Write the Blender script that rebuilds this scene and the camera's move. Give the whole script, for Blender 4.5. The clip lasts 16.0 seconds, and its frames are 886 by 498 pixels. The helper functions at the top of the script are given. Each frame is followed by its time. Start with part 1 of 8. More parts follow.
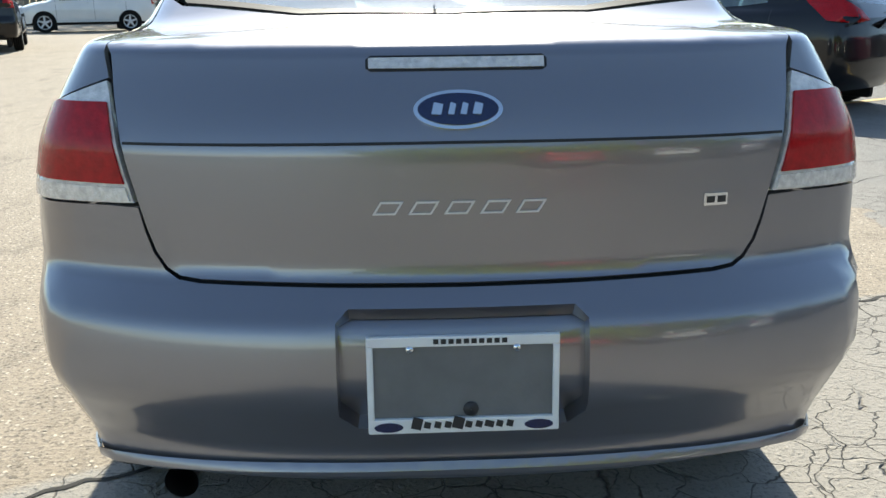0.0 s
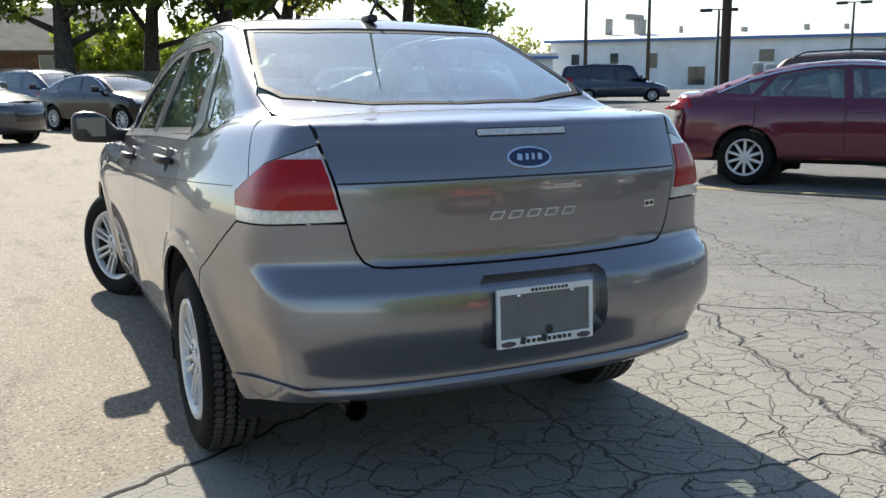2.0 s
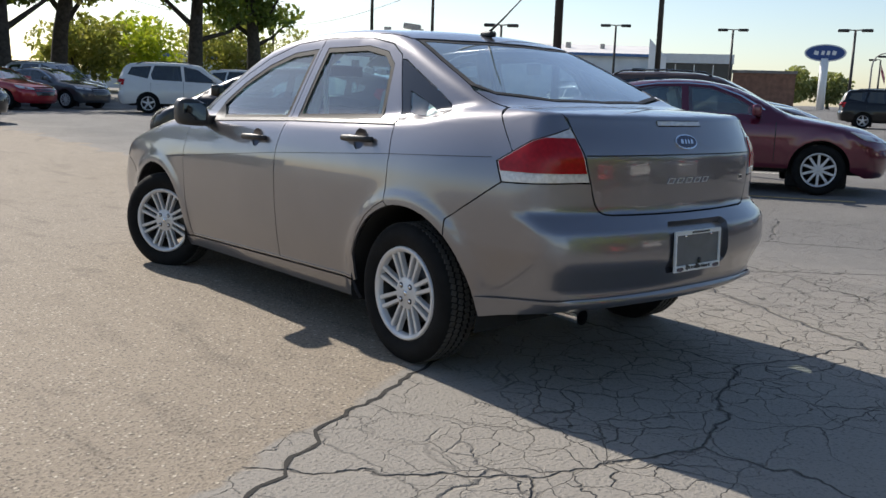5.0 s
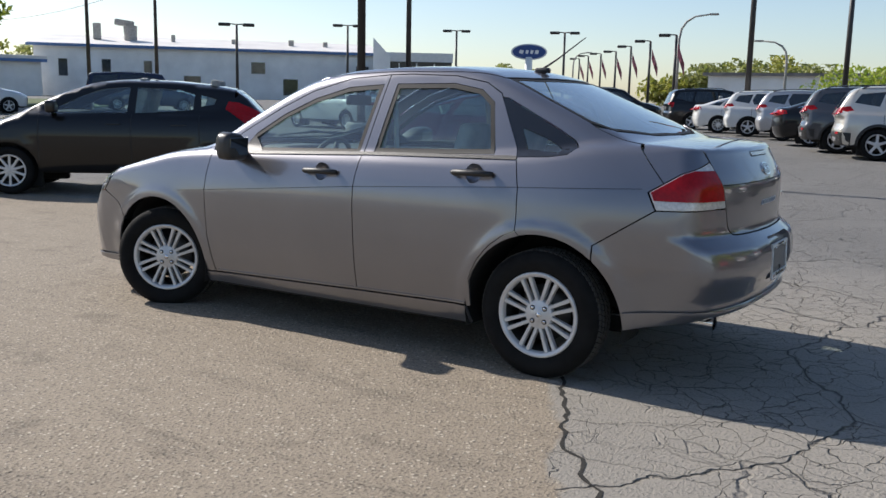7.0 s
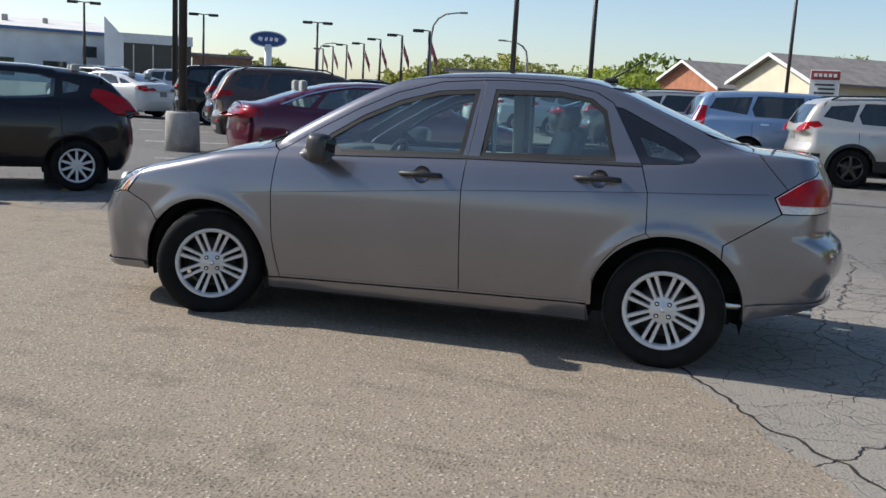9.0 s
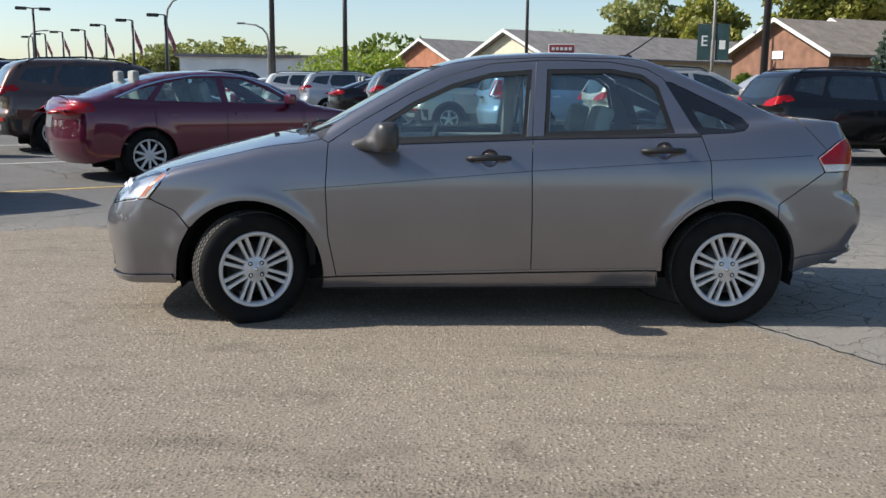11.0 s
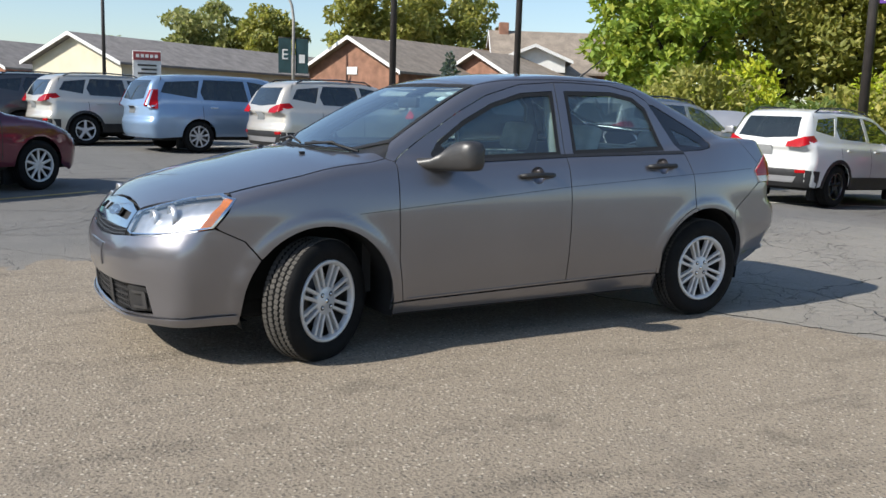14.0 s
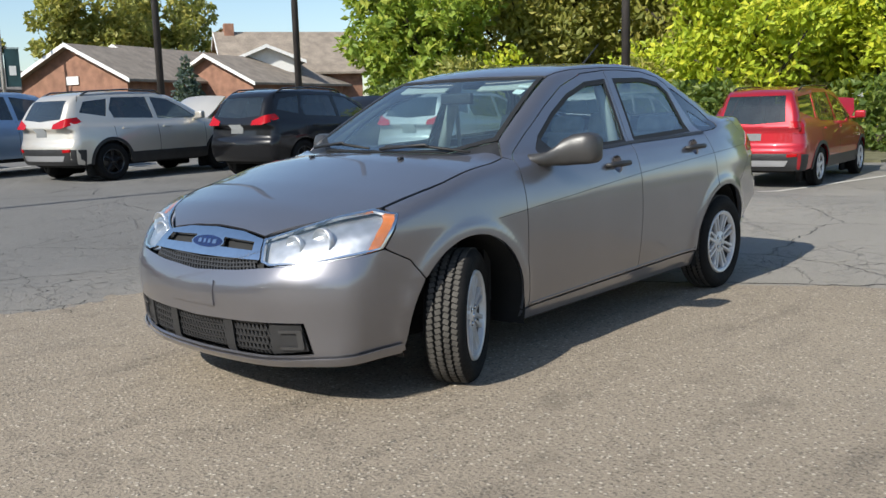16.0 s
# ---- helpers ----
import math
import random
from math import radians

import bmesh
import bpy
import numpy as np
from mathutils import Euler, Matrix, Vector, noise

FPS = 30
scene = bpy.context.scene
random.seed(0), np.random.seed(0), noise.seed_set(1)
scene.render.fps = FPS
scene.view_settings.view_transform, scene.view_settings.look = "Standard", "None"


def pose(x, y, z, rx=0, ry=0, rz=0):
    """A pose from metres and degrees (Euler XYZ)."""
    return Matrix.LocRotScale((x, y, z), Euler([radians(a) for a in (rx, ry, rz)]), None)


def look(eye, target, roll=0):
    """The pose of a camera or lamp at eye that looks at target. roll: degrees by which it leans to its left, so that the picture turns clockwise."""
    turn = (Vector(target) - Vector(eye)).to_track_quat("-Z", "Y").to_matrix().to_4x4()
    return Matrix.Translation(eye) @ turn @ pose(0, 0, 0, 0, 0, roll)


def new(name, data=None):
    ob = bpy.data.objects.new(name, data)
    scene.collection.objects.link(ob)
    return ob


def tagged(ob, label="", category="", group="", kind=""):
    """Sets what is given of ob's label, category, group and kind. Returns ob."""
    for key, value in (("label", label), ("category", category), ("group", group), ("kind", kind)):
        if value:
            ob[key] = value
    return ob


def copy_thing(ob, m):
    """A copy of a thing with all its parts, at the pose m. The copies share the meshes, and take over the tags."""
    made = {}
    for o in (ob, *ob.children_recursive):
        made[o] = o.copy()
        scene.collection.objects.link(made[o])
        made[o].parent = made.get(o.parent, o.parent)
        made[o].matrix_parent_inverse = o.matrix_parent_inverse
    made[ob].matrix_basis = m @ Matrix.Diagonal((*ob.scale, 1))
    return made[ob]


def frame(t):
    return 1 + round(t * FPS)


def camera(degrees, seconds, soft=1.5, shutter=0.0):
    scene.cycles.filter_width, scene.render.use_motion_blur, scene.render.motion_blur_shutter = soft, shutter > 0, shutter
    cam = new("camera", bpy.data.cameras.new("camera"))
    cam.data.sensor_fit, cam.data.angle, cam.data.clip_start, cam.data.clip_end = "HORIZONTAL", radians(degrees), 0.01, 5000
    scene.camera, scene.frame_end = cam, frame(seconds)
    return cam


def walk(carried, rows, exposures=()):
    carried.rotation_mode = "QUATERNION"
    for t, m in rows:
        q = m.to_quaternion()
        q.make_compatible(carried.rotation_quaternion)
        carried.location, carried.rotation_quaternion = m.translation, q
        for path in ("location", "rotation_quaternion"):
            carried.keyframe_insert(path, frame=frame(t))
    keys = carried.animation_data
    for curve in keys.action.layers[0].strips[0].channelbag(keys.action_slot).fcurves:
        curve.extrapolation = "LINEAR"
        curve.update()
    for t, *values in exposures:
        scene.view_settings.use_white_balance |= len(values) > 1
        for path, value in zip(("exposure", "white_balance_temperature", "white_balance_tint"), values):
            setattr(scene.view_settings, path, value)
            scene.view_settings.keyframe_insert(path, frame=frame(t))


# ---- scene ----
from mathutils import geometry

cam = camera(52.2, 16.0)
PATH = [
    (0, (-0.085, -2.283, 1.18), (-0.010, -0.362, 0.648), -0.7),
    (0.5, (-0.386, -2.422, 1.158), (0.005, -0.519, 0.680), -0.1),
    (1, (-0.686, -2.579, 1.175), (-0.145, -0.699, 0.759), 1.3),
    (1.5, (-0.974, -2.816, 1.195), (-0.260, -0.993, 0.787), 1.2),
    (2, (-1.342, -3.036, 1.205), (-0.493, -1.262, 0.853), -0.5),
    (2.5, (-1.623, -3.371, 1.168), (-0.753, -1.594, 0.877), -2.0),
    (3, (-1.98, -3.591, 1.158), (-1.081, -1.825, 0.889), -0.5),
    (3.5, (-2.364, -3.657, 1.159), (-1.364, -1.947, 0.883), -0.2),
    (3.7, (-2.477, -3.604, 1.146), (-1.45, -1.913, 0.851), 0.4),
    (5.8, (-3.783, -2.621, 1.244), (-2.294, -1.32, 0.943), 0.7),
    (6, (-3.944, -2.499, 1.276), (-2.399, -1.261, 0.989), 0.2),
    (6.5, (-4.274, -2.172, 1.282), (-2.635, -1.071, 0.964), -0.2),
    (7, (-4.631, -1.826, 1.31), (-2.956, -0.783, 0.982), 1.2),
    (7.5, (-4.989, -1.454, 1.343), (-3.245, -0.532, 1.011), 0.9),
    (8, (-5.203, -1.006, 1.346), (-3.406, -0.191, 1.018), 0.9),
    (8.2, (-5.273, -0.832, 1.358), (-3.458, -0.06, 1.025), 2.0),
    (10.3, (-5.691, 1.154, 1.252), (-3.72, 1.266, 0.931), 1.0),
    (10.5, (-5.657, 1.288, 1.279), (-3.686, 1.389, 0.955), 1.4),
    (11, (-5.663, 1.758, 1.275), (-3.695, 1.682, 0.925), 0.6),
    (11.5, (-5.646, 2.244, 1.244), (-3.707, 1.957, 0.846), 3.0),
    (12, (-5.549, 2.653, 1.27), (-3.617, 2.282, 0.907), 2.6),
    (12.5, (-5.502, 3.077, 1.272), (-3.609, 2.499, 0.985), 1.9),
    (13, (-5.341, 3.483, 1.251), (-3.485, 2.801, 0.949), -0.2),
    (13.5, (-5.169, 3.891, 1.26), (-3.357, 3.088, 0.991), -0.5),
    (14, (-4.895, 4.341, 1.264), (-3.196, 3.332, 0.956), 1.8),
    (14.5, (-4.539, 4.735, 1.274), (-2.909, 3.611, 0.99), 1.2),
    (15, (-4.215, 5.138, 1.268), (-2.714, 3.85, 0.973), 1.0),
    (15.5, (-3.832, 5.432, 1.252), (-2.406, 4.065, 0.935), -2.1),
    (16, (-3.422, 5.699, 1.244), (-2.106, 4.224, 0.935), -1.7),
]
walk(cam, [(t, look(eye, target, roll)) for t, eye, target, roll in PATH], exposures=[(0, 1.18, 6450, 4), (1.0, 1.05, 6350, 5), (2.0, 0.88, 6400, 7), (3.5, 0.52, 6450, 10), (6, 0.31, 6350, 12), (8, 0.32, 6200, 12), (10.5, 0.4, 6250, 10), (12.5, 0.45, 6200, 10), (16, 0.47, 6200, 8)])

# ---------------------------------------------------------------- small tools
def link_mesh(name, verts, faces, mat=None, parent=None, label="", smooth=True, normals=None):
    me = bpy.data.meshes.new(name)
    me.from_pydata([tuple(map(float, v)) for v in verts], [], [tuple(map(int, f)) for f in faces])
    if smooth:
        me.polygons.foreach_set("use_smooth", [True] * len(me.polygons))
    if normals is not None:
        me.normals_split_custom_set_from_vertices([tuple(map(float, n)) for n in normals])
    if mat:
        me.materials.append(mat)
    ob = new(name, me)
    if parent:
        ob.parent = parent
    if label:
        tagged(ob, label)
    return ob


def part(name, bm, mat, parent=None, label="", smooth=False):
    me = bpy.data.meshes.new(name)
    bm.normal_update()
    bm.to_mesh(me)
    bm.free()
    if smooth:
        me.polygons.foreach_set("use_smooth", [True] * len(me.polygons))
    me.materials.append(mat)
    ob = new(name, me)
    if parent:
        ob.parent = parent
    if label:
        tagged(ob, label)
    return ob


def thing(name, m, label, category, group="", kind=""):
    ob = new(name)
    ob.empty_display_size = 0.1
    ob.matrix_basis = m
    return tagged(ob, label, category, group, kind)


def bm_box(bm, c, s, bevel=0.0, rot=None, seg=2):
    """A box of size s about c, bevelled."""
    made = bmesh.ops.create_cube(bm, size=1.0)["verts"]
    m = Matrix.Translation(c) @ (rot or Matrix()) @ Matrix.Diagonal((*s, 1))
    bmesh.ops.transform(bm, matrix=m, verts=made)
    if bevel:
        edges = list({e for v in made for e in v.link_edges})
        bmesh.ops.bevel(bm, geom=edges, offset=bevel, segments=seg, affect="EDGES", profile=0.6)
    return bm


def box(name, c, s, mat, parent=None, bevel=0.0, rot=None, label="", smooth=False, seg=2):
    return part(name, bm_box(bmesh.new(), c, s, bevel, rot, seg), mat, parent, label, smooth)


def bm_tube(bm, pts, radii, n=10, caps=True):
    """A tapering tube through the points."""
    pts = [Vector(p) for p in pts]
    rings = []
    for i, p in enumerate(pts):
        d = (pts[min(i + 1, len(pts) - 1)] - pts[max(i - 1, 0)]).normalized()
        u = d.orthogonal().normalized() if i == 0 else (u - d * u.dot(d)).normalized()
        v = d.cross(u)
        r = radii[i] if hasattr(radii, "__len__") else radii
        rings.append([bm.verts.new(p + r * (math.cos(a) * u + math.sin(a) * v)) for a in [2 * math.pi * k / n for k in range(n)]])
    for a, b in zip(rings, rings[1:]):
        for k in range(n):
            bm.faces.new((a[k], a[(k + 1) % n], b[(k + 1) % n], b[k]))
    if caps:
        bm.faces.new(rings[0][::-1])
        bm.faces.new(rings[-1])
    return bm


def tube(name, pts, radii, mat, parent=None, n=10, label="", smooth=True):
    return part(name, bm_tube(bmesh.new(), pts, radii, n), mat, parent, label, smooth)


def lathe(name, profile, mat, parent=None, n=48, label="", m=None):
    """Turns (radius, height) pairs about the local x axis."""
    verts, faces = [], []
    for r, h in profile:
        for k in range(n):
            a = 2 * math.pi * k / n
            verts.append(Vector((h, r * math.cos(a), r * math.sin(a))))
    for i in range(len(profile) - 1):
        for k in range(n):
            a, b = i * n + k, i * n + (k + 1) % n
            faces.append((a, b, b + n, a + n))
    if m:
        verts = [m @ v for v in verts]
    return link_mesh(name, verts, faces, mat, parent, label)


def table_curve(pts, blur=0.05):
    """A smoothed curve through (u, v) pairs, as a function."""
    pts = sorted(pts)
    u, v = np.array([p[0] for p in pts], float), np.array([p[1] for p in pts], float)
    lo, hi = u[0] - 0.3, u[-1] + 0.3
    g = np.linspace(lo, hi, 900)
    slope0, slope1 = (v[1] - v[0]) / (u[1] - u[0]), (v[-1] - v[-2]) / (u[-1] - u[-2])
    f = np.interp(g, u, v)
    f = np.where(g < u[0], v[0] + slope0 * (g - u[0]), np.where(g > u[-1], v[-1] + slope1 * (g - u[-1]), f))
    if blur > 0:
        step = g[1] - g[0]
        n = max(1, int(3 * blur / step))
        w = np.exp(-0.5 * (np.arange(-n, n + 1) * step / blur) ** 2)
        ext = np.r_[f[0] - (f[1] - f[0]) * np.arange(n, 0, -1), f, f[-1] + (f[-1] - f[-2]) * np.arange(1, n + 1)]
        f = np.convolve(ext, w / w.sum(), "valid")
    return lambda q: np.interp(q, g, f)


def smax(a, b, k):
    h = np.clip(0.5 + 0.5 * (a - b) / k, 0, 1)
    return b + (a - b) * h + k * h * (1 - h)


def smin(a, b, k):
    return -smax(-a, -b, k)


def inside(poly, pts):
    """Which of the points lie in the polygon."""
    x, y = pts[:, 0], pts[:, 1]
    hit = np.zeros(len(pts), bool)
    a = np.asarray(poly)
    for (x0, y0), (x1, y1) in zip(a, np.roll(a, -1, axis=0)):
        if y0 == y1:
            continue
        cross = (y0 > y) != (y1 > y)
        hit ^= cross & (x < (x1 - x0) * (y - y0) / (y1 - y0) + x0)
    return hit


def inset(poly, d):
    """The polygon drawn in by d (negative: let out)."""
    a = np.asarray(poly, float)
    area = 0.5 * np.sum(a[:, 0] * np.roll(a[:, 1], -1) - np.roll(a[:, 0], -1) * a[:, 1])
    e = np.roll(a, -1, axis=0) - a
    e /= np.maximum(np.linalg.norm(e, axis=1, keepdims=True), 1e-9)
    n = np.stack([-e[:, 1], e[:, 0]], 1) * (1 if area > 0 else -1)
    m = n + np.roll(n, 1, axis=0)
    m /= np.maximum((m * m).sum(1, keepdims=True) / 2, 0.5)
    return a + d * m


def dense(poly, h, closed=True):
    out = []
    a = [np.asarray(p, float) for p in poly]
    for p, q in zip(a, a[1:] + a[:1] if closed else a[1:]):
        n = max(1, int(math.ceil(np.linalg.norm(q - p) / h)))
        out += [p + (q - p) * k / n for k in range(n)]
    if not closed:
        out.append(a[-1])
    return np.array(out)


class Body:
    """A vehicle's outer skin: a smooth closed form, onto which panels are laid."""

    def __init__(self, s):
        self.s = s
        self.zt, self.zr = table_curve(s["hood"], s.get("hood_blur", 0.05)), table_curve(s["roof"], s.get("roof_blur", 0.06))
        self.w, self.yf, self.yr = table_curve(s["side"], s.get("side_blur", 0.03)), table_curve(s["nose"], 0.02), table_curve(s["tail"], s.get("tail_blur", 0.012))
        self.plan, self.gw = table_curve(s["plan"], 0.12), table_curve(s["glass_w"], 0.12)
        self.bf, self.br = s["bow"]
        self.grid = np.linspace(-3, 6, 901)
        self.slope = np.gradient(self.zr(self.grid), 0.01)

    def f(self, p):
        s, x, y, z = self.s, np.abs(p[:, 0]), p[:, 1], p[:, 2]
        side = x - self.w(z) - self.plan(y)
        if "crease" in s:
            up = z - np.interp(y, *s["crease"])
            side = side + 0.09 * 0.5 * (up + np.sqrt(up**2 + 0.0001))
        for yc in s["arches"]:
            away = ((y - yc) ** 2 + (z - s["rw"]) ** 2) ** 0.5 - s["ra"]
            side = side - s["flare"] * np.exp(-away ** 2 / 0.006) - s.get("lip", 0) / (1 + np.exp(np.clip((away - 0.062) / 0.008, -40, 40)))
        f2, f4 = s.get("bow4", (0.9 * self.bf, 0.9 * self.br))
        front = (y - self.yf(z) + self.bf * x**2 + f2 * x**4) * 0.9
        back = (self.yr(z) + self.br * x**2 + f4 * x**4 - y) * 0.9
        if "tuck" in s:
            side = side + s["tuck"] * np.maximum(0.56 - z, 0) * np.clip((-0.30 - y) / 0.4, 0, 1)
        rearward = 1 / (1 + np.exp(np.clip((y - 0.2) / 0.12, -40, 40)))
        top = (z - self.zt(y) + (s["crown"][0] + (s.get("crown_rear", s["crown"][0]) - s["crown"][0]) * rearward) * x**2) * 0.95
        low = smax(smax(smax(side, front, s.get("k_front", s["k"])), back, s["k"]), top, s["kt"] + (s.get("kt_rear", s["kt"]) - s["kt"]) / (1 + np.exp(np.clip((y + 0.5) / 0.03, -40, 40))))
        gside = (x - self.gw(y) + s["lean"] * (z - s["belt"]) + 0.10 * np.maximum(z - s["belt"], 0) ** 2) * 0.9
        sl = np.interp(y, self.grid, self.slope)
        gtop = (z - self.zr(y) + s["crown"][1] * x**2 * (1 + 0.6 * np.abs(sl))) / np.sqrt(1 + sl**2)
        house = smax(smax(gside, gtop, s["kg"]), s["belt"] - 0.13 - z, 0.02)
        return smin(low, house, 0.035)

    def normal(self, p, e=0.004):
        g = np.stack([self.f(p + d) - self.f(p - d) for d in np.eye(3) * e], 1)
        return g / np.maximum(np.linalg.norm(g, axis=1, keepdims=True), 1e-9)

    def corner(self):
        """The plane that looks at the left rear top corner."""
        return np.array([-0.5, -0.5, 1.0]), np.array([1, -1, 0]) / 2**0.5, np.array([1, 1, 2]) / 6**0.5, np.array([1, 1, -1]) / 3**0.5

    def rays(self, chart, uv):
        u, v = uv[:, 0], uv[:, 1]
        o = np.zeros_like(u)
        y0, y1 = self.s["ends"]
        if chart == "s":
            return np.stack([o - 1.3, u, v], 1), np.stack([o + 1, o, o], 1), 1.29
        if chart == "t":
            return np.stack([u, v, o + 2.3], 1), np.stack([o, o, o - 1], 1), 2.1
        if chart == "r":
            return np.stack([u, o + y0 - 0.4, v], 1), np.stack([o, o + 1, o], 1), 2.2
        if chart == "f":
            return np.stack([u, o + y1 + 0.4, v], 1), np.stack([o, o - 1, o], 1), 2.2
        if chart == "d":
            c, e1, e2, w = self.corner()
            return c + u[:, None] * e1 + v[:, None] * e2 - 1.2 * w, np.repeat(w[None], len(u), 0), 2.0
        a = u / 0.8
        sgn = -1 if chart == "cr" else 1
        c = self.s["cyl"][0 if chart == "cr" else 1]
        out = np.stack([np.sin(a), sgn * np.cos(a), o], 1)
        return np.stack([o, o + c, v], 1) + 2.4 * out, -out, 2.39

    def to3(self, chart, uv):
        uv = np.asarray(uv, float).reshape(-1, 2)
        o, d, far = self.rays(chart, uv)
        ts = np.linspace(0, far, 90)
        first = np.full(len(uv), far)
        for lo in range(0, len(uv), 1500):
            q = slice(lo, lo + 1500)
            p = o[q, None, :] + ts[None, :, None] * d[q, None, :]
            neg = (self.f(p.reshape(-1, 3)) < 0).reshape(-1, len(ts))
            first[q] = np.where(neg.any(1), ts[neg.argmax(1)], far)
        lo, hi = np.maximum(first - ts[1], 0), first
        for _ in range(13):
            m = (lo + hi) / 2
            neg = self.f(o + m[:, None] * d) < 0
            hi, lo = np.where(neg, m, hi), np.where(neg, lo, m)
        return o + hi[:, None] * d

    def to2(self, chart, p):
        x, y, z = p[:, 0], p[:, 1], p[:, 2]
        if chart == "s":
            return np.stack([y, z], 1)
        if chart == "t":
            return np.stack([x, y], 1)
        if chart == "d":
            c, e1, e2, _ = self.corner()
            return np.stack([(p - c) @ e1, (p - c) @ e2], 1)
        if chart in "rf":
            return np.stack([x, z], 1)
        c = self.s["cyl"][0 if chart == "cr" else 1]
        return np.stack([0.8 * np.arctan2(x, (c - y) if chart == "cr" else (y - c)), z], 1)

    def outline(self, chart, pts):
        """Turns (chart, u, v) seeds into this chart's plane."""
        return np.concatenate([self.to2(chart, self.to3(c, [(u, v)])) for c, u, v in pts])

    def patch(self, chart, pts, holes=(), gap=0.0025, off=0.0, rim=0.012, h=0.03, raw=False):
        """Vertices, faces and normals of one panel."""
        poly = np.asarray(pts, float) if raw else self.outline(chart, pts)
        outer = dense(inset(poly, gap) if gap else poly, h)
        loops = [outer] + [dense(inset(np.asarray(q, float), -gap) if gap else np.asarray(q, float), h) for q in holes]
        lo, hi = outer.min(0), outer.max(0)
        gx, gy = np.meshgrid(np.arange(lo[0] + h / 2, hi[0], h), np.arange(lo[1] + h / 2, hi[1], h))
        grid = np.stack([gx.ravel(), gy.ravel()], 1)
        keep = inside(inset(outer, 0.4 * h), grid) & inside(outer, grid)
        for q in loops[1:]:
            keep &= ~inside(inset(q, -0.4 * h), grid)
        grid = grid[keep]
        pts2, edges, n = [], [], 0
        for q in loops:
            pts2 += [Vector(p) for p in q]
            edges += [(n + i, n + (i + 1) % len(q)) for i in range(len(q))]
            n += len(q)
        pts2 += [Vector(p) for p in grid]
        v2, _, f2, _, _, _ = geometry.delaunay_2d_cdt(pts2, edges, [], 0, 1e-5)
        v2 = np.array([tuple(v) for v in v2])
        f2 = np.array([f for f in f2 if len(f) == 3])
        mid = v2[f2].mean(1)
        ok = inside(outer, mid)
        for q in loops[1:]:
            ok &= ~inside(q, mid)
        f2 = f2[ok]
        p3 = self.to3(chart, v2)
        nrm = self.normal(p3)
        p3 = p3 + off * nrm
        a, b, c = p3[f2[:, 0]], p3[f2[:, 1]], p3[f2[:, 2]]
        flip = np.einsum("ij,ij->i", np.cross(b - a, c - a), nrm[f2].mean(1)) < 0
        f2[flip] = f2[flip][:, ::-1]
        verts, norms, faces = [p3], [nrm], [f2]
        if rim:
            count = {}
            for t in f2:
                for i in range(3):
                    e = (t[i], t[(i + 1) % 3])
                    count[e] = 1
            base = len(p3)
            rv, rn, rf = [], [], []
            for (i, j) in count:
                if (j, i) in count:
                    continue
                k = base + len(rv)
                side = np.cross(p3[j] - p3[i], nrm[i])
                side = side / max(np.linalg.norm(side), 1e-9)
                rv += [p3[i], p3[j], p3[j] - rim * nrm[j], p3[i] - rim * nrm[i]]
                rn += [side] * 4
                rf += [(k, k + 3, k + 2), (k, k + 2, k + 1)]
            if rv:
                verts.append(np.array(rv)), norms.append(np.array(rn)), faces.append(np.array(rf))
        return np.concatenate(verts), np.concatenate(faces), np.concatenate(norms)

    def panel(self, name, chart, pts, mat, parent, holes=(), mirror=False, label="", **kw):
        """Lays a panel on the skin as a mesh of its own, and its mirror image if asked."""
        v, f, n = self.patch(chart, pts, holes, **kw)
        made = [link_mesh(name, v, f, mat, parent, label, True, n)]
        if mirror:
            flip = np.array([-1, 1, 1])
            made.append(link_mesh(name, v * flip, f[:, ::-1], mat, parent, label, True, n * flip))
        return made

    def ribbon(self, name, chart, line, width, mat, parent, off=0.001, mirror=False, label="", h=0.03):
        """A strip of the given width along a line on the skin."""
        pts = np.asarray(line, float)
        a = dense(pts, h, closed=False)
        d = np.gradient(a, axis=0)
        d /= np.maximum(np.linalg.norm(d, axis=1, keepdims=True), 1e-9)
        s = np.stack([-d[:, 1], d[:, 0]], 1) * width / 2
        poly = np.concatenate([a + s, (a - s)[::-1]])
        return self.panel(name, chart, poly, mat, parent, mirror=mirror, label=label, off=off, gap=0, rim=0.004, h=h, raw=True)


def arc(yc, zc, r, a0, a1, n=16):
    return [(yc + r * math.cos(radians(a0 + (a1 - a0) * k / n)), zc + r * math.sin(radians(a0 + (a1 - a0) * k / n))) for k in range(n + 1)]


# ---------------------------------------------------------------- sky and sun
SUN_AZ, SUN_EL = 2.0, 37.0          # degrees from +y towards +x, and above the horizon
world = bpy.data.worlds.new("sky")
scene.world = world
world.use_nodes = True
wn = world.node_tree
sky = wn.nodes.new("ShaderNodeTexSky")
sky.sky_type, sky.sun_disc = "NISHITA", False
sky.sun_elevation, sky.sun_rotation = radians(SUN_EL), radians(SUN_AZ)
sky.air_density, sky.dust_density, sky.ozone_density, sky.altitude = 1.0, 0.8, 1.4, 200
wn.links.new(sky.outputs[0], wn.nodes["Background"].inputs[0])
wn.nodes["Background"].inputs[1].default_value = 0.112
sun_data = bpy.data.lights.new("sun", "SUN")
sun_data.energy, sun_data.angle, sun_data.color = 4.8, radians(0.6), (1.0, 0.93, 0.82)
sun = new("sun", sun_data)
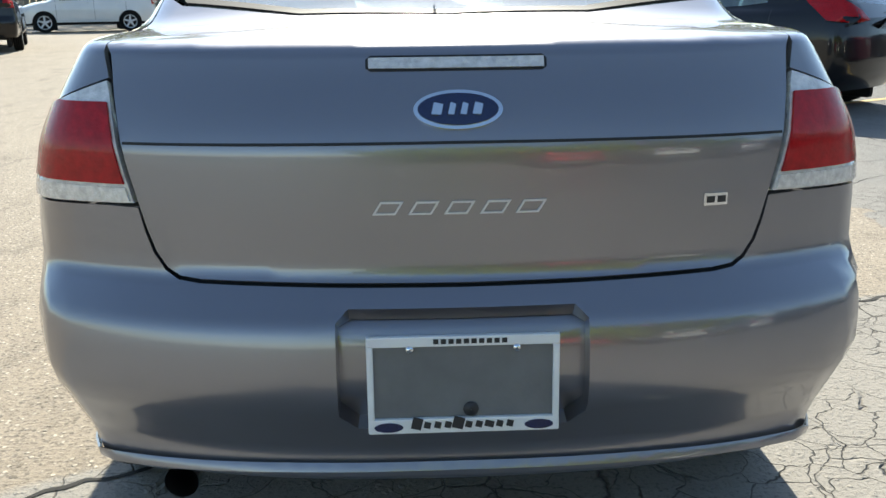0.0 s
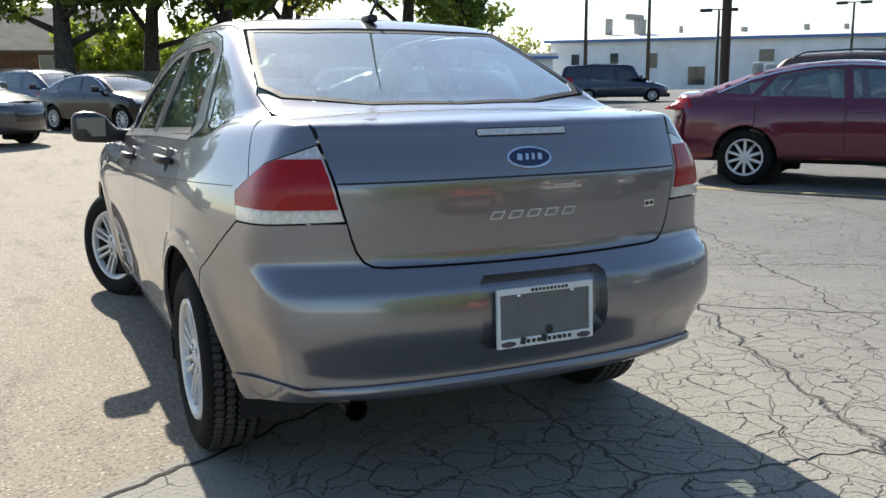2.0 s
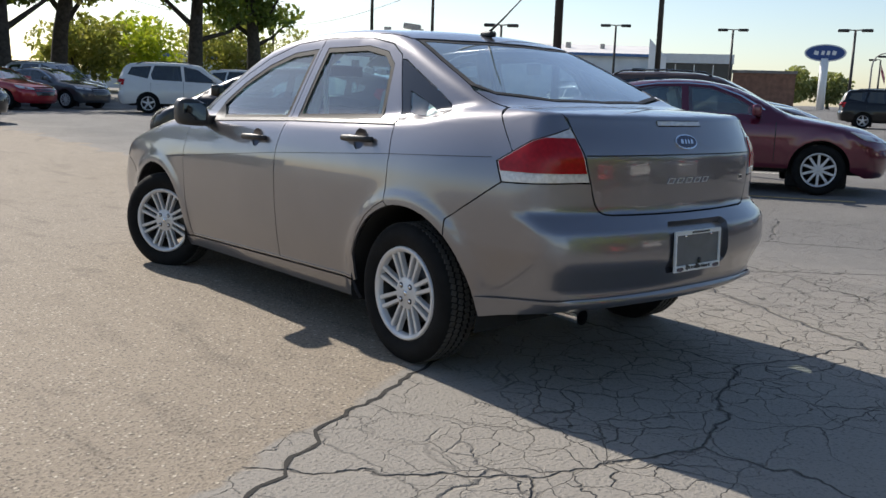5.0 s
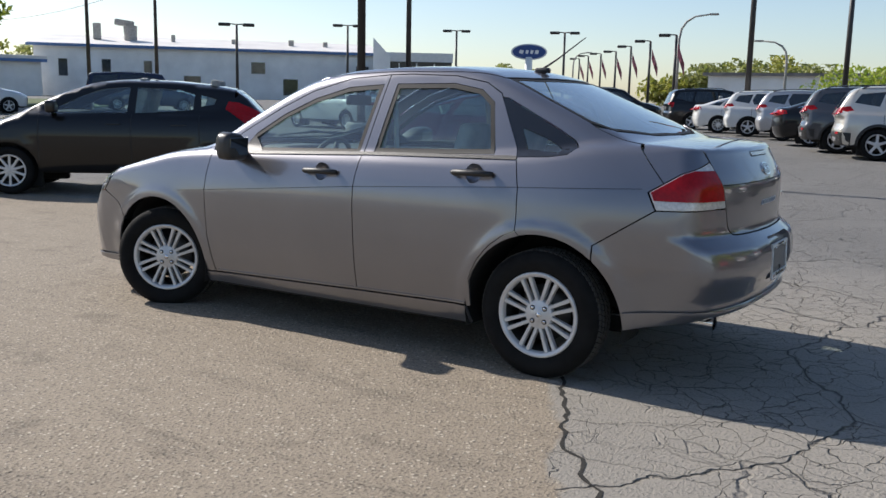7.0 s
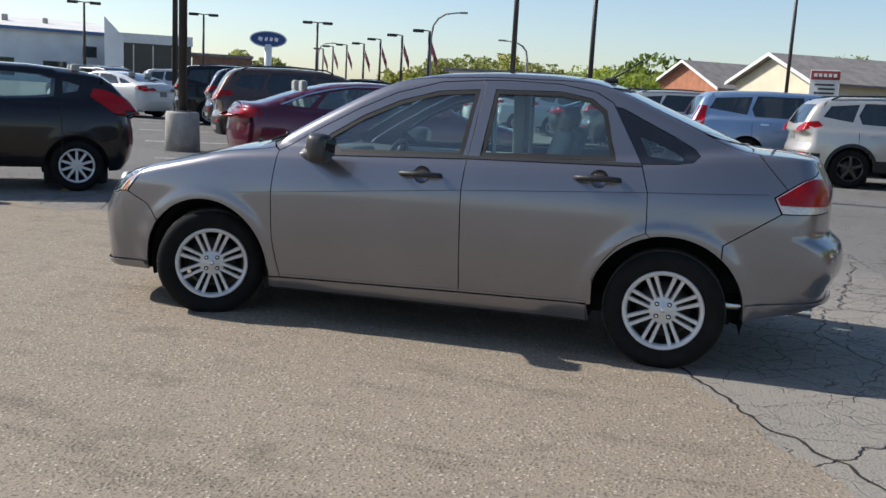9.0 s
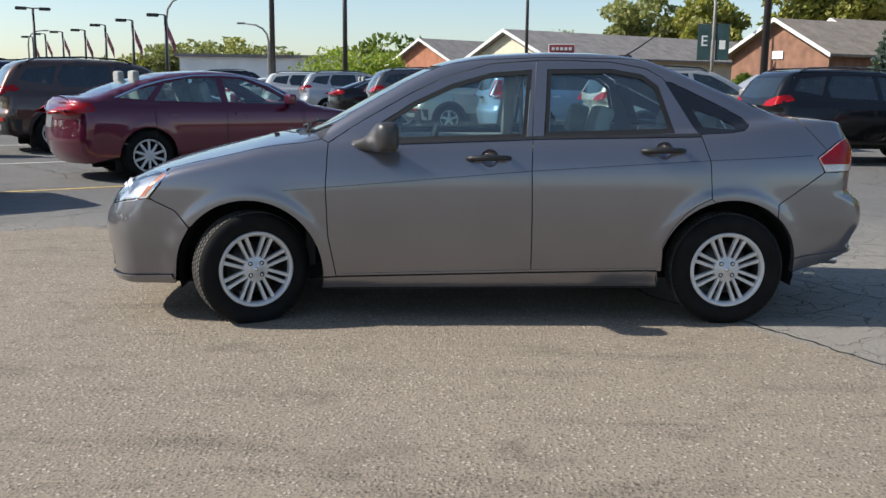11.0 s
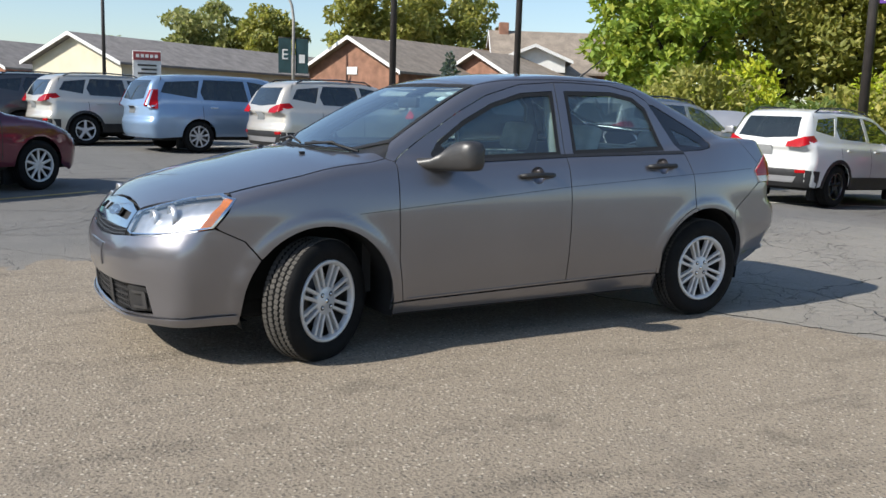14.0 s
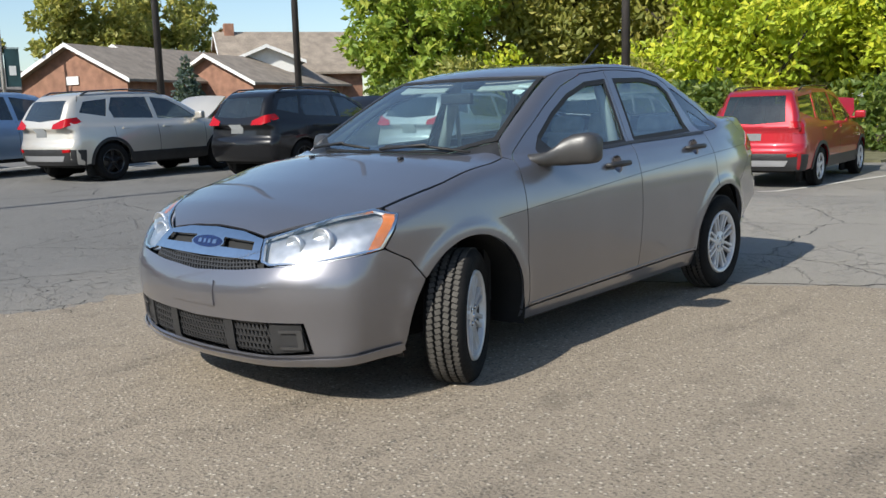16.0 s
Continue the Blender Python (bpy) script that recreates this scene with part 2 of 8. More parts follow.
sun.matrix_basis = look((40 * math.sin(radians(SUN_AZ)) * math.cos(radians(SUN_EL)), 40 * math.cos(radians(SUN_AZ)) * math.cos(radians(SUN_EL)), 40 * math.sin(radians(SUN_EL))), (0, 0, 0))

# ---------------------------------------------------------------- materials
def material(name, base, rough=0.5, metal=0.0, vary=0.12, scale=6.0, fine=0.0, bump=0.0, bump_scale=120.0, coat=0.0, spec=0.5, per_object=0.0, base2=None):
    """A principled surface with variation at two scales and fine relief."""
    m = bpy.data.materials.new(name)
    m.use_nodes = True
    nt = m.node_tree
    b = nt.nodes["Principled BSDF"]
    b.inputs["Roughness"].default_value, b.inputs["Metallic"].default_value = rough, metal
    b.inputs["Specular IOR Level"].default_value = spec
    b.inputs["Coat Weight"].default_value, b.inputs["Coat Roughness"].default_value = coat, 0.03
    co = nt.nodes.new("ShaderNodeTexCoord")
    big = nt.nodes.new("ShaderNodeTexNoise")
    big.inputs["Scale"].default_value, big.inputs["Detail"].default_value = scale, 5
    nt.links.new(co.outputs["Object"], big.inputs["Vector"])
    ramp = nt.nodes.new("ShaderNodeMix")
    ramp.data_type = "RGBA"
    dark = [c * (1 - vary) for c in base]
    light = list(base2) if base2 else [min(1, c * (1 + vary)) for c in base]
    ramp.inputs["A"].default_value, ramp.inputs["B"].default_value = (*dark, 1), (*light, 1)
    sharp = nt.nodes.new("ShaderNodeMapRange")
    sharp.inputs["From Min"].default_value, sharp.inputs["From Max"].default_value = 0.32, 0.68
    nt.links.new(big.outputs["Fac"], sharp.inputs["Value"])
    nt.links.new(sharp.outputs[0], ramp.inputs["Factor"])
    out = ramp.outputs["Result"]
    if fine or bump:
        small = nt.nodes.new("ShaderNodeTexNoise")
        small.inputs["Scale"].default_value, small.inputs["Detail"].default_value = bump_scale, 3
        nt.links.new(co.outputs["Object"], small.inputs["Vector"])
        if fine:
            mul = nt.nodes.new("ShaderNodeMix")
            mul.data_type, mul.blend_type = "RGBA", "OVERLAY"
            mul.inputs["Factor"].default_value = fine
            nt.links.new(out, mul.inputs["A"])
            nt.links.new(small.outputs["Color" if False else "Fac"], mul.inputs["B"])
            out = mul.outputs["Result"]
        if bump:
            bp = nt.nodes.new("ShaderNodeBump")
            bp.inputs["Strength"].default_value, bp.inputs["Distance"].default_value = bump, 0.01
            nt.links.new(small.outputs["Fac"], bp.inputs["Height"])
            nt.links.new(bp.outputs[0], b.inputs["Normal"])
    if per_object:
        info, hsv = nt.nodes.new("ShaderNodeObjectInfo"), nt.nodes.new("ShaderNodeHueSaturation")
        mr = nt.nodes.new("ShaderNodeMapRange")
        mr.inputs["To Min"].default_value, mr.inputs["To Max"].default_value = 1 - per_object, 1 + per_object
        nt.links.new(info.outputs["Random"], mr.inputs["Value"])
        nt.links.new(mr.outputs[0], hsv.inputs["Value"])
        nt.links.new(out, hsv.inputs["Color"])
        out = hsv.outputs["Color"]
    nt.links.new(out, b.inputs["Base Color"])
    return m


def car_paint(name, base, metal=0.55, rough=0.38, dust=0.05, ior=1.6):
    """Metallic flake under a clear coat, with a thin film of road dust."""
    m = material(name, base, rough, metal, vary=dust, scale=1.7, coat=1.0, bump=0.0)
    nt = m.node_tree
    b = nt.nodes["Principled BSDF"]
    co, vo, mix = nt.nodes.new("ShaderNodeTexCoord"), nt.nodes.new("ShaderNodeTexVoronoi"), nt.nodes.new("ShaderNodeMapRange")
    vo.inputs["Scale"].default_value = 900
    nt.links.new(co.outputs["Object"], vo.inputs["Vector"])
    mix.inputs["To Min"].default_value, mix.inputs["To Max"].default_value = rough - 0.008, rough + 0.012
    nt.links.new(vo.outputs["Color"], mix.inputs["Value"])
    nt.links.new(mix.outputs[0], b.inputs["Roughness"])
    b.inputs["Specular IOR Level"].default_value = 0.2
    b.inputs["Coat IOR"].default_value = ior
    sm, rr = nt.nodes.new("ShaderNodeTexNoise"), nt.nodes.new("ShaderNodeMapRange")
    sm.inputs["Scale"].default_value, sm.inputs["Detail"].default_value = 9, 6
    nt.links.new(co.outputs["Object"], sm.inputs["Vector"])
    rr.inputs["To Min"].default_value, rr.inputs["To Max"].default_value = 0.0, 0.03
    nt.links.new(sm.outputs["Fac"], rr.inputs["Value"])
    nt.links.new(rr.outputs[0], b.inputs["Coat Roughness"])
    return m


def glass_mat(name, tint, see=0.8, rough=0.0, dust_haze=0.04, shine=0.085):
    """A thin pane: part seen through, part mirror by Fresnel, a little dust, with pale teal haze painted into the
    dust's colour.
    """
    m = bpy.data.materials.new(name)
    m.use_nodes = True
    nt = m.node_tree
    nt.nodes.remove(nt.nodes["Principled BSDF"])
    out = nt.nodes["Material Output"]
    tr, gl, di = nt.nodes.new("ShaderNodeBsdfTransparent"), nt.nodes.new("ShaderNodeBsdfGlossy"), nt.nodes.new("ShaderNodeBsdfDiffuse")
    tr.inputs["Color"].default_value = (*[c * see for c in tint], 1)
    gl.inputs["Roughness"].default_value, gl.inputs["Color"].default_value = 0.01 + rough, (0.95, 0.97, 1.0, 1)
    di.inputs["Color"].default_value = (0.37, 0.49, 0.50, 1)
    lw, mx, m2 = nt.nodes.new("ShaderNodeLayerWeight"), nt.nodes.new("ShaderNodeMixShader"), nt.nodes.new("ShaderNodeMixShader")
    lw.inputs["Blend"].default_value = 0.5
    pw, fr = nt.nodes.new("ShaderNodeMath"), nt.nodes.new("ShaderNodeMath")
    pw.operation, fr.operation = "POWER", "MULTIPLY_ADD"
    nt.links.new(lw.outputs["Facing"], pw.inputs[0])
    pw.inputs[1].default_value = 3.6
    nt.links.new(pw.outputs[0], fr.inputs[0])
    fr.inputs[1].default_value, fr.inputs[2].default_value = 0.86, shine
    co, no, mr = nt.nodes.new("ShaderNodeTexCoord"), nt.nodes.new("ShaderNodeTexNoise"), nt.nodes.new("ShaderNodeMapRange")
    no.inputs["Scale"].default_value, no.inputs["Detail"].default_value = 5, 6
    nt.links.new(co.outputs["Object"], no.inputs["Vector"])
    nt.links.new(no.outputs["Fac"], mr.inputs["Value"])
    mr.inputs["To Min"].default_value, mr.inputs["To Max"].default_value = 0.3 * dust_haze, 1.7 * dust_haze
    nt.links.new(mr.outputs[0], m2.inputs["Fac"])
    nt.links.new(tr.outputs[0], m2.inputs[1]), nt.links.new(di.outputs[0], m2.inputs[2])
    nt.links.new(fr.outputs[0], mx.inputs["Fac"])
    nt.links.new(m2.outputs[0], mx.inputs[1]), nt.links.new(gl.outputs[0], mx.inputs[2])
    nt.links.new(mx.outputs[0], out.inputs["Surface"])
    return m


PAINT_GREY = car_paint("warm_grey_metallic_paint", (0.215, 0.211, 0.228), 0.75, 0.31)
PAINT_BLACK = car_paint("black_paint", (0.006, 0.006, 0.007), 0.0, 0.3, ior=1.38)
PAINT_BURGUNDY = car_paint("burgundy_paint", (0.112, 0.013, 0.034), 0.5, 0.30)
PAINT_WHITE = car_paint("white_paint", (0.62, 0.62, 0.60), 0.0, 0.35)
PAINT_SILVER = car_paint("silver_paint", (0.42, 0.42, 0.43), 0.6, 0.38)
PAINT_CHAMPAGNE = car_paint("champagne_silver_paint", (0.60, 0.56, 0.49), 0.55, 0.38)
PAINT_PALEBLUE = car_paint("pale_blue_silver_paint", (0.25, 0.36, 0.52), 0.55, 0.38)
PAINT_NAVY = car_paint("navy_paint", (0.018, 0.025, 0.055), 0.35, 0.35, ior=1.45)
PAINT_RED = car_paint("red_paint", (0.34, 0.012, 0.020), 0.35, 0.35)
PAINT_BROWN = car_paint("brown_paint", (0.085, 0.05, 0.035), 0.5, 0.38)
PAINT_DARKGREY = car_paint("dark_grey_paint", (0.07, 0.073, 0.08), 0.5, 0.38)
GLASS = glass_mat("tinted_glass", (0.80, 0.96, 0.945), 0.96, dust_haze=0.05, shine=0.125)
# The rear pane's thick film is dust plus painted-in sky brightness.
GLASS_REAR = glass_mat("rear_glass", (0.80, 0.95, 0.95), 0.72, dust_haze=0.34, shine=0.16)
GLASS_DARK = glass_mat("privacy_glass", (0.5, 0.55, 0.55), 0.22)
RUBBER = material("tyre_rubber", (0.010, 0.010, 0.010), 0.8, vary=0.25, scale=14, bump=0.25, bump_scale=300, spec=0.15)
TREAD = material("dusty_tread_rubber", (0.060, 0.055, 0.048), 0.85, vary=0.3, scale=20, bump=0.3, bump_scale=200)
ALLOY = material("alloy_silver", (0.60, 0.60, 0.60), 0.42, 0.35, vary=0.06, scale=20, coat=0.4)
DARK_METAL = material("dark_wheel_metal", (0.10, 0.095, 0.09), 0.5, 0.8, vary=0.3, scale=25)
PLASTIC = material("black_plastic", (0.020, 0.020, 0.021), 0.48, vary=0.2, scale=8, bump=0.12, bump_scale=500)
PLASTIC_GLOSS = material("gloss_black", (0.012, 0.012, 0.013), 0.12, vary=0.1, scale=6, coat=0.6)
SEAL = material("rubber_seal", (0.010, 0.010, 0.010), 0.65, vary=0.2, scale=20)
UNDER = material("underbody_black", (0.010, 0.010, 0.010), 0.85, vary=0.4, scale=7)
CHROME = material("chrome", (0.78, 0.79, 0.80), 0.08, 1.0, vary=0.04, scale=30)
CHROME_DULL = material("reflector_chrome", (0.72, 0.73, 0.75), 0.2, 1.0, vary=0.06, scale=40)
FABRIC = material("grey_seat_fabric", (0.34, 0.34, 0.32), 0.95, vary=0.15, scale=12, bump=0.4, bump_scale=400)
TRIM_GREY = material("grey_cabin_trim", (0.36, 0.355, 0.335), 0.8, vary=0.1, scale=8, bump=0.15, bump_scale=300)
HEADLINER = material("headliner", (0.42, 0.41, 0.38), 0.95, vary=0.06, scale=10)
RED_LENS = material("red_lens", (0.33, 0.003, 0.006), 0.25, vary=0.2, scale=60, coat=0.35, spec=0.2, bump=0.1, bump_scale=180)
CLEAR_LENS = material("frosted_clear_lens", (0.62, 0.60, 0.57), 0.18, 0.25, vary=0.18, scale=70, coat=1.0, bump=0.3, bump_scale=160)
AMBER = material("amber_lens", (0.62, 0.17, 0.015), 0.15, vary=0.15, scale=60, coat=1.0)
WHITE_PAINT = material("white_plastic", (0.75, 0.75, 0.73), 0.4, vary=0.06, scale=15)
BLUE_OVAL = material("blue_enamel", (0.004, 0.010, 0.055), 0.2, vary=0.1, scale=30, coat=0.8)
PLATE_GREY = material("bare_plate_plastic", (0.14, 0.145, 0.145), 0.45, vary=0.1, scale=18, bump=0.1)
LENS_GLASS = glass_mat("clear_lamp_cover", (0.97, 0.98, 1.0), 0.95, dust_haze=0.05)
PLASTIC_MIRROR = material("satin_grey_plastic", (0.038, 0.037, 0.037), 0.38, vary=0.15, scale=8, bump=0.05, bump_scale=500)
REFLECTOR = material("lamp_reflector", (0.55, 0.56, 0.58), 0.40, 0.8, vary=0.16, scale=22, bump=0.12, bump_scale=45)
DASH_GREY = material("dashboard_grey", (0.10, 0.10, 0.098), 0.7, vary=0.15, scale=8, bump=0.1, bump_scale=300)
MIRROR = material("mirror_glass", (0.17, 0.20, 0.21), 0.03, 1.0, vary=0.05, scale=20)


# ---------------------------------------------------------------- the grey sedan
FOCUS = dict(
    wb=2.614, ends=(-0.97, 3.52), cyl=(0.5, 2.0), arches=(0.0, 2.614), ra=0.385, rw=0.30, flare=0.008,
    hood=[(3.5, 0.60), (3.44, 0.70), (3.36, 0.775), (3.2, 0.855), (2.95, 0.925), (2.55, 1.02), (2.4, 1.04), (2.2, 1.055), (1.0, 1.07), (0.0, 1.10), (-0.2, 1.130), (-0.42, 1.138), (-0.62, 1.126), (-0.74, 1.108), (-0.9, 1.06)],
    hood_blur=0.035,
    roof=[(2.6, 0.89), (2.45, 0.98), (2.3, 1.065), (2.01, 1.228), (1.75, 1.365), (1.58, 1.437), (1.34, 1.482), (1.01, 1.500), (0.69, 1.498), (0.45, 1.478), (0.28, 1.425), (0.1, 1.348), (-0.17, 1.238), (-0.4, 1.14), (-0.52, 1.06), (-0.64, 0.90), (-0.8, 0.65), (-1.0, 0.4)],
    side=[(0.15, 0.74), (0.22, 0.795), (0.3, 0.822), (0.45, 0.845), (0.6, 0.856), (0.75, 0.858), (0.85, 0.850), (0.95, 0.825), (1.03, 0.795), (1.1, 0.760), (1.2, 0.705)],
    nose=[(0.12, 3.36), (0.2, 3.45), (0.26, 3.500), (0.38, 3.510), (0.5, 3.525), (0.58, 3.520), (0.63, 3.496), (0.70, 3.458), (0.78, 3.40), (0.85, 3.30), (1.0, 3.0)],
    tail=[(0.25, -0.66), (0.33, -0.79), (0.352, -0.850), (0.368, -0.880), (0.388, -0.880), (0.402, -0.856), (0.500, -0.904), (0.522, -0.921), (0.56, -0.926), (0.62, -0.922), (0.662, -0.913), (0.690, -0.893), (0.708, -0.848), (0.73, -0.838), (0.85, -0.840), (0.945, -0.838), (1.0, -0.812), (1.06, -0.778), (1.12, -0.752), (1.17, -0.735)],
    plan=[(-0.95, -0.135), (-0.7, -0.098), (-0.45, -0.055), (-0.2, -0.012), (0, 0), (1.3, 0), (2.6, -0.002), (2.95, -0.014), (3.2, -0.040), (3.5, -0.085)],
    glass_w=[(2.5, 0.66), (2.2, 0.715), (1.8, 0.748), (1.0, 0.757), (0.3, 0.748), (-0.1, 0.715), (-0.4, 0.665), (-0.7, 0.60)],
    bow=(0.10, 0.15), bow4=(0.45, 0.26), tuck=0.34, k_front=0.038, lip=0.007, crown=(0.09, 0.08), lean=0.42, belt=1.03, k=0.055, kt=0.05, kg=0.05, kt_rear=0.014, crown_rear=0.035, crease=((-0.9, -0.46, 0.125, 1.1, 2.2, 2.42, 2.8), (0.945, 0.930, 0.906, 0.850, 0.762, 0.745, 0.76)))


def S(*p): return [("s", *q) for q in zip(p[::2], p[1::2])]
def S2(*p): return [("S", *q) for q in zip(p[::2], p[1::2])]
def T(*p): return [("t", *q) for q in zip(p[::2], p[1::2])]
def R(*p): return [("r", *q) for q in zip(p[::2], p[1::2])]
def F(*p): return [("f", *q) for q in zip(p[::2], p[1::2])]


def mirrored(seeds):
    """The same seeds on the other side, in reverse order."""
    out = []
    for c, u, v in seeds[::-1]:
        out.append(({"s": "S"}.get(c, c), u if c == "s" else -u, v))
    return out


def outline2(body, chart, seeds):
    """Lays (chart, u, v) seeds on the skin and reads them in another chart; capital S is the far side."""
    full = []
    for p, q in zip(seeds, seeds[1:]):
        full.append(p)
        if p[0] == q[0] and math.hypot(q[1] - p[1], q[2] - p[2]) > 0.04:
            n = min(8, int(math.hypot(q[1] - p[1], q[2] - p[2]) / 0.03))
            full += [(p[0], p[1] + (q[1] - p[1]) * k / n, p[2] + (q[2] - p[2]) * k / n) for k in range(1, n)]
    seeds = full + [seeds[-1]]
    res = np.zeros((len(seeds), 3))
    for c in {q[0] for q in seeds}:
        at = [i for i, q in enumerate(seeds) if q[0] == c]
        p = body.to3(c.lower(), [seeds[i][1:] for i in at])
        res[at] = p * (np.array([-1, 1, 1]) if c == "S" else 1)
    return body.to2(chart, res)


Body.outline = lambda self, chart, seeds: outline2(self, chart, seeds)


def wheel(car, m, r=0.3075, rim=0.208, width=0.195, spokes=8, rim_mat=None, detail=True, name="wheel"):
    """A wheel that turns about its local x axis, its outer face towards -x."""
    w = new(name)
    w.parent = car
    w.matrix_basis = m
    h = width / 2
    rim_mat = rim_mat or ALLOY
    tyre = [(rim - 0.004, -h * 0.78), (rim + 0.012, -h * 0.90), (rim + 0.045, -h * 1.0), (r - 0.035, -h * 0.97), (r - 0.012, -h * 0.86), (r, -h * 0.70)]
    grooves = [-0.42, -0.34, -0.04, 0.04, 0.34, 0.42]
    prof = tyre[:]
    for i, g in enumerate(grooves):
        d = 0.008 if i in (1, 3, 5) else 0
        prof += [(r, h * g), (r - 0.008, h * (g + 0.005))] if i % 2 == 0 else [(r - 0.008, h * (g - 0.005)), (r, h * g)]
    prof += [(a, -b) for a, b in tyre[::-1]]
    t = lathe("tyre", prof, RUBBER, w, 64 if detail else 28)
    if detail:
        bm = bmesh.new()
        for k in range(72):
            a = 2 * math.pi * k / 72
            for lane, sh in ((-0.56, 0), (-0.19, 0.5), (0.19, 0), (0.56, 0.5)):
                aa = a + sh * 2 * math.pi / 72
                rot = Matrix.Rotation(aa, 4, "X")
                bm_box(bm, rot @ Vector((lane * h, 0, r + 0.0005)), (h * 0.26, 0.021, 0.006), 0, rot @ Matrix.Rotation(0.35 * (1 if lane > 0 else -1), 4, "Z"))
        part("tread", bm, TREAD, w)
    lathe("rim", [(rim, -h * 0.80), (rim - 0.003, -h * 0.90), (rim - 0.008, -h * 0.91), (rim - 0.020, -h * 0.87), (rim - 0.024, -h * 0.80), (rim - 0.028, -h * 0.60)], rim_mat, w, 64 if detail else 28)
    # The barrel's dark colour stands in for shade behind the spokes.
    lathe("barrel", [(rim - 0.0275, -h * 0.61), (rim - 0.036, -h * 0.2), (rim - 0.04, h * 0.7), (rim, h * 0.8)], DARK_METAL, w, 48 if detail else 24)
    lathe("brake_disc", [(0.02, -0.005), (0.135 * r / 0.3, -0.005), (0.135 * r / 0.3, 0.012), (0.02, 0.012)], DARK_METAL, w, 32)
    face = -h * 0.72
    bm = bmesh.new()
    if detail:
        for k in range(spokes):
            a = 2 * math.pi * (k + 0.5) / spokes
            for s in (-1, 1):
                rot = Matrix.Rotation(a, 4, "X")
                z0, z1 = 0.050, rim - 0.012
                y0, y1 = s * 0.0155, s * 0.0225
                vs = []
                for z, y, wd, x in ((z0, y0, 0.0074, face + 0.002), (0.5 * (z0 + z1), 0.5 * (y0 + y1), 0.0078, face - 0.003), (z1, y1, 0.0098, face - 0.008)):
                    vs.append([rot @ Vector((x, y - wd, z)), rot @ Vector((x, y + wd, z)), rot @ Vector((x + 0.024, y + wd + 0.003, z)), rot @ Vector((x + 0.024, y - wd - 0.003, z))])
                rings = [[bm.verts.new(p) for p in q] for q in vs]
                for p, q in zip(rings, rings[1:]):
                    for i in range(4):
                        bm.faces.new((p[i], p[(i + 1) % 4], q[(i + 1) % 4], q[i]))
                bm.faces.new(rings[-1])
        bmesh.ops.recalc_face_normals(bm, faces=bm.faces)
        bmesh.ops.bevel(bm, geom=[e for e in bm.edges if len(e.link_faces) == 2 and e.calc_face_angle() > 1], offset=0.0022, segments=2, affect="EDGES")
    else:
        for k in range(spokes):
            rot = Matrix.Rotation(2 * math.pi * k / spokes, 4, "X")
            bm_box(bm, rot @ Vector((face + 0.01, 0, rim * 0.52)), (0.025, 0.055 * rim / 0.21 * min(1, 6.0 / spokes), rim * 0.86), 0.006, rot, 1)
    part("spokes", bm, rim_mat, w, smooth=False)
    lathe("hub", [(0.001, face - 0.0015), (0.030, face - 0.0015), (0.0305, face - 0.001), (0.066, face - 0.0005), (0.0665, face - 0.0003), (0.073, face + 0.006), (0.0735, face + 0.03)], rim_mat, w, 32)
    if detail:
        for k in range(4):
            a = math.pi / 4 + k * math.pi / 2
            mm = Matrix.Translation((face - 0.001, 0.045 * math.sin(a), 0.045 * math.cos(a)))
            # A flat black disc paints the shade of the nut's recess.
            lathe("lug_recess", [(0.001, -0.0012), (0.0125, -0.0012), (0.0130, 0.0)], SEAL, w, 14, m=mm)
            lathe("lug_nut", [(0.001, -0.006), (0.006, -0.006), (0.008, -0.0035), (0.008, 0.0)], CHROME_DULL, w, 8, m=mm)
        lathe("cap", [(0.001, face - 0.005), (0.012, face - 0.005), (0.0125, face - 0.0015)], CHROME_DULL, w, 24)
    return w


def seat(name, car, x, y, mat, back=True, wide=0.5, lean=18):
    """A front seat: cushion, backrest with side bolsters, headrest on posts."""
    s = new(name)
    s.parent = car
    s.matrix_basis = pose(x, y, 0.42)
    bm = bmesh.new()
    bm_box(bm, (0, 0, 0.0), (wide, 0.52, 0.17), 0.06, Matrix.Rotation(0.12, 4, "X"), 4)
    part("cushion", bm, mat, s, smooth=True)
    rot = Matrix.Rotation(radians(lean), 4, "X")
    bm = bmesh.new()
    bm_box(bm, rot @ Vector((0, -0.25, 0.36)) , (wide - 0.04, 0.13, 0.62), 0.055, rot, 4)
    for sx in (-1, 1):
        bm_box(bm, rot @ Vector((sx * (wide / 2 - 0.05), -0.215, 0.32)), (0.09, 0.15, 0.46), 0.04, rot, 3)
    part("backrest", bm, mat, s, smooth=True)
    bm = bmesh.new()
    bm_box(bm, rot @ Vector((0, -0.255, 0.79)), (0.27, 0.10, 0.19), 0.045, rot, 4)
    part("headrest", bm, mat, s, smooth=True)
    for sx in (-1, 1):
        tube("headrest_post", [rot @ Vector((sx * 0.06, -0.25, 0.62)), rot @ Vector((sx * 0.06, -0.25, 0.75))], 0.006, CHROME, s, 8)
    return s


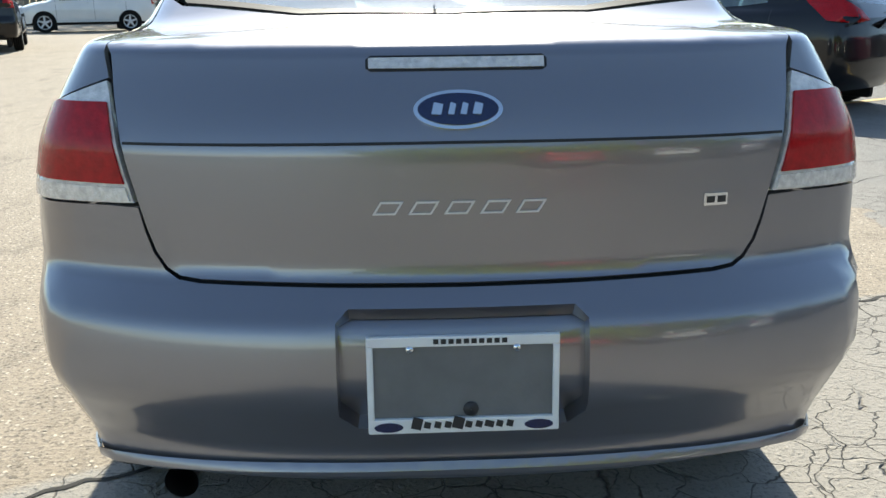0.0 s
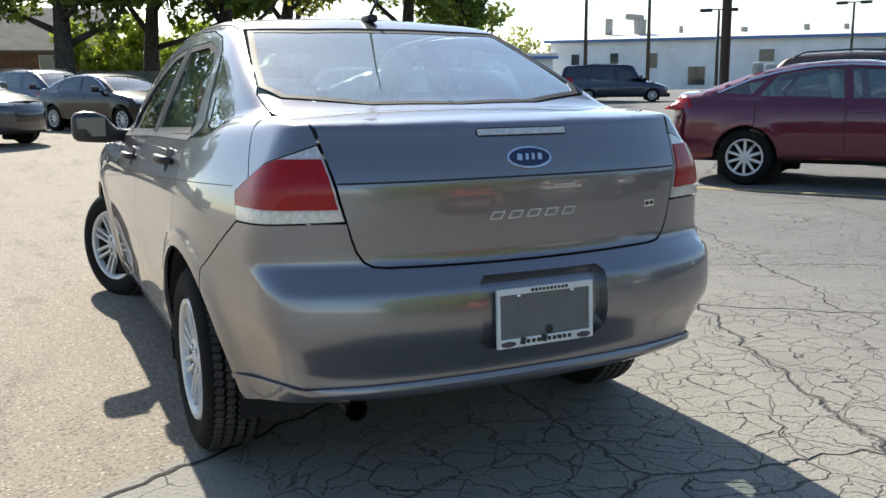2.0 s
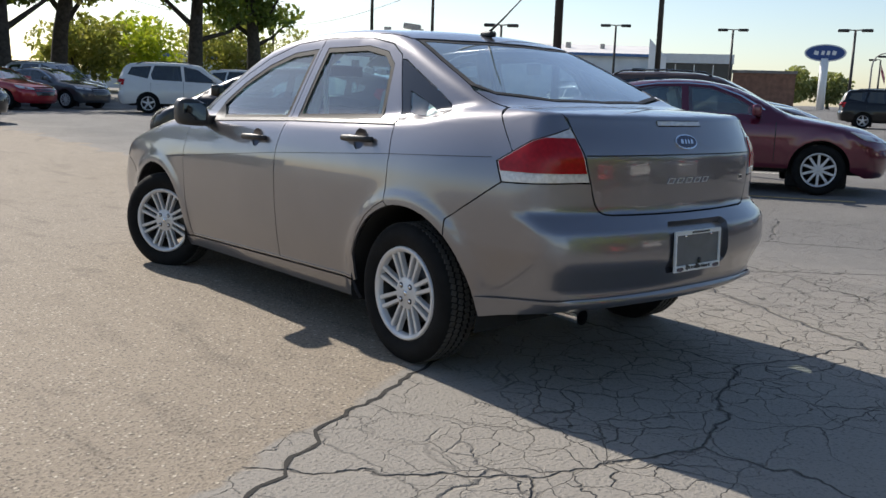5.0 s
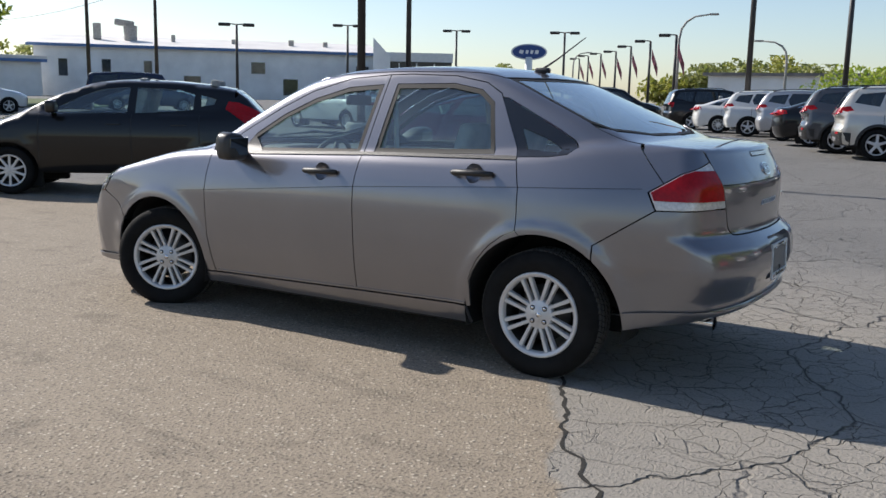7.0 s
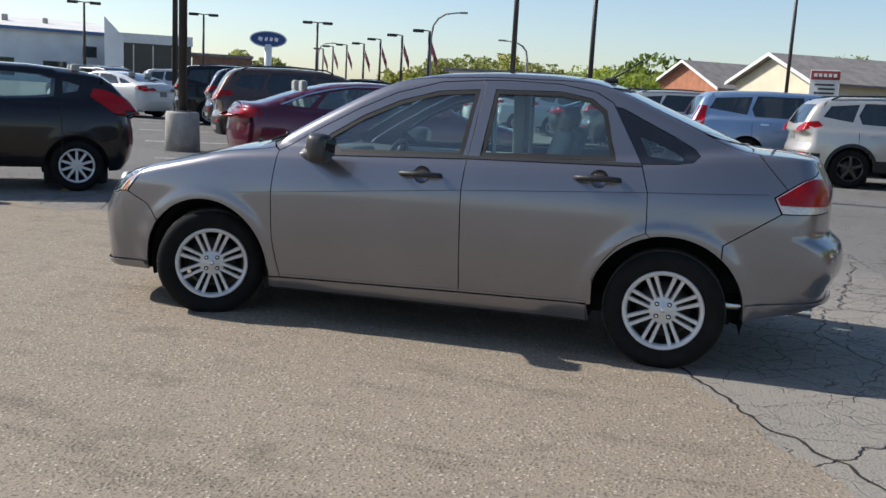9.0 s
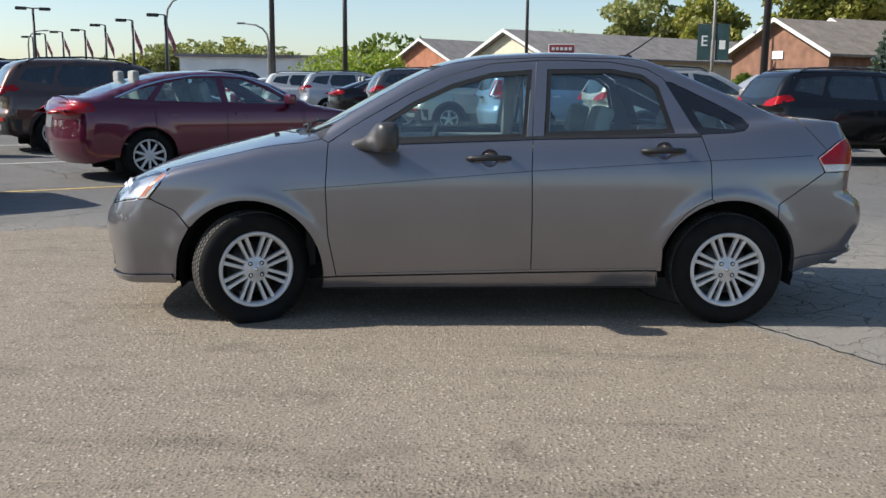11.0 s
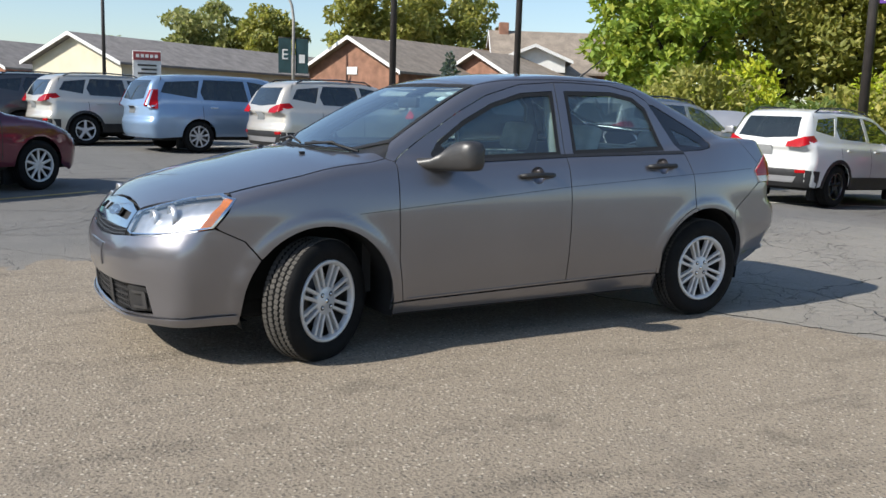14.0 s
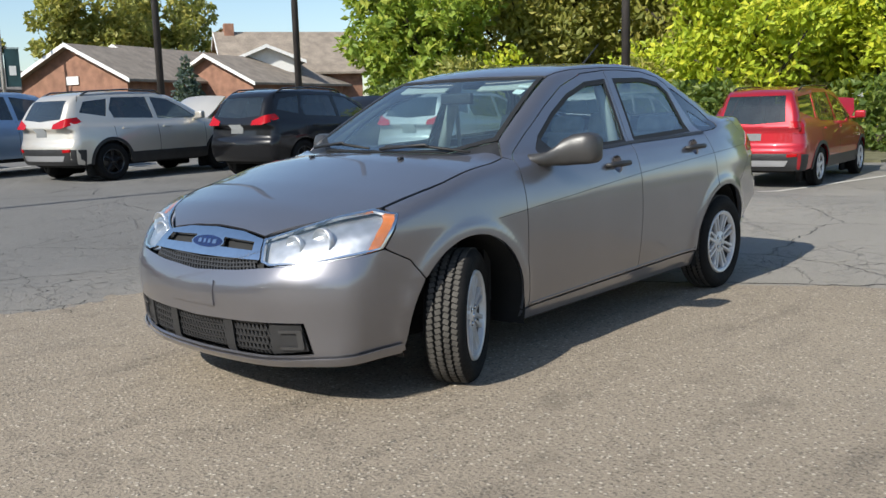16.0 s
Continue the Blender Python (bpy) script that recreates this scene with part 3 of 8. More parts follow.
def build_sedan():
    car = thing("sedan", pose(0, 0, 0.0, -0.33, 0, 0), "warm grey metallic four-door sedan parked on cracked asphalt, front wheels turned", "car")
    B = Body(FOCUS)
    P = PAINT_GREY
    h = 0.03
    ra = 0.392
    hood_edge = F(-0.34, 0.748) + T(-0.55, 3.235, -0.712, 3.04, -0.758, 2.7, -0.752, 2.35, -0.728, 2.225)
    cowl_line = T(-0.50, 2.365, -0.25, 2.42, 0, 2.435)
    hood = hood_edge + cowl_line
    B.panel("hood", "t", hood[:-1] + T(0, 2.435) + mirrored(hood[:-1]) + F(0.17, 0.768, 0, 0.775, -0.17, 0.768), P, car, h=h)
    ws_low = T(-0.655, 2.165, -0.45, 2.315, -0.2, 2.372)
    ws_top = T(-0.30, 1.625, -0.525, 1.585)
    ws = ws_low + T(0, 2.385) + mirrored(ws_low) + mirrored(ws_top) + T(0, 1.64) + ws_top
    B.panel("windscreen", "t", ws, GLASS, car, gap=0.002, off=-0.004, h=0.05)
    B.panel("windscreen_seal", "t", ws, SEAL, car, holes=[inset(B.outline("t", ws), 0.028)], gap=0.0, off=-0.0025, h=0.05, rim=0.006)
    cowl = [hood_edge[-1]] + cowl_line + mirrored([hood_edge[-1]] + cowl_line[:-1]) + mirrored(ws_low)[::-1] + T(0, 2.385) + ws_low[::-1]
    B.panel("cowl_panel", "t", cowl, PLASTIC, car, off=-0.012, h=0.05, gap=0.001)
    roof_edge = T(-0.535, 1.572, -0.552, 1.25, -0.552, 0.75, -0.53, 0.365)
    roof_back = T(-0.3, 0.318, 0, 0.302)
    roof_front = T(-0.3, 1.612)
    B.panel("roof", "t", roof_front + roof_edge + roof_back + mirrored(roof_edge + T(-0.3, 0.318)) + mirrored(roof_front) + T(0, 1.627), P, car, h=h)
    bl_edge = T(-0.512, 0.345, -0.562, 0.10, -0.600, -0.13)
    bl = T(-0.3, 0.298) + bl_edge + T(-0.555, -0.235, -0.3, -0.345)
    back = bl + T(0, -0.375) + mirrored(bl) + T(0, 0.282)
    B.panel("rear_window", "t", back, GLASS_REAR, car, gap=0.002, off=-0.004, h=0.05)
    B.panel("rear_window_seal", "t", back, SEAL, car, holes=[inset(B.outline("t", back), 0.022)], gap=0.0, off=-0.0025, h=0.05, rim=0.006)
    # the boot lid: deck and rear face meet at the lip
    lid_front = T(-0.615, -0.175, -0.560, -0.255, -0.3, -0.365, 0, -0.395)
    lid_side = T(-0.612, -0.40, -0.600, -0.66)
    lip = R(-0.588, 1.090, -0.3, 1.097, 0, 1.099)
    lid = B.panel("boot_lid", "t", lid_side[::-1] + lid_front + mirrored(lid_front[:-1]) + mirrored(lid_side)[::-1] + mirrored(lip[:-1])[::-1] + lip[::-1], P, car, h=h, rim=0.006, gap=0)[0]
    face_l = R(-0.580, 1.03, -0.553, 0.90, -0.527, 0.80, -0.515, 0.765, -0.497, 0.738, -0.475, 0.726, -0.44, 0.722)
    face = lip + mirrored(lip[:-1]) + mirrored(face_l)[::-1] + R(0.2, 0.719, 0, 0.718, -0.2, 0.719) + face_l[::-1]
    B.panel("boot_face", "r", face, P, car, h=0.025, gap=0.0, rim=0.006)
    # Added black backing that stops sunlit ground showing through the lid gaps.
    B.panel("boot_gutter", "r", R(-0.565, 1.02, -0.545, 0.80, -0.525, 0.695, 0.525, 0.695, 0.545, 0.80, 0.565, 1.02), UNDER, car, off=-0.020, h=0.03, gap=0)
    # No groove is cut: a dark strip paints the shade in it.
    B.ribbon("boot_groove", "r", [(-0.560, 0.949), (0, 0.951), (0.560, 0.949)], 0.0045, SEAL, car, off=0.0012)
    def between(a, b, n=6):
        """Seeds on the way round the rear corner from one seed to another."""
        p, q = outline2(B, "cr", [a])[0], outline2(B, "cr", [b])[0]
        return [("cr", *(p + (q - p) * k / n)) for k in range(1, n)]
    lamp_top, lamp_low = ("r", -0.590, 1.052), ("r", -0.541, 0.846)
    round_top, round_low = between(lamp_top, ("s", -0.618, 1.003)), between(("s", -0.528, 0.838), lamp_low)
    # side: frame with quarter panel, doors, sill, wing
    door_top = S(1.045, 1.438, 1.3, 1.418, 1.55, 1.347, 1.75, 1.252, 2.0, 1.112, 2.185, 0.995)
    rdoor_top = S(0.345, 1.345, 0.44, 1.398, 0.63, 1.432, 0.9, 1.441)
    rdoor_back = S(0.118, 0.70, 0.118, 0.76, 0.125, 0.90, 0.165, 1.035)
    arch_r = arc(0, 0.30, ra, 0, 180, 26)
    c0 = B.to2("s", B.to3("t", [lid_side[0][1:]]))[0]
    corner = S(*[c for k in (1, 2, 3, 4) for c in (c0[0] + (-0.55 - c0[0]) * k / 5, c0[1] + (0.958 - c0[1]) * k / 5)])
    frame_line = [hood_edge[-1]] + ws_low[:1] + [("t", -0.60, 1.9)] + roof_edge + bl_edge + lid_front[:1] + lid_side[:1] + corner + S(-0.55, 0.958, -0.488, 0.917, -0.528, 0.838) + S(-0.262, 0.665)
    arch_part = [p for p in arch_r if p[0] < 0.118 and p[0] > -0.26 and p[1] > 0.5][::-1]
    quarter = frame_line + S(*[c for p in arch_part for c in p]) + rdoor_back + rdoor_top + door_top
    app = S(0.178, 1.043, 0.345, 1.325, 0.30, 1.322, 0.16, 1.255, 0.0, 1.178, -0.09, 1.128, -0.118, 1.098, -0.085, 1.066, 0.0, 1.052)
    B.panel("quarter_panel", "s", quarter, P, car, holes=[B.outline("s", app)], mirror=True, h=0.02)
    B.panel("quarter_corner", "d", lid_side + [lamp_top] + round_top + S(-0.618, 1.003, -0.55, 0.958) + corner[::-1], P, car, mirror=True, h=0.02, gap=0.0015)
    pane = S(0.14, 1.085, 0.19, 1.18, 0.06, 1.135, -0.035, 1.09, -0.03, 1.075)
    hole = B.outline("s", pane)
    B.panel("quarter_trim", "s", app, PLASTIC_GLOSS, car, holes=[hole], mirror=True, off=-0.003, h=0.03)
    B.panel("quarter_window", "s", pane, GLASS, car, mirror=True, off=-0.006, h=0.04, gap=0)
    def scoop(y, z):
        return np.array([(y + 0.043 * math.cos(2 * math.pi * k / 20), z + 0.043 * math.sin(2 * math.pi * k / 20)) for k in range(20)])
    fwin = S(1.118, 1.022, 1.075, 1.385, 1.3, 1.368, 1.52, 1.305, 1.72, 1.212, 1.90, 1.10, 1.955, 1.035, 1.955, 0.998)
    fdoor = S(1.087, 0.292, 1.09, 0.6, 1.095, 0.85, 1.085, 1.03) + door_top + S(2.198, 0.76, 2.190, 0.5, 2.150, 0.272)
    B.panel("front_door", "s", fdoor, P, car, holes=[B.outline("s", fwin), scoop(1.32, 0.915)], mirror=True, h=h, gap=0.0028)
    B.panel("front_door_window", "s", fwin, GLASS, car, mirror=True, off=-0.010, h=0.05, gap=0)
    B.panel("window_seal", "s", fwin, SEAL, car, holes=[inset(B.outline("s", fwin), 0.022)], mirror=True, off=-0.0015, h=0.05, gap=0, rim=0.004)
    rwin = S(1.020, 1.030, 0.985, 1.388, 0.63, 1.392, 0.46, 1.362, 0.375, 1.30, 0.305, 1.052)
    arc_door = S(*[c for p in [(0.385 * math.cos(a) * 1.03, 0.30 + 0.395 * math.sin(a) * 1.06) for a in [radians(q) for q in (8, 20, 35, 50, 62)]] for c in p])
    rdoor = S(0.372, 0.302) + arc_door[1:] + rdoor_back + rdoor_top + S(1.045, 1.438, 1.085, 1.03, 1.095, 0.85, 1.09, 0.6, 1.087, 0.292)
    B.panel("rear_door", "s", rdoor, P, car, holes=[B.outline("s", rwin), scoop(0.375, 0.955)], mirror=True, h=h, gap=0.0028)
    B.panel("rear_door_window", "s", rwin, GLASS, car, mirror=True, off=-0.010, h=0.05, gap=0)
    B.panel("window_seal", "s", rwin, SEAL, car, holes=[inset(B.outline("s", rwin), 0.022)], mirror=True, off=-0.0015, h=0.05, gap=0, rim=0.004)
    lip_in = S(*[c for p in [q for q in arch_r if q[0] >= 0.09][::-1] for c in p])
    B.panel("arch_lip", "s", S(0.372, 0.302) + arc_door[1:] + S(0.118, 0.70) + lip_in, P, car, mirror=True, h=h, gap=0.001)
    sill = S(0.375, 0.205, 0.392, 0.30, 1.087, 0.290, 2.150, 0.270, 2.225, 0.268, 2.225, 0.205)
    B.panel("sill", "s", sill, P, car, mirror=True, h=h, off=0.004)
    arch_f = arc(2.614, 0.30, ra, 0, 180, 26)
    seam_f = S(3.115, 0.690, 3.0, 0.635, 2.925, 0.545)
    af = [p for p in arch_f if p[0] < 2.925 and p[1] > 0.30]
    wing = hood_edge[2:] + S(2.185, 0.995, 2.198, 0.76, 2.190, 0.5, 2.150, 0.272) + S(2.225, 0.270) + S(*[c for p in af[::-1] for c in p]) + seam_f[::-1] + S(3.135, 0.705, 3.075, 0.775)
    B.panel("front_wing", "s", wing, P, car, mirror=True, h=0.02)
    # bumpers
    arb = [p for p in arch_r if p[0] < -0.25 and p[1] > 0.30][::-1]
    rb_side = S(-0.262, 0.665, -0.528, 0.838) + round_low + R(-0.538, 0.843)
    rb_in = R(-0.529, 0.80, -0.517, 0.763, -0.499, 0.735, -0.476, 0.722, -0.44, 0.718, -0.2, 0.715)
    rb_low = S(-0.392, 0.27) + S(*[c for p in arb for c in p])
    rb_bot = R(-0.62, 0.328, -0.3, 0.345)
    rb_left = rb_bot[::-1] + rb_low + rb_side + rb_in
    rec = B.outline("cr", R(-0.203, 0.505, -0.203, 0.668, -0.185, 0.685, 0.185, 0.685, 0.203, 0.668, 0.203, 0.505, 0.175, 0.478, -0.175, 0.478))
    B.panel("rear_bumper", "cr", rb_left + R(0, 0.714) + mirrored(rb_left) + R(0, 0.347), P, car, holes=[rec], h=h, rim=0.030)
    B.panel("plate_recess", "cr", rec, P, car, off=-0.030, h=h, raw=True, gap=-0.012)
    B.ribbon("bumper_edge_line", "cr", B.outline("cr", S(-0.40, 0.355) + R(-0.62, 0.385, -0.3, 0.391, 0, 0.393, 0.3, 0.391, 0.62, 0.385) + S2(-0.40, 0.355)), 0.013, P, car, off=0.009)
    grille_low = F(-0.28, 0.618, 0, 0.600)
    fb_side = S(2.925, 0.543) + seam_f[::-1][1:] + S(3.135, 0.700) + F(-0.62, 0.652, -0.46, 0.638, -0.40, 0.632)
    fb_arch = S(*[c for p in [p for p in arch_f if p[0] > 2.925 and p[1] > 0.30] for c in p])
    fb_left = F(-0.3, 0.207) + F(-0.62, 0.220) + S(3.02, 0.228) + fb_arch + fb_side + grille_low[:1]
    lower = B.outline("cf", F(-0.635, 0.284, -0.612, 0.414, -0.42, 0.407, 0, 0.394, 0.42, 0.407, 0.612, 0.414, 0.635, 0.284, 0.42, 0.257, 0, 0.247, -0.42, 0.257))
    B.panel("front_bumper", "cf", fb_left + F(0, 0.600) + mirrored(fb_left) + F(0, 0.203), P, car, holes=[lower], h=h)
    B.panel("lower_grille_backing", "cf", lower, UNDER, car, off=-0.05, h=0.05, raw=True, gap=-0.03)
    for i in range(5):
        z = 0.272 + 0.029 * i
        B.ribbon("grille_bar", "cf", B.outline("cf", F(-0.43, z + 0.008, 0, z - 0.006, 0.43, z + 0.008)), 0.007, PLASTIC, car, off=-0.022)
    for i in range(-19, 20):
        u = 0.0235 * i
        B.ribbon("grille_mesh", "cf", B.outline("cf", F(u - 0.028, 0.254, u + 0.028, 0.397)), 0.005, PLASTIC, car, off=-0.024, h=0.06)
        B.ribbon("grille_mesh", "cf", B.outline("cf", F(u + 0.028, 0.254, u - 0.028, 0.397)), 0.005, PLASTIC, car, off=-0.026, h=0.06)
    for u in (-0.21, 0.21):
        B.ribbon("grille_strut", "cf", B.outline("cf", F(u, 0.251, u, 0.404)), 0.030, PLASTIC, car, off=-0.012)
    for sgn in (-1, 1):
        q = F(sgn * 0.445, 0.262, sgn * 0.620, 0.290, sgn * 0.600, 0.407, sgn * 0.445, 0.400)
        B.panel("fog_lamp_blank", "cf", q if sgn < 0 else q[::-1], PLASTIC, car, off=-0.016, h=0.03)
        for z in (0.300, 0.372):
            B.ribbon("blank_rib", "cf", B.outline("cf", F(sgn * 0.50, z, sgn * 0.598, z + 0.006)), 0.012, PLASTIC_MIRROR, car, off=-0.004)
        B.ribbon("blank_rib", "cf", B.outline("cf", F(sgn * 0.592, 0.304, sgn * 0.588, 0.378)), 0.014, PLASTIC_MIRROR, car, off=-0.004)
    B.ribbon("bumper_lip", "cf", B.outline("cf", S(3.03, 0.268) + F(-0.62, 0.252, -0.42, 0.237, 0, 0.228, 0.42, 0.237, 0.62, 0.252) + S2(3.03, 0.268)), 0.030, P, car, off=0.014)
    tray = B.to3("f", [(u, 0.222) for u in np.linspace(-0.66, 0.66, 23)]) + np.array([0, -0.012, 0.0])
    tv = [tuple(q) for q in tray] + [(0.70, 2.95, 0.222), (-0.70, 2.95, 0.222)]
    link_mesh("front_undertray", tv, [list(range(len(tv)))], UNDER, car, "", False)
    tray = B.to3("r", [(u, 0.352) for u in np.linspace(-0.54, 0.54, 23)]) + np.array([0, 0.012, 0.0])
    tv = [tuple(q) for q in tray] + [(0.54, -0.35, 0.352), (-0.54, -0.35, 0.352)]
    link_mesh("rear_undertray", tv, [list(range(len(tv)))], UNDER, car, "", False)
    B.panel("plate_bracket", "cf", F(-0.155, 0.455, 0.155, 0.455, 0.155, 0.562, -0.155, 0.562), P, car, off=0.008, h=0.04, gap=0)
    # upper grille
    gtop = F(-0.34, 0.745, -0.17, 0.765, 0, 0.772)
    gl = F(-0.40, 0.634) + F(-0.36, 0.70) + gtop
    B.panel("grille_backing", "cf", gl + mirrored(gtop[:-1]) + mirrored(F(-0.40, 0.634, -0.36, 0.70)) + mirrored(grille_low), UNDER, car, off=-0.025, h=0.04, gap=-0.004)
    gframe = F(-0.392, 0.660, -0.2, 0.657, 0, 0.655, 0.2, 0.657, 0.392, 0.660, 0.352, 0.736, 0.2, 0.758, 0, 0.765, -0.2, 0.758, -0.352, 0.736)
    slots = [B.outline("cf", F(sg * 0.105, 0.694, sg * 0.325, 0.692, sg * 0.310, 0.724, sg * 0.105, 0.730)) for sg in (-1, 1)]
    B.panel("grille_chrome_frame", "cf", gframe, CHROME, car, holes=slots, off=0.005, h=0.02, gap=0, rim=0.014)
    for i in range(-17, 18):
        u = 0.021 * i
        B.ribbon("grille_mesh", "cf", B.outline("cf", F(u - 0.014, 0.600 + 0.25 * u * u, u + 0.014, 0.652 + 0.06 * u * u)), 0.0045, PLASTIC, car, off=-0.010, h=0.06)
    for i in range(3):
        z = 0.618 + 0.016 * i
        B.ribbon("grille_bar", "cf", B.outline("cf", F(-0.37, z + 0.022, -0.2, z + 0.005, 0, z, 0.2, z + 0.005, 0.37, z + 0.022)), 0.0045, PLASTIC, car, off=-0.008)
    # lamps
    tl = [lamp_top] + round_top + S(-0.618, 1.003, -0.488, 0.917, -0.528, 0.838) + round_low + R(-0.541, 0.846, -0.556, 0.90, -0.583, 1.03)
    lamp = outline2(B, "cr", tl)
    made = B.panel("tail_lamp", "cr", lamp, CLEAR_LENS, car, mirror=True, off=0.002, h=0.02, raw=True, gap=0.003, label="red and clear tail lamp")
    def band(poly, low, high):
        """The part of a closed outline between two heights."""
        for sign, cut in ((1, low), (-1, high)):
            kept = []
            for p, q in zip(poly, np.roll(poly, -1, 0)):
                dp, dq = sign * (p[1] - cut), sign * (q[1] - cut)
                if dp >= 0:
                    kept.append(p)
                if dp * dq < 0:
                    kept.append(p + (q - p) * dp / (dp - dq))
            poly = np.array(kept)
        return poly
    inner = inset(lamp, 0.006)
    zc = 0.881
    B_red = B.patch("cr", band(inner, zc, 1.012), off=0.007, h=0.02, raw=True, gap=0)
    flip = np.array([-1, 1, 1])
    link_mesh("red_lens", B_red[0], B_red[1], RED_LENS, made[0], "", True, B_red[2])
    link_mesh("red_lens", B_red[0] * flip, B_red[1][:, ::-1], RED_LENS, made[1], "", True, B_red[2] * flip)
    B_low = B.patch("cr", band(inner, 0.80, zc - 0.006), off=0.006, h=0.02, raw=True, gap=0)
    link_mesh("clear_lens", B_low[0], B_low[1], CLEAR_LENS, made[0], "", True, B_low[2])
    link_mesh("clear_lens", B_low[0] * flip, B_low[1][:, ::-1], CLEAR_LENS, made[1], "", True, B_low[2] * flip)
    hl = F(-0.348, 0.740) + T(-0.55, 3.230, -0.690, 3.055) + S(3.025, 0.836, 3.08, 0.775, 3.14, 0.702) + F(-0.62, 0.656, -0.46, 0.642, -0.40, 0.652)
    hlp = outline2(B, "cf", hl)
    bowl = B.panel("headlamp", "cf", hlp, REFLECTOR, car, mirror=True, off=-0.028, h=0.025, raw=True, gap=0.003, label="clear headlamp with amber corner and chrome rim")
    ring = B.patch("cf", hlp, [inset(hlp, 0.011)], off=0.001, h=0.02, raw=True, gap=0.002)
    lens = B.patch("cf", hlp, off=0.003, h=0.03, raw=True, gap=0.004, rim=0.004)
    amb = outline2(B, "cf", S(3.040, 0.830, 3.092, 0.772, 3.150, 0.700, 3.215, 0.690, 3.150, 0.775, 3.075, 0.838))
    amb_p = B.patch("cf", amb, off=-0.010, h=0.02, raw=True, gap=0)
    for i, sgn in enumerate((1, -1)):
        flip = np.array([sgn, 1, 1])
        turn = (lambda f: f) if sgn > 0 else (lambda f: f[:, ::-1])
        link_mesh("chrome_rim", ring[0] * flip, turn(ring[1]), CHROME, bowl[i], "", True, ring[2] * flip)
        link_mesh("amber_lens", amb_p[0] * flip, turn(amb_p[1]), AMBER, bowl[i], "", True, amb_p[2] * flip)
        link_mesh("lens", lens[0] * flip, turn(lens[1]), LENS_GLASS, bowl[i], "", True, lens[2] * flip)
        for u, z, r in ((-0.61, 0.735, 0.050), (-0.50, 0.712, 0.042)):
            c = B.to3("f", [(u, z)])[0] * flip + np.array([0, -0.012, 0])
            mm = Matrix.Translation((c[0], c[1] - 0.035, c[2])) @ Matrix.Rotation(radians(90), 4, "Z")
            lathe("reflector_bowl", [(0.012, -0.03), (r * 0.6, -0.018), (r, 0.012), (r + 0.006, 0.012), (r + 0.006, -0.01)], REFLECTOR, bowl[i], 28, m=mm)
    return car, B




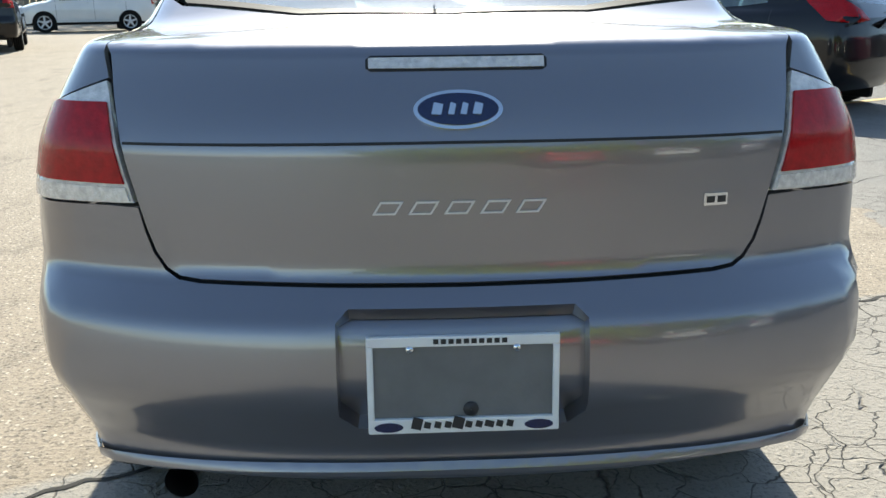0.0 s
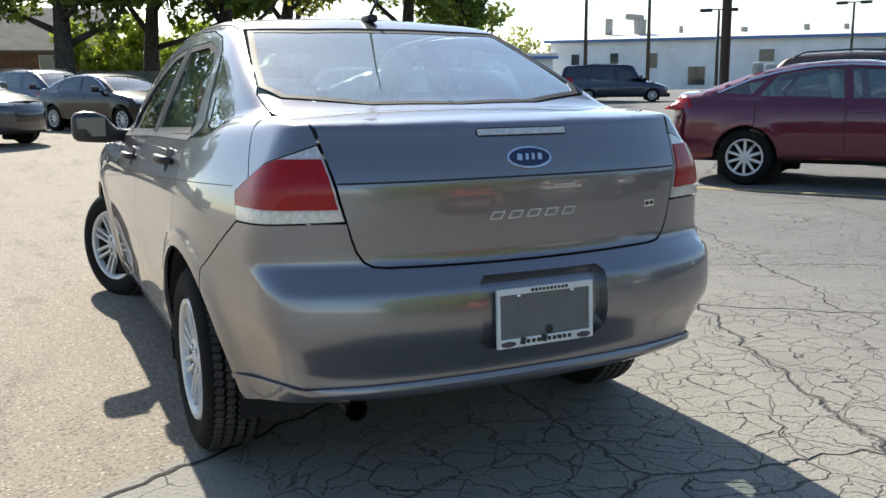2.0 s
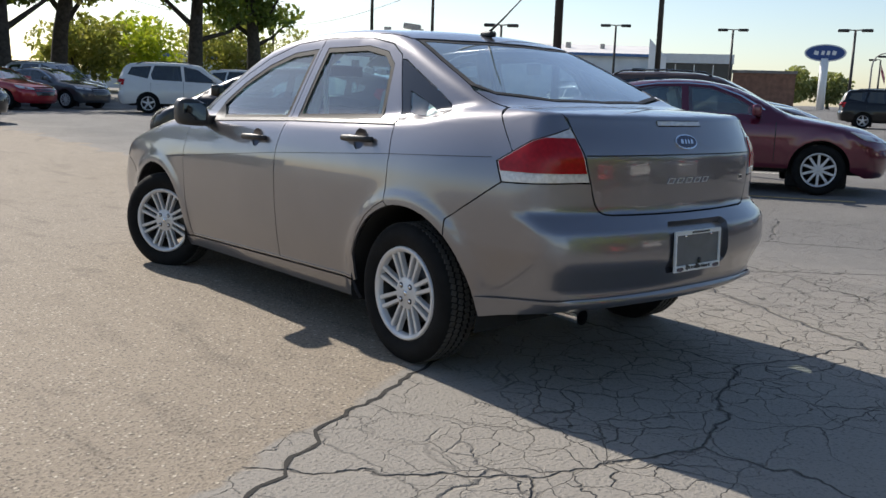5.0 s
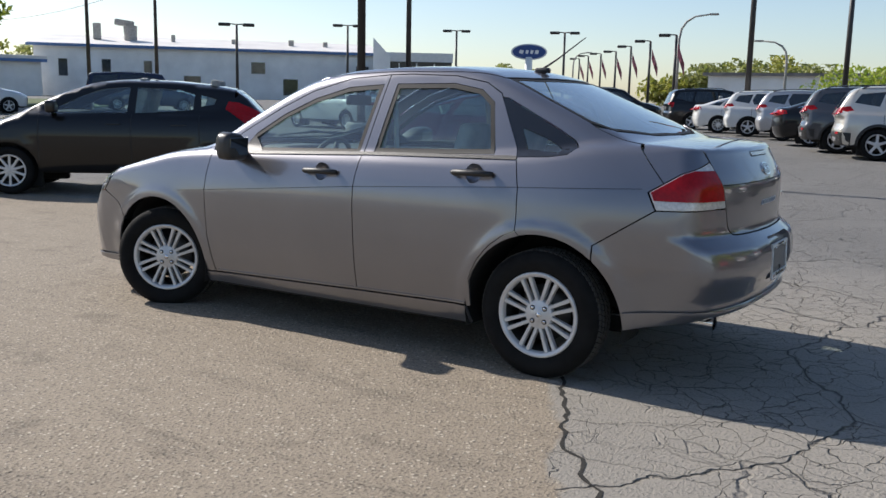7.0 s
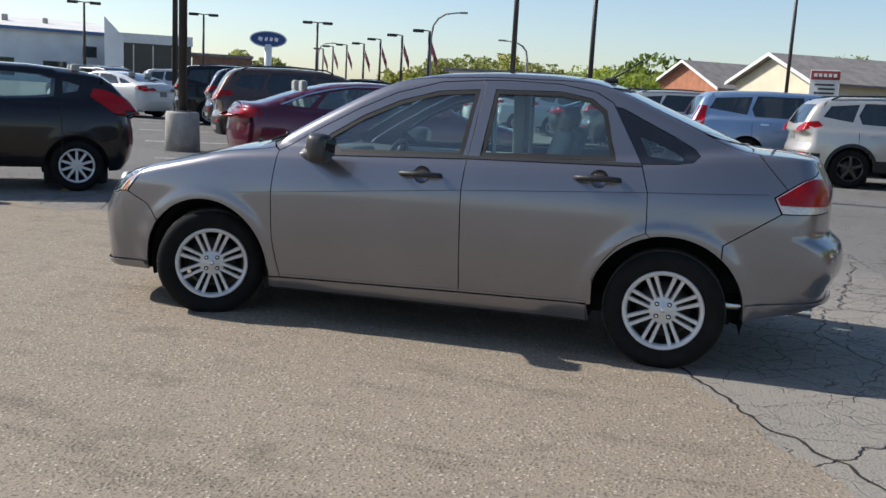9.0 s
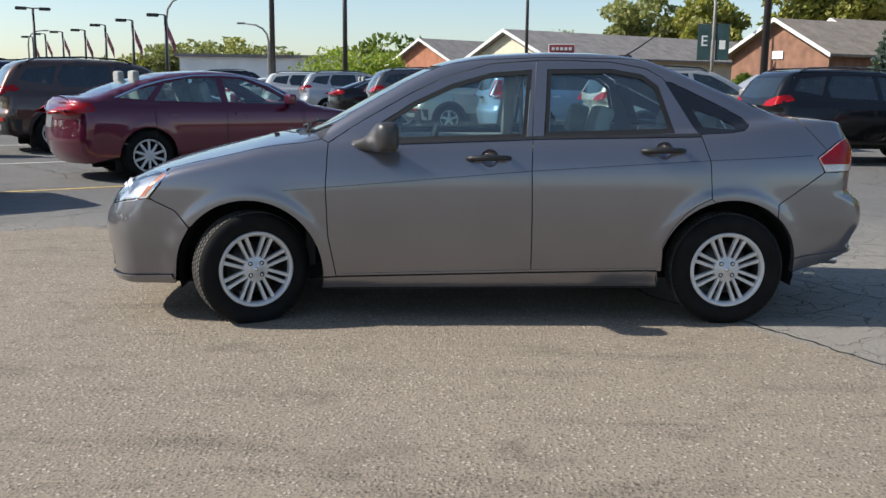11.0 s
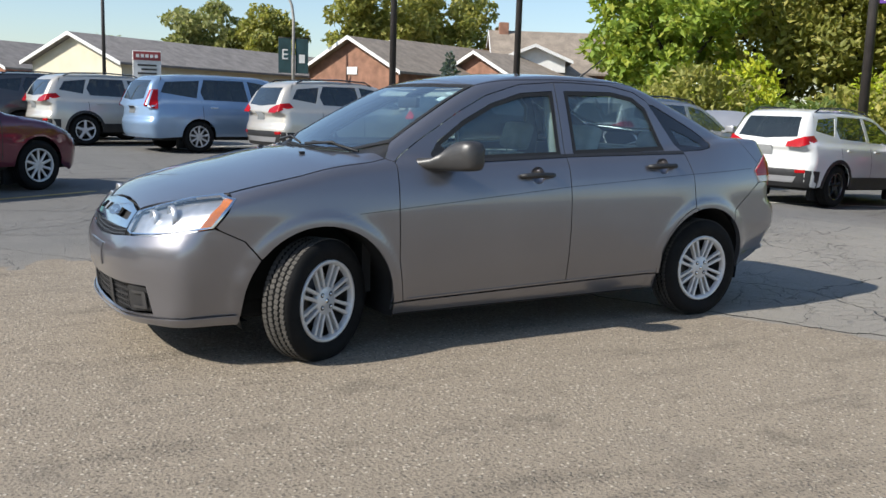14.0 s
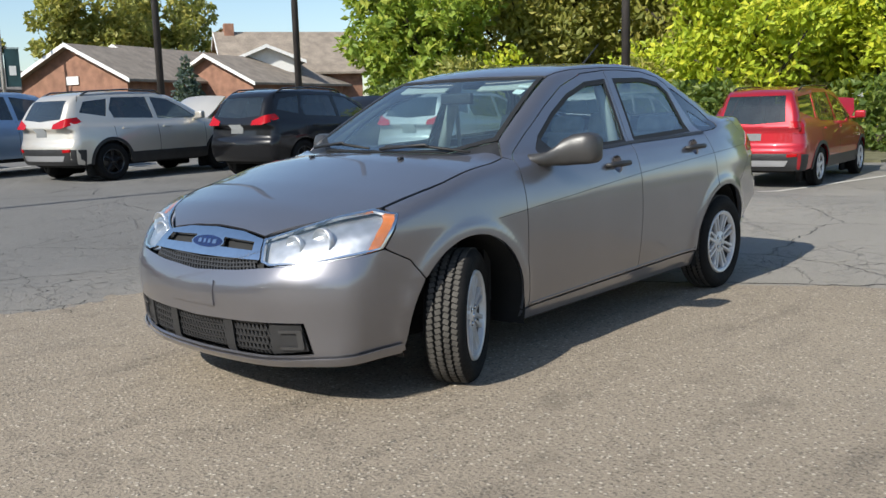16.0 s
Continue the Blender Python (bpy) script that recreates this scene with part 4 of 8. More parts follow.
def sedan_fittings(car, B):
    """Mirrors, handles, wheels, badges, plate, cabin."""
    P = PAINT_GREY
    for sgn in (-1, 1):
        # door mirror: sail, arm, shell and glass
        bm, rings = bmesh.new(), []
        for x, y, z, a, b in ((0.735, 2.005, 0.985, 0.075, 0.030), (0.785, 1.985, 0.985, 0.072, 0.031), (0.825, 1.950, 0.990, 0.070, 0.036), (0.855, 1.915, 1.004, 0.072, 0.052), (0.885, 1.892, 1.020, 0.074, 0.069),
                              (0.930, 1.878, 1.032, 0.072, 0.077), (0.985, 1.870, 1.036, 0.066, 0.078), (1.022, 1.862, 1.035, 0.056, 0.071), (1.040, 1.856, 1.034, 0.040, 0.055), (1.046, 1.852, 1.034, 0.018, 0.028)):
            ring = []
            for k in range(24):
                c, d = math.cos(2 * math.pi * k / 24), math.sin(2 * math.pi * k / 24)
                c, d = math.copysign(abs(c) ** 0.46, c), math.copysign(abs(d) ** 0.46, d)
                ring.append(bm.verts.new((sgn * x, y + a * c * (1.0 if c < 0 else 1.0 - 0.25 * abs(d)), z + b * d)))
            rings.append(ring)
        for p, q in zip(rings, rings[1:]):
            for k in range(24):
                bm.faces.new((p[k], p[(k + 1) % 24], q[(k + 1) % 24], q[k]))
        bm.faces.new(rings[-1])
        bmesh.ops.recalc_face_normals(bm, faces=bm.faces)
        shell = part("door_mirror", bm, PLASTIC_MIRROR, car, "dark grey plastic door mirror", True)
        part("mirror_glass", bm_box(bmesh.new(), (sgn * 0.955, 1.806, 1.035), (0.135, 0.008, 0.098), 0.003, Matrix.Rotation(sgn * 0.05, 4, "Z") @ Matrix.Rotation(0.10, 4, "X"), 1), MIRROR, shell)
    sail = S(1.955, 0.998, 1.955, 1.035, 1.905, 1.09, 1.80, 1.0)
    B.panel("mirror_sail", "s", sail[:1] + sail[3:] + sail[2:3] + sail[1:2], PLASTIC, car, mirror=True, off=0.002, h=0.03, gap=0)
    for y, z in ((1.33, 0.915), (0.385, 0.955)):
        for sgn in (-1, 1):
            x = abs(B.to3("s", [(y, z)])[0][0])
            scoop = lathe("handle_recess", [(0.001, 0.034), (0.025, 0.031), (0.040, 0.020), (0.048, 0.005), (0.050, 0.002)], P, car, 28, m=Matrix.Translation((sgn * (x - 0.001), y - 0.01, z)) @ Matrix.Diagonal((-sgn, 1, 1, 1)))
            pts = [(sgn * (x + 0.004), y + 0.115, z + 0.002), (sgn * (x + 0.030), y + 0.085, z + 0.004), (sgn * (x + 0.036), y, z + 0.006), (sgn * (x + 0.032), y - 0.085, z + 0.005), (sgn * (x + 0.006), y - 0.118, z + 0.003)]
            bm = bm_tube(bmesh.new(), pts, [0.010, 0.015, 0.016, 0.015, 0.012], 12)
            part("door_handle", bm, PLASTIC, car, "black door handle", True)
    # wheels: the front pair is turned to the driver's left
    for x, y, rz in ((-0.755, 0, 0), (-0.755, 2.614, 0)):
        steer = 27 if y else 0
        z = 0.3135 if y else 0.305
        wheel(car, pose(x, y, z, 0, 0, steer))
        wheel(car, pose(-x, y, z, 0, 0, 180 + steer))
    # wheel wells, underside and inner shell
    for y in (0, 2.614):
        for sgn in (-1, 1):
            v, f = [], []
            n = 24
            for i in range(n + 1):
                a = math.pi * (i / n * 1.16 - 0.08)
                low = max(0, -math.cos(a)) if y == 0 else max(0, math.cos(a))
                for xx in (0.842 - 0.075 * low, 0.52):
                    v.append((sgn * xx, y + 0.398 * math.cos(a), 0.30 + 0.398 * math.sin(a)))
            for i in range(n):
                f.append((2 * i, 2 * i + 1, 2 * i + 3, 2 * i + 2))
            c = len(v)
            v.append((sgn * 0.52, y, 0.30))
            f += [(c, 2 * i + 1, 2 * i + 3) for i in range(n)]
            link_mesh("wheel_well", v, f, UNDER, car)
    bm = bmesh.new()
    bm_box(bm, (0, 1.45, 0.245), (1.05, 3.6, 0.10), 0.02)
    bm_box(bm, (0, 1.307, 0.235), (1.52, 1.82, 0.10), 0.02)
    bm_box(bm, (0, -0.45, 0.43), (1.15, 0.36, 0.10), 0.03)
    bm_box(bm, (0, 3.12, 0.27), (1.0, 0.36, 0.10), 0.03)
    part("underbody", bm, UNDER, car)
    for sgn in (-1, 1):
        box("door_card", (sgn * 0.70, 1.28, 0.62), (0.10, 1.70, 0.72), TRIM_GREY, car, 0.03)
    box("cabin_floor", (0, 1.30, 0.30), (1.36, 1.74, 0.06), TRIM_GREY, car)
    box("firewall", (0, 2.30, 0.66), (1.36, 0.05, 0.70), UNDER, car)
    box("engine_bay", (0, 2.75, 0.55), (1.0, 0.9, 0.5), UNDER, car, 0.03)
    box("boot_box", (0, -0.43, 0.71), (1.0, 0.62, 0.58), UNDER, car, 0.03)
    box("parcel_shelf", (0, -0.06, 1.02), (1.22, 0.46, 0.03), TRIM_GREY, car, 0.01)
    # dashboard and steering wheel
    bm = bmesh.new()
    bm_box(bm, (0, 2.04, 0.88), (1.36, 0.42, 0.22), 0.07, Matrix.Rotation(0.05, 4, "X"), 4)
    bm_box(bm, (-0.36, 1.92, 0.985), (0.36, 0.22, 0.08), 0.035, None, 3)
    bm_box(bm, (0, 1.86, 0.72), (0.30, 0.22, 0.42), 0.05, None, 3)
    part("dashboard", bm, DASH_GREY, car, smooth=True)
    m = Matrix.Translation((-0.36, 1.66, 0.90)) @ Matrix.Rotation(radians(-66), 4, "X")
    ring = [m @ Vector((0.185 * math.cos(a), 0.185 * math.sin(a), 0)) for a in [2 * math.pi * k / 40 for k in range(41)]]
    bm = bm_tube(bmesh.new(), ring, 0.015, 10, False)
    for a in (0.2, math.pi - 0.2, -math.pi / 2):
        bm_tube(bm, [m @ Vector((0.05 * math.cos(a), 0.05 * math.sin(a), -0.03)), m @ Vector((0.18 * math.cos(a), 0.18 * math.sin(a), 0))], [0.022, 0.012], 8)
    bm_box(bm, m @ Vector((0, 0, -0.03)), (0.15, 0.13, 0.05), 0.02, m.to_3x3().to_4x4(), 3)
    part("steering_wheel", bm, PLASTIC, car, smooth=True)
    for x in (-0.36, 0.36):
        seat("front_seat", car, x, 1.13, FABRIC)
    bench = new("rear_seat")
    bench.parent = car
    bm = bmesh.new()
    bm_box(bm, (0, 0.42, 0.46), (1.0, 0.5, 0.18), 0.06, None, 4)
    part("cushion", bm, FABRIC, bench, smooth=True)
    rot = Matrix.Rotation(radians(22), 4, "X")
    bm = bmesh.new()
    for x in (-0.335, 0, 0.335):
        bm_box(bm, Vector((x, 0.13, 0.76)), (0.33, 0.13, 0.60), 0.05, rot, 4)
    part("backrest", bm, FABRIC, bench, smooth=True)
    for x in (-0.36, 0.36):
        part("headrest", bm_box(bmesh.new(), (x, 0.03, 1.09), (0.26, 0.09, 0.12), 0.04, rot, 4), FABRIC, bench, smooth=True)
    for sgn in (-1, 1):
        tube("belt", [(sgn * 0.62, 0.98, 1.30), (sgn * 0.60, 0.98, 0.9), (sgn * 0.58, 1.0, 0.5)], 0.014, TRIM_GREY, car, 6)
        tube("belt_pillar", [(sgn * 0.69, 1.08, 0.9), (sgn * 0.535, 1.06, 1.42)], 0.038, TRIM_GREY, car, 8)
    # headliner under the roof skin
    v, f, n = B.patch("t", T(-0.50, 1.55, -0.52, 0.9, -0.50, 0.40, 0.50, 0.40, 0.52, 0.9, 0.50, 1.55), off=-0.03, h=0.08, rim=0, gap=0)
    link_mesh("headliner", v, f, HEADLINER, car)
    part("rear_view_mirror", bm_box(bmesh.new(), (0, 1.70, 1.30), (0.23, 0.035, 0.065), 0.015, None, 3), PLASTIC, car, smooth=True)
    for x in (-0.3, 0.3):
        box("sun_visor", (x, 1.60, 1.37), (0.36, 0.14, 0.012), HEADLINER, car, 0.004, Matrix.Rotation(-0.45, 4, "X"))
    # aerial, wipers, washer jets
    def on_top(x, y, up=0.0):
        p = B.to3("t", [(x, y)])[0]
        return Vector((p[0], p[1], p[2] + up))
    base = on_top(0, 0.42)
    part("aerial", bm_box(bmesh.new(), base + Vector((0, 0, 0.012)), (0.045, 0.085, 0.030), 0.014, None, 3), PLASTIC, car, "black roof aerial", True)
    aer = car.children[-1]
    tube("mast", [base + Vector((0, 0.0, 0.02)), base + Vector((0, -0.09, 0.075)), base + Vector((0, -0.25, 0.185))], [0.007, 0.005, 0.0025], PLASTIC, aer, 8)
    for x0, x1 in ((-0.60, -0.06), (0.02, 0.55)):
        p, q = on_top(x0, 2.315 if x0 < -0.3 else 2.39, 0.016), on_top(x1, 2.35 if x1 < 0.3 else 2.27, 0.018)
        arm = tube("wiper", [q + Vector((0, 0.04, -0.012)), (p + q) / 2 + Vector((0, 0.01, 0.022)), p.lerp(q, 0.45) + Vector((0, 0, 0.010))], [0.010, 0.007, 0.005], PLASTIC, car, 8, "black wiper arm and blade")
        tube("blade", [p, p.lerp(q, 0.5) + Vector((0, 0, 0.012)), q], [0.006, 0.008, 0.006], SEAL, arm, 6)
    for x in (-0.33, 0.33):
        part("washer_jet", bm_box(bmesh.new(), on_top(x, 2.52, 0.006), (0.022, 0.03, 0.014), 0.005), PLASTIC, car)
    # exhaust
    bm = bm_tube(bmesh.new(), [(-0.50, -0.25, 0.30), (-0.515, -0.60, 0.312), (-0.52, -0.750, 0.310)], [0.03, 0.03, 0.032], 20, False)
    bm_tube(bm, [(-0.52, -0.752, 0.310), (-0.515, -0.60, 0.312)], [0.027, 0.024], 20, False)
    part("exhaust_pipe", bm, CHROME_DULL, car, "dull steel exhaust tip", True)
    # brake lamp, badges
    B.panel("high_brake_lamp", "r", R(-0.150, 1.066, -0.150, 1.080, -0.142, 1.086, 0.142, 1.086, 0.150, 1.080, 0.150, 1.066, 0.142, 1.061, -0.142, 1.061), SEAL, car, off=0.001, h=0.02, gap=0, rim=0.004)
    B.panel("brake_lens", "r", R(-0.145, 1.065, -0.145, 1.082, 0.145, 1.082, 0.145, 1.065), CLEAR_LENS, car, off=0.004, h=0.02, gap=0, rim=0.004)

    def oval(chart, u, v, a, b, n=40):
        return [(u + a * math.cos(2 * math.pi * k / n), v + b * math.sin(2 * math.pi * k / n)) for k in range(n)]

    def emblem(chart, v, k=1.0):
        ring = B.panel("oval_badge", chart, oval(chart, 0, v, 0.073 * k, 0.0300 * k), CHROME, car, raw=True, off=0.005, h=0.02, gap=0, rim=0.008, label="blue oval badge with chrome rim")[0]
        p = B.patch(chart, oval(chart, 0, v, 0.066 * k, 0.0245 * k), raw=True, off=0.0065, h=0.02, gap=0, rim=0.004)
        link_mesh("enamel", p[0], p[1], BLUE_OVAL, ring, "", True, p[2])
        for du, w in ((-0.034, 0.020), (-0.010, 0.014), (0.010, 0.014), (0.032, 0.018)):
            q = [(du * k - w * k / 2, v - 0.008 * k), (du * k + w * k / 2 - 0.004 * k, v - 0.009 * k), (du * k + w * k / 2, v + 0.007 * k), (du * k - w * k / 2 + 0.005 * k, v + 0.010 * k)]
            p = B.patch(chart, [(-0.0 + a, b) for a, b in q], raw=True, off=0.0085, h=0.02, gap=0, rim=0.002)
            link_mesh("script_stroke", p[0], p[1], CHROME, ring, "", True, p[2])
    emblem("r", 1.000)
    emblem("cf", 0.708, 0.92)
    # the model name, as five slanted chrome shapes
    for i in range(5):
        u, v, a, b = -0.118 + 0.059 * i, 0.845, 0.019, 0.011
        sl = 0.007
        q = [(u - a - sl, v - b), (u + a - sl, v - b), (u + a + sl, v + b), (u - a + sl, v + b)]
        hole = [(u - a * 0.80 - sl * 0.7, v - b * 0.72), (u + a * 0.80 - sl * 0.7, v - b * 0.72), (u + a * 0.80 + sl * 0.7, v + b * 0.70), (u - a * 0.80 + sl * 0.7, v + b * 0.70)]
        B.panel("letter_shape", "r", q, ALLOY, car, holes=[hole], raw=True, off=0.004, h=0.02, gap=0, rim=0.004)
    B.panel("trim_badge", "r", R(0.415, 0.832, 0.458, 0.832, 0.458, 0.853, 0.415, 0.853), CHROME, car, off=0.005, h=0.02, gap=0, rim=0.005)
    for i, u in enumerate((0.427, 0.447)):
        B.panel("badge_letter", "r", R(u - 0.007, 0.837, u + 0.007, 0.837, u + 0.007, 0.848, u - 0.007, 0.848), PLASTIC, car, off=0.0062, h=0.02, gap=0, rim=0.001)
    # plate with its dealer frame
    y = B.to3("r", [(0, 0.56)])[0][1]
    m = pose(0, y + 0.018, 0.562, -2, 0, 0)
    fr = new("plate_frame")
    fr.parent = car
    fr.matrix_basis = m
    bm = bmesh.new()
    for c, s in (((0, 0, 0.075), (0.318, 0.012, 0.018)), ((0, 0, -0.072), (0.318, 0.012, 0.026)), ((-0.1535, 0, 0.003), (0.011, 0.012, 0.128)), ((0.1535, 0, 0.003), (0.011, 0.012, 0.128))):
        bm_box(bm, c, s, 0.003)
    part("frame", bm, WHITE_PAINT, fr, "white dealer plate frame")
    part("blank_plate", bm_box(bmesh.new(), (0, 0.003, 0), (0.305, 0.004, 0.145), 0.001), PLATE_GREY, fr, "bare grey backing without a plate")
    for c, s in [((-0.045 + 0.0125 * i, -0.0065, 0.0755), (0.0085, 0.002, 0.008)) for i in range(10)]:
        part("caption_bar", bm_box(bmesh.new(), c, s), PLASTIC, fr)
    for i, w in enumerate((0.020, 0.013, 0.013, 0.013, 0.022, 0.013, 0.013, 0.018, 0.013, 0.013)):
        part("script_bar", bm_box(bmesh.new(), (-0.078 + 0.0172 * i, -0.0065, -0.070 + (0.003 if i in (0, 4) else 0)), (w * 0.85, 0.002, 0.020 if i in (0, 4) else 0.011), 0, Matrix.Rotation(0.25, 4, "Y")), PLASTIC, fr)
    for sgn in (-1, 1):
        p = [(sgn * 0.125 + 0.024 * math.cos(2 * math.pi * k / 24), -0.0068, -0.073 + 0.0085 * math.sin(2 * math.pi * k / 24)) for k in range(24)]
        link_mesh("frame_oval", p, [list(range(24))], BLUE_OVAL, fr, "", False)
        lathe("bolt", [(0.001, -0.004), (0.006, -0.003), (0.007, 0.0)], CHROME, fr, 12, m=Matrix.Translation((sgn * 0.088, -0.004, 0.062)) @ Matrix.Rotation(radians(90), 4, "Z"))
    lathe("bolt", [(0.001, -0.004), (0.011, -0.003), (0.013, 0.0)], PLASTIC, fr, 14, m=Matrix.Translation((0.012, -0.002, -0.045)) @ Matrix.Rotation(radians(90), 4, "Z"))
    # Thin dark strip that paints the shade line of the body-side crease.
    B.ribbon("body_crease", "s", [(-0.46, 0.930), (0.125, 0.906), (1.1, 0.850), (2.2, 0.762), (2.42, 0.745)], 0.0024, SEAL, car, off=0.0008, mirror=True)
    B.ribbon("belt_moulding", "s", [(0.17, 1.038), (1.05, 1.022), (1.95, 0.990)], 0.016, PLASTIC, car, off=0.004, mirror=True)
    B.ribbon("sill_line", "s", [(0.40, 0.312), (1.1, 0.303), (2.13, 0.283)], 0.010, P, car, off=0.004, mirror=True)
    # stickers on the windscreen, as plain bars
    for x, y, s in ((-0.475, 1.70, (0.07, 0.02)), (-0.485, 1.76, (0.06, 0.045))):
        B.panel("sticker", "t", T(x - s[0] / 2, y - s[1] / 2, x + s[0] / 2, y - s[1] / 2, x + s[0] / 2, y + s[1] / 2, x - s[0] / 2, y + s[1] / 2), WHITE_PAINT, car, off=-0.008, gap=0, rim=0, h=0.03)


SEDAN, SEDAN_BODY = build_sedan()
sedan_fittings(SEDAN, SEDAN_BODY)


# ---------------------------------------------------------------- the other vehicles
def gz(x, y):
    """The height of the ground: level round the sedan, rising a little outwards."""
    r = math.hypot(x + 1, y - 1)
    t = min(1, max(0, (r - 7) / 16))
    u = min(1, max(0, (r - 25) / 70))
    side = min(0.16, max(-0.33, -0.33 + 0.49 * (x + y + 7) / 15))
    if side < 0:
        t = min(1, max(0, (r - 5.5) / 6))
    return side * t * t * (3 - 2 * t) + 0.55 * u * u * (3 - 2 * u) + 0.006 * math.exp(-((y - 2.6) ** 2 + x * x) / 2.5)


COMMON = dict(flare=0.010, k=0.08, kt=0.06, kg=0.06, crown=(0.07, 0.06), lean=0.36, side_blur=0.04)


def spec(kind):
    s = dict(COMMON)
    if kind == "sedan":
        s.update(wb=2.85, ends=(-1.12, 3.84), cyl=(0.4, 2.3), ra=0.385, rw=0.33, tyre=0.33, half=0.925, belt=1.02, top=1.48, bow=(0.30, 0.22),
                 hood=[(3.82, 0.60), (3.74, 0.74), (3.5, 0.86), (3.1, 0.94), (2.6, 1.02), (2.4, 1.04), (1, 1.06), (0, 1.09), (-0.5, 1.13), (-0.95, 1.12), (-1.08, 1.04)],
                 roof=[(2.8, 0.88), (2.5, 1.03), (2.0, 1.28), (1.7, 1.40), (1.3, 1.47), (0.9, 1.48), (0.4, 1.44), (0, 1.35), (-0.4, 1.22), (-0.75, 1.09), (-1, 0.98)],
                 nose=[(0.15, 3.66), (0.3, 3.78), (0.5, 3.82), (0.65, 3.80), (0.75, 3.72), (0.95, 3.3)], tail=[(0.2, -0.9), (0.35, -1.02), (0.55, -1.08), (0.7, -1.07), (0.9, -1.04), (1.05, -1.02), (1.12, -0.96)],
                 wins=[[(1.16, 1.03), (1.12, 1.37), (1.42, 1.355), (1.72, 1.25), (2.08, 1.06), (2.10, 1.01)], [(1.06, 1.03), (1.03, 1.37), (0.6, 1.36), (0.3, 1.29), (0.12, 1.06)], [(0.02, 1.07), (0.20, 1.26), (-0.1, 1.20), (-0.33, 1.10)]],
                 edge=[(-0.62, 3.60), (-0.76, 3.2), (-0.77, 2.7), (-0.73, 2.42), (-0.60, 1.85), (-0.555, 1.55), (-0.55, 0.5), (-0.60, -0.15), (-0.64, -0.55), (-0.64, -0.92)],
                 screen=[(-0.67, 2.38), (-0.3, 2.56), (0.3, 2.56), (0.67, 2.38), (0.55, 1.66), (-0.55, 1.66)], back=("t", [(-0.52, 0.28), (0.52, 0.28), (0.60, -0.48), (0, -0.62), (-0.60, -0.48)]), seams=(2.28, 1.10, 0.10), wheel_spokes=10)
        s["tail_lamp"] = [("s", -0.66, 0.93), ("s", -0.70, 1.03), ("r", -0.60, 1.03), ("r", -0.36, 0.99), ("r", -0.38, 0.90), ("r", -0.66, 0.86)]
        s["head_lamp"] = [("s", 3.20, 0.84), ("s", 3.38, 0.74), ("f", -0.60, 0.70), ("f", -0.42, 0.70), ("f", -0.45, 0.76), ("t", -0.68, 3.42)]
    elif kind == "hatch":
        s.update(wb=2.489, ends=(-0.72, 3.28), cyl=(0.5, 1.9), ra=0.36, rw=0.30, tyre=0.30, half=0.855, belt=1.05, top=1.475, bow=(0.32, 0.16),
                 hood=[(3.26, 0.62), (3.18, 0.78), (2.95, 0.90), (2.6, 1.0), (2.3, 1.06), (1, 1.06), (0, 1.10), (-0.5, 1.14), (-0.7, 1.08)],
                 roof=[(2.7, 0.88), (2.4, 1.05), (1.9, 1.29), (1.5, 1.43), (1.1, 1.475), (0.5, 1.47), (0, 1.43), (-0.3, 1.38), (-0.42, 1.30), (-0.6, 1.12), (-0.72, 0.98)], roof_blur=0.04,
                 nose=[(0.15, 3.1), (0.3, 3.2), (0.5, 3.25), (0.68, 3.22), (0.8, 3.12), (1.0, 2.6)], tail=[(0.2, -0.55), (0.35, -0.66), (0.55, -0.71), (0.75, -0.70), (0.9, -0.66), (1.05, -0.62), (1.15, -0.57)],
                 wins=[[(1.06, 1.04), (1.02, 1.37), (1.35, 1.34), (1.65, 1.23), (1.98, 1.06), (2.0, 1.02)], [(0.96, 1.04), (0.93, 1.37), (0.4, 1.35), (0.22, 1.30), (0.24, 1.10), (0.5, 1.07)], [(0.14, 1.14), (0.14, 1.29), (-0.05, 1.24), (-0.02, 1.17)]],
                 edge=[(-0.58, 3.02), (-0.70, 2.75), (-0.72, 2.4), (-0.68, 2.2), (-0.57, 1.75), (-0.53, 1.4), (-0.52, 0.5), (-0.50, -0.28)],
                 screen=[(-0.64, 2.18), (-0.3, 2.35), (0.3, 2.35), (0.64, 2.18), (0.52, 1.55), (-0.52, 1.55)], back=("r", [(-0.50, 1.10), (-0.44, 1.33), (0.44, 1.33), (0.50, 1.10), (0, 1.07)]), seams=(2.12, 1.0, 0.16), wheel_spokes=10)
        s["tail_lamp"] = [("s", -0.16, 1.12), ("s", -0.20, 1.21), ("s", -0.33, 1.20), ("r", -0.56, 1.02), ("r", -0.53, 0.90), ("s", -0.42, 0.93)]
        s["head_lamp"] = [("s", 2.62, 0.93), ("s", 2.9, 0.78), ("f", -0.55, 0.72), ("f", -0.40, 0.72), ("f", -0.45, 0.80), ("t", -0.63, 2.85)]
    else:
        van, big, huge = kind in ("van", "big_van"), kind == "big_suv", kind == "big_van"
        wb = 3.5 if huge else 3.08 if van else 2.86 if big else 2.69
        d = wb - 2.69
        H = 0.42 if huge else 0.06 if van else 0.11 if big else 0.0
        yb = -0.75 if huge else -0.28 if van else -0.15 if big else 0.0
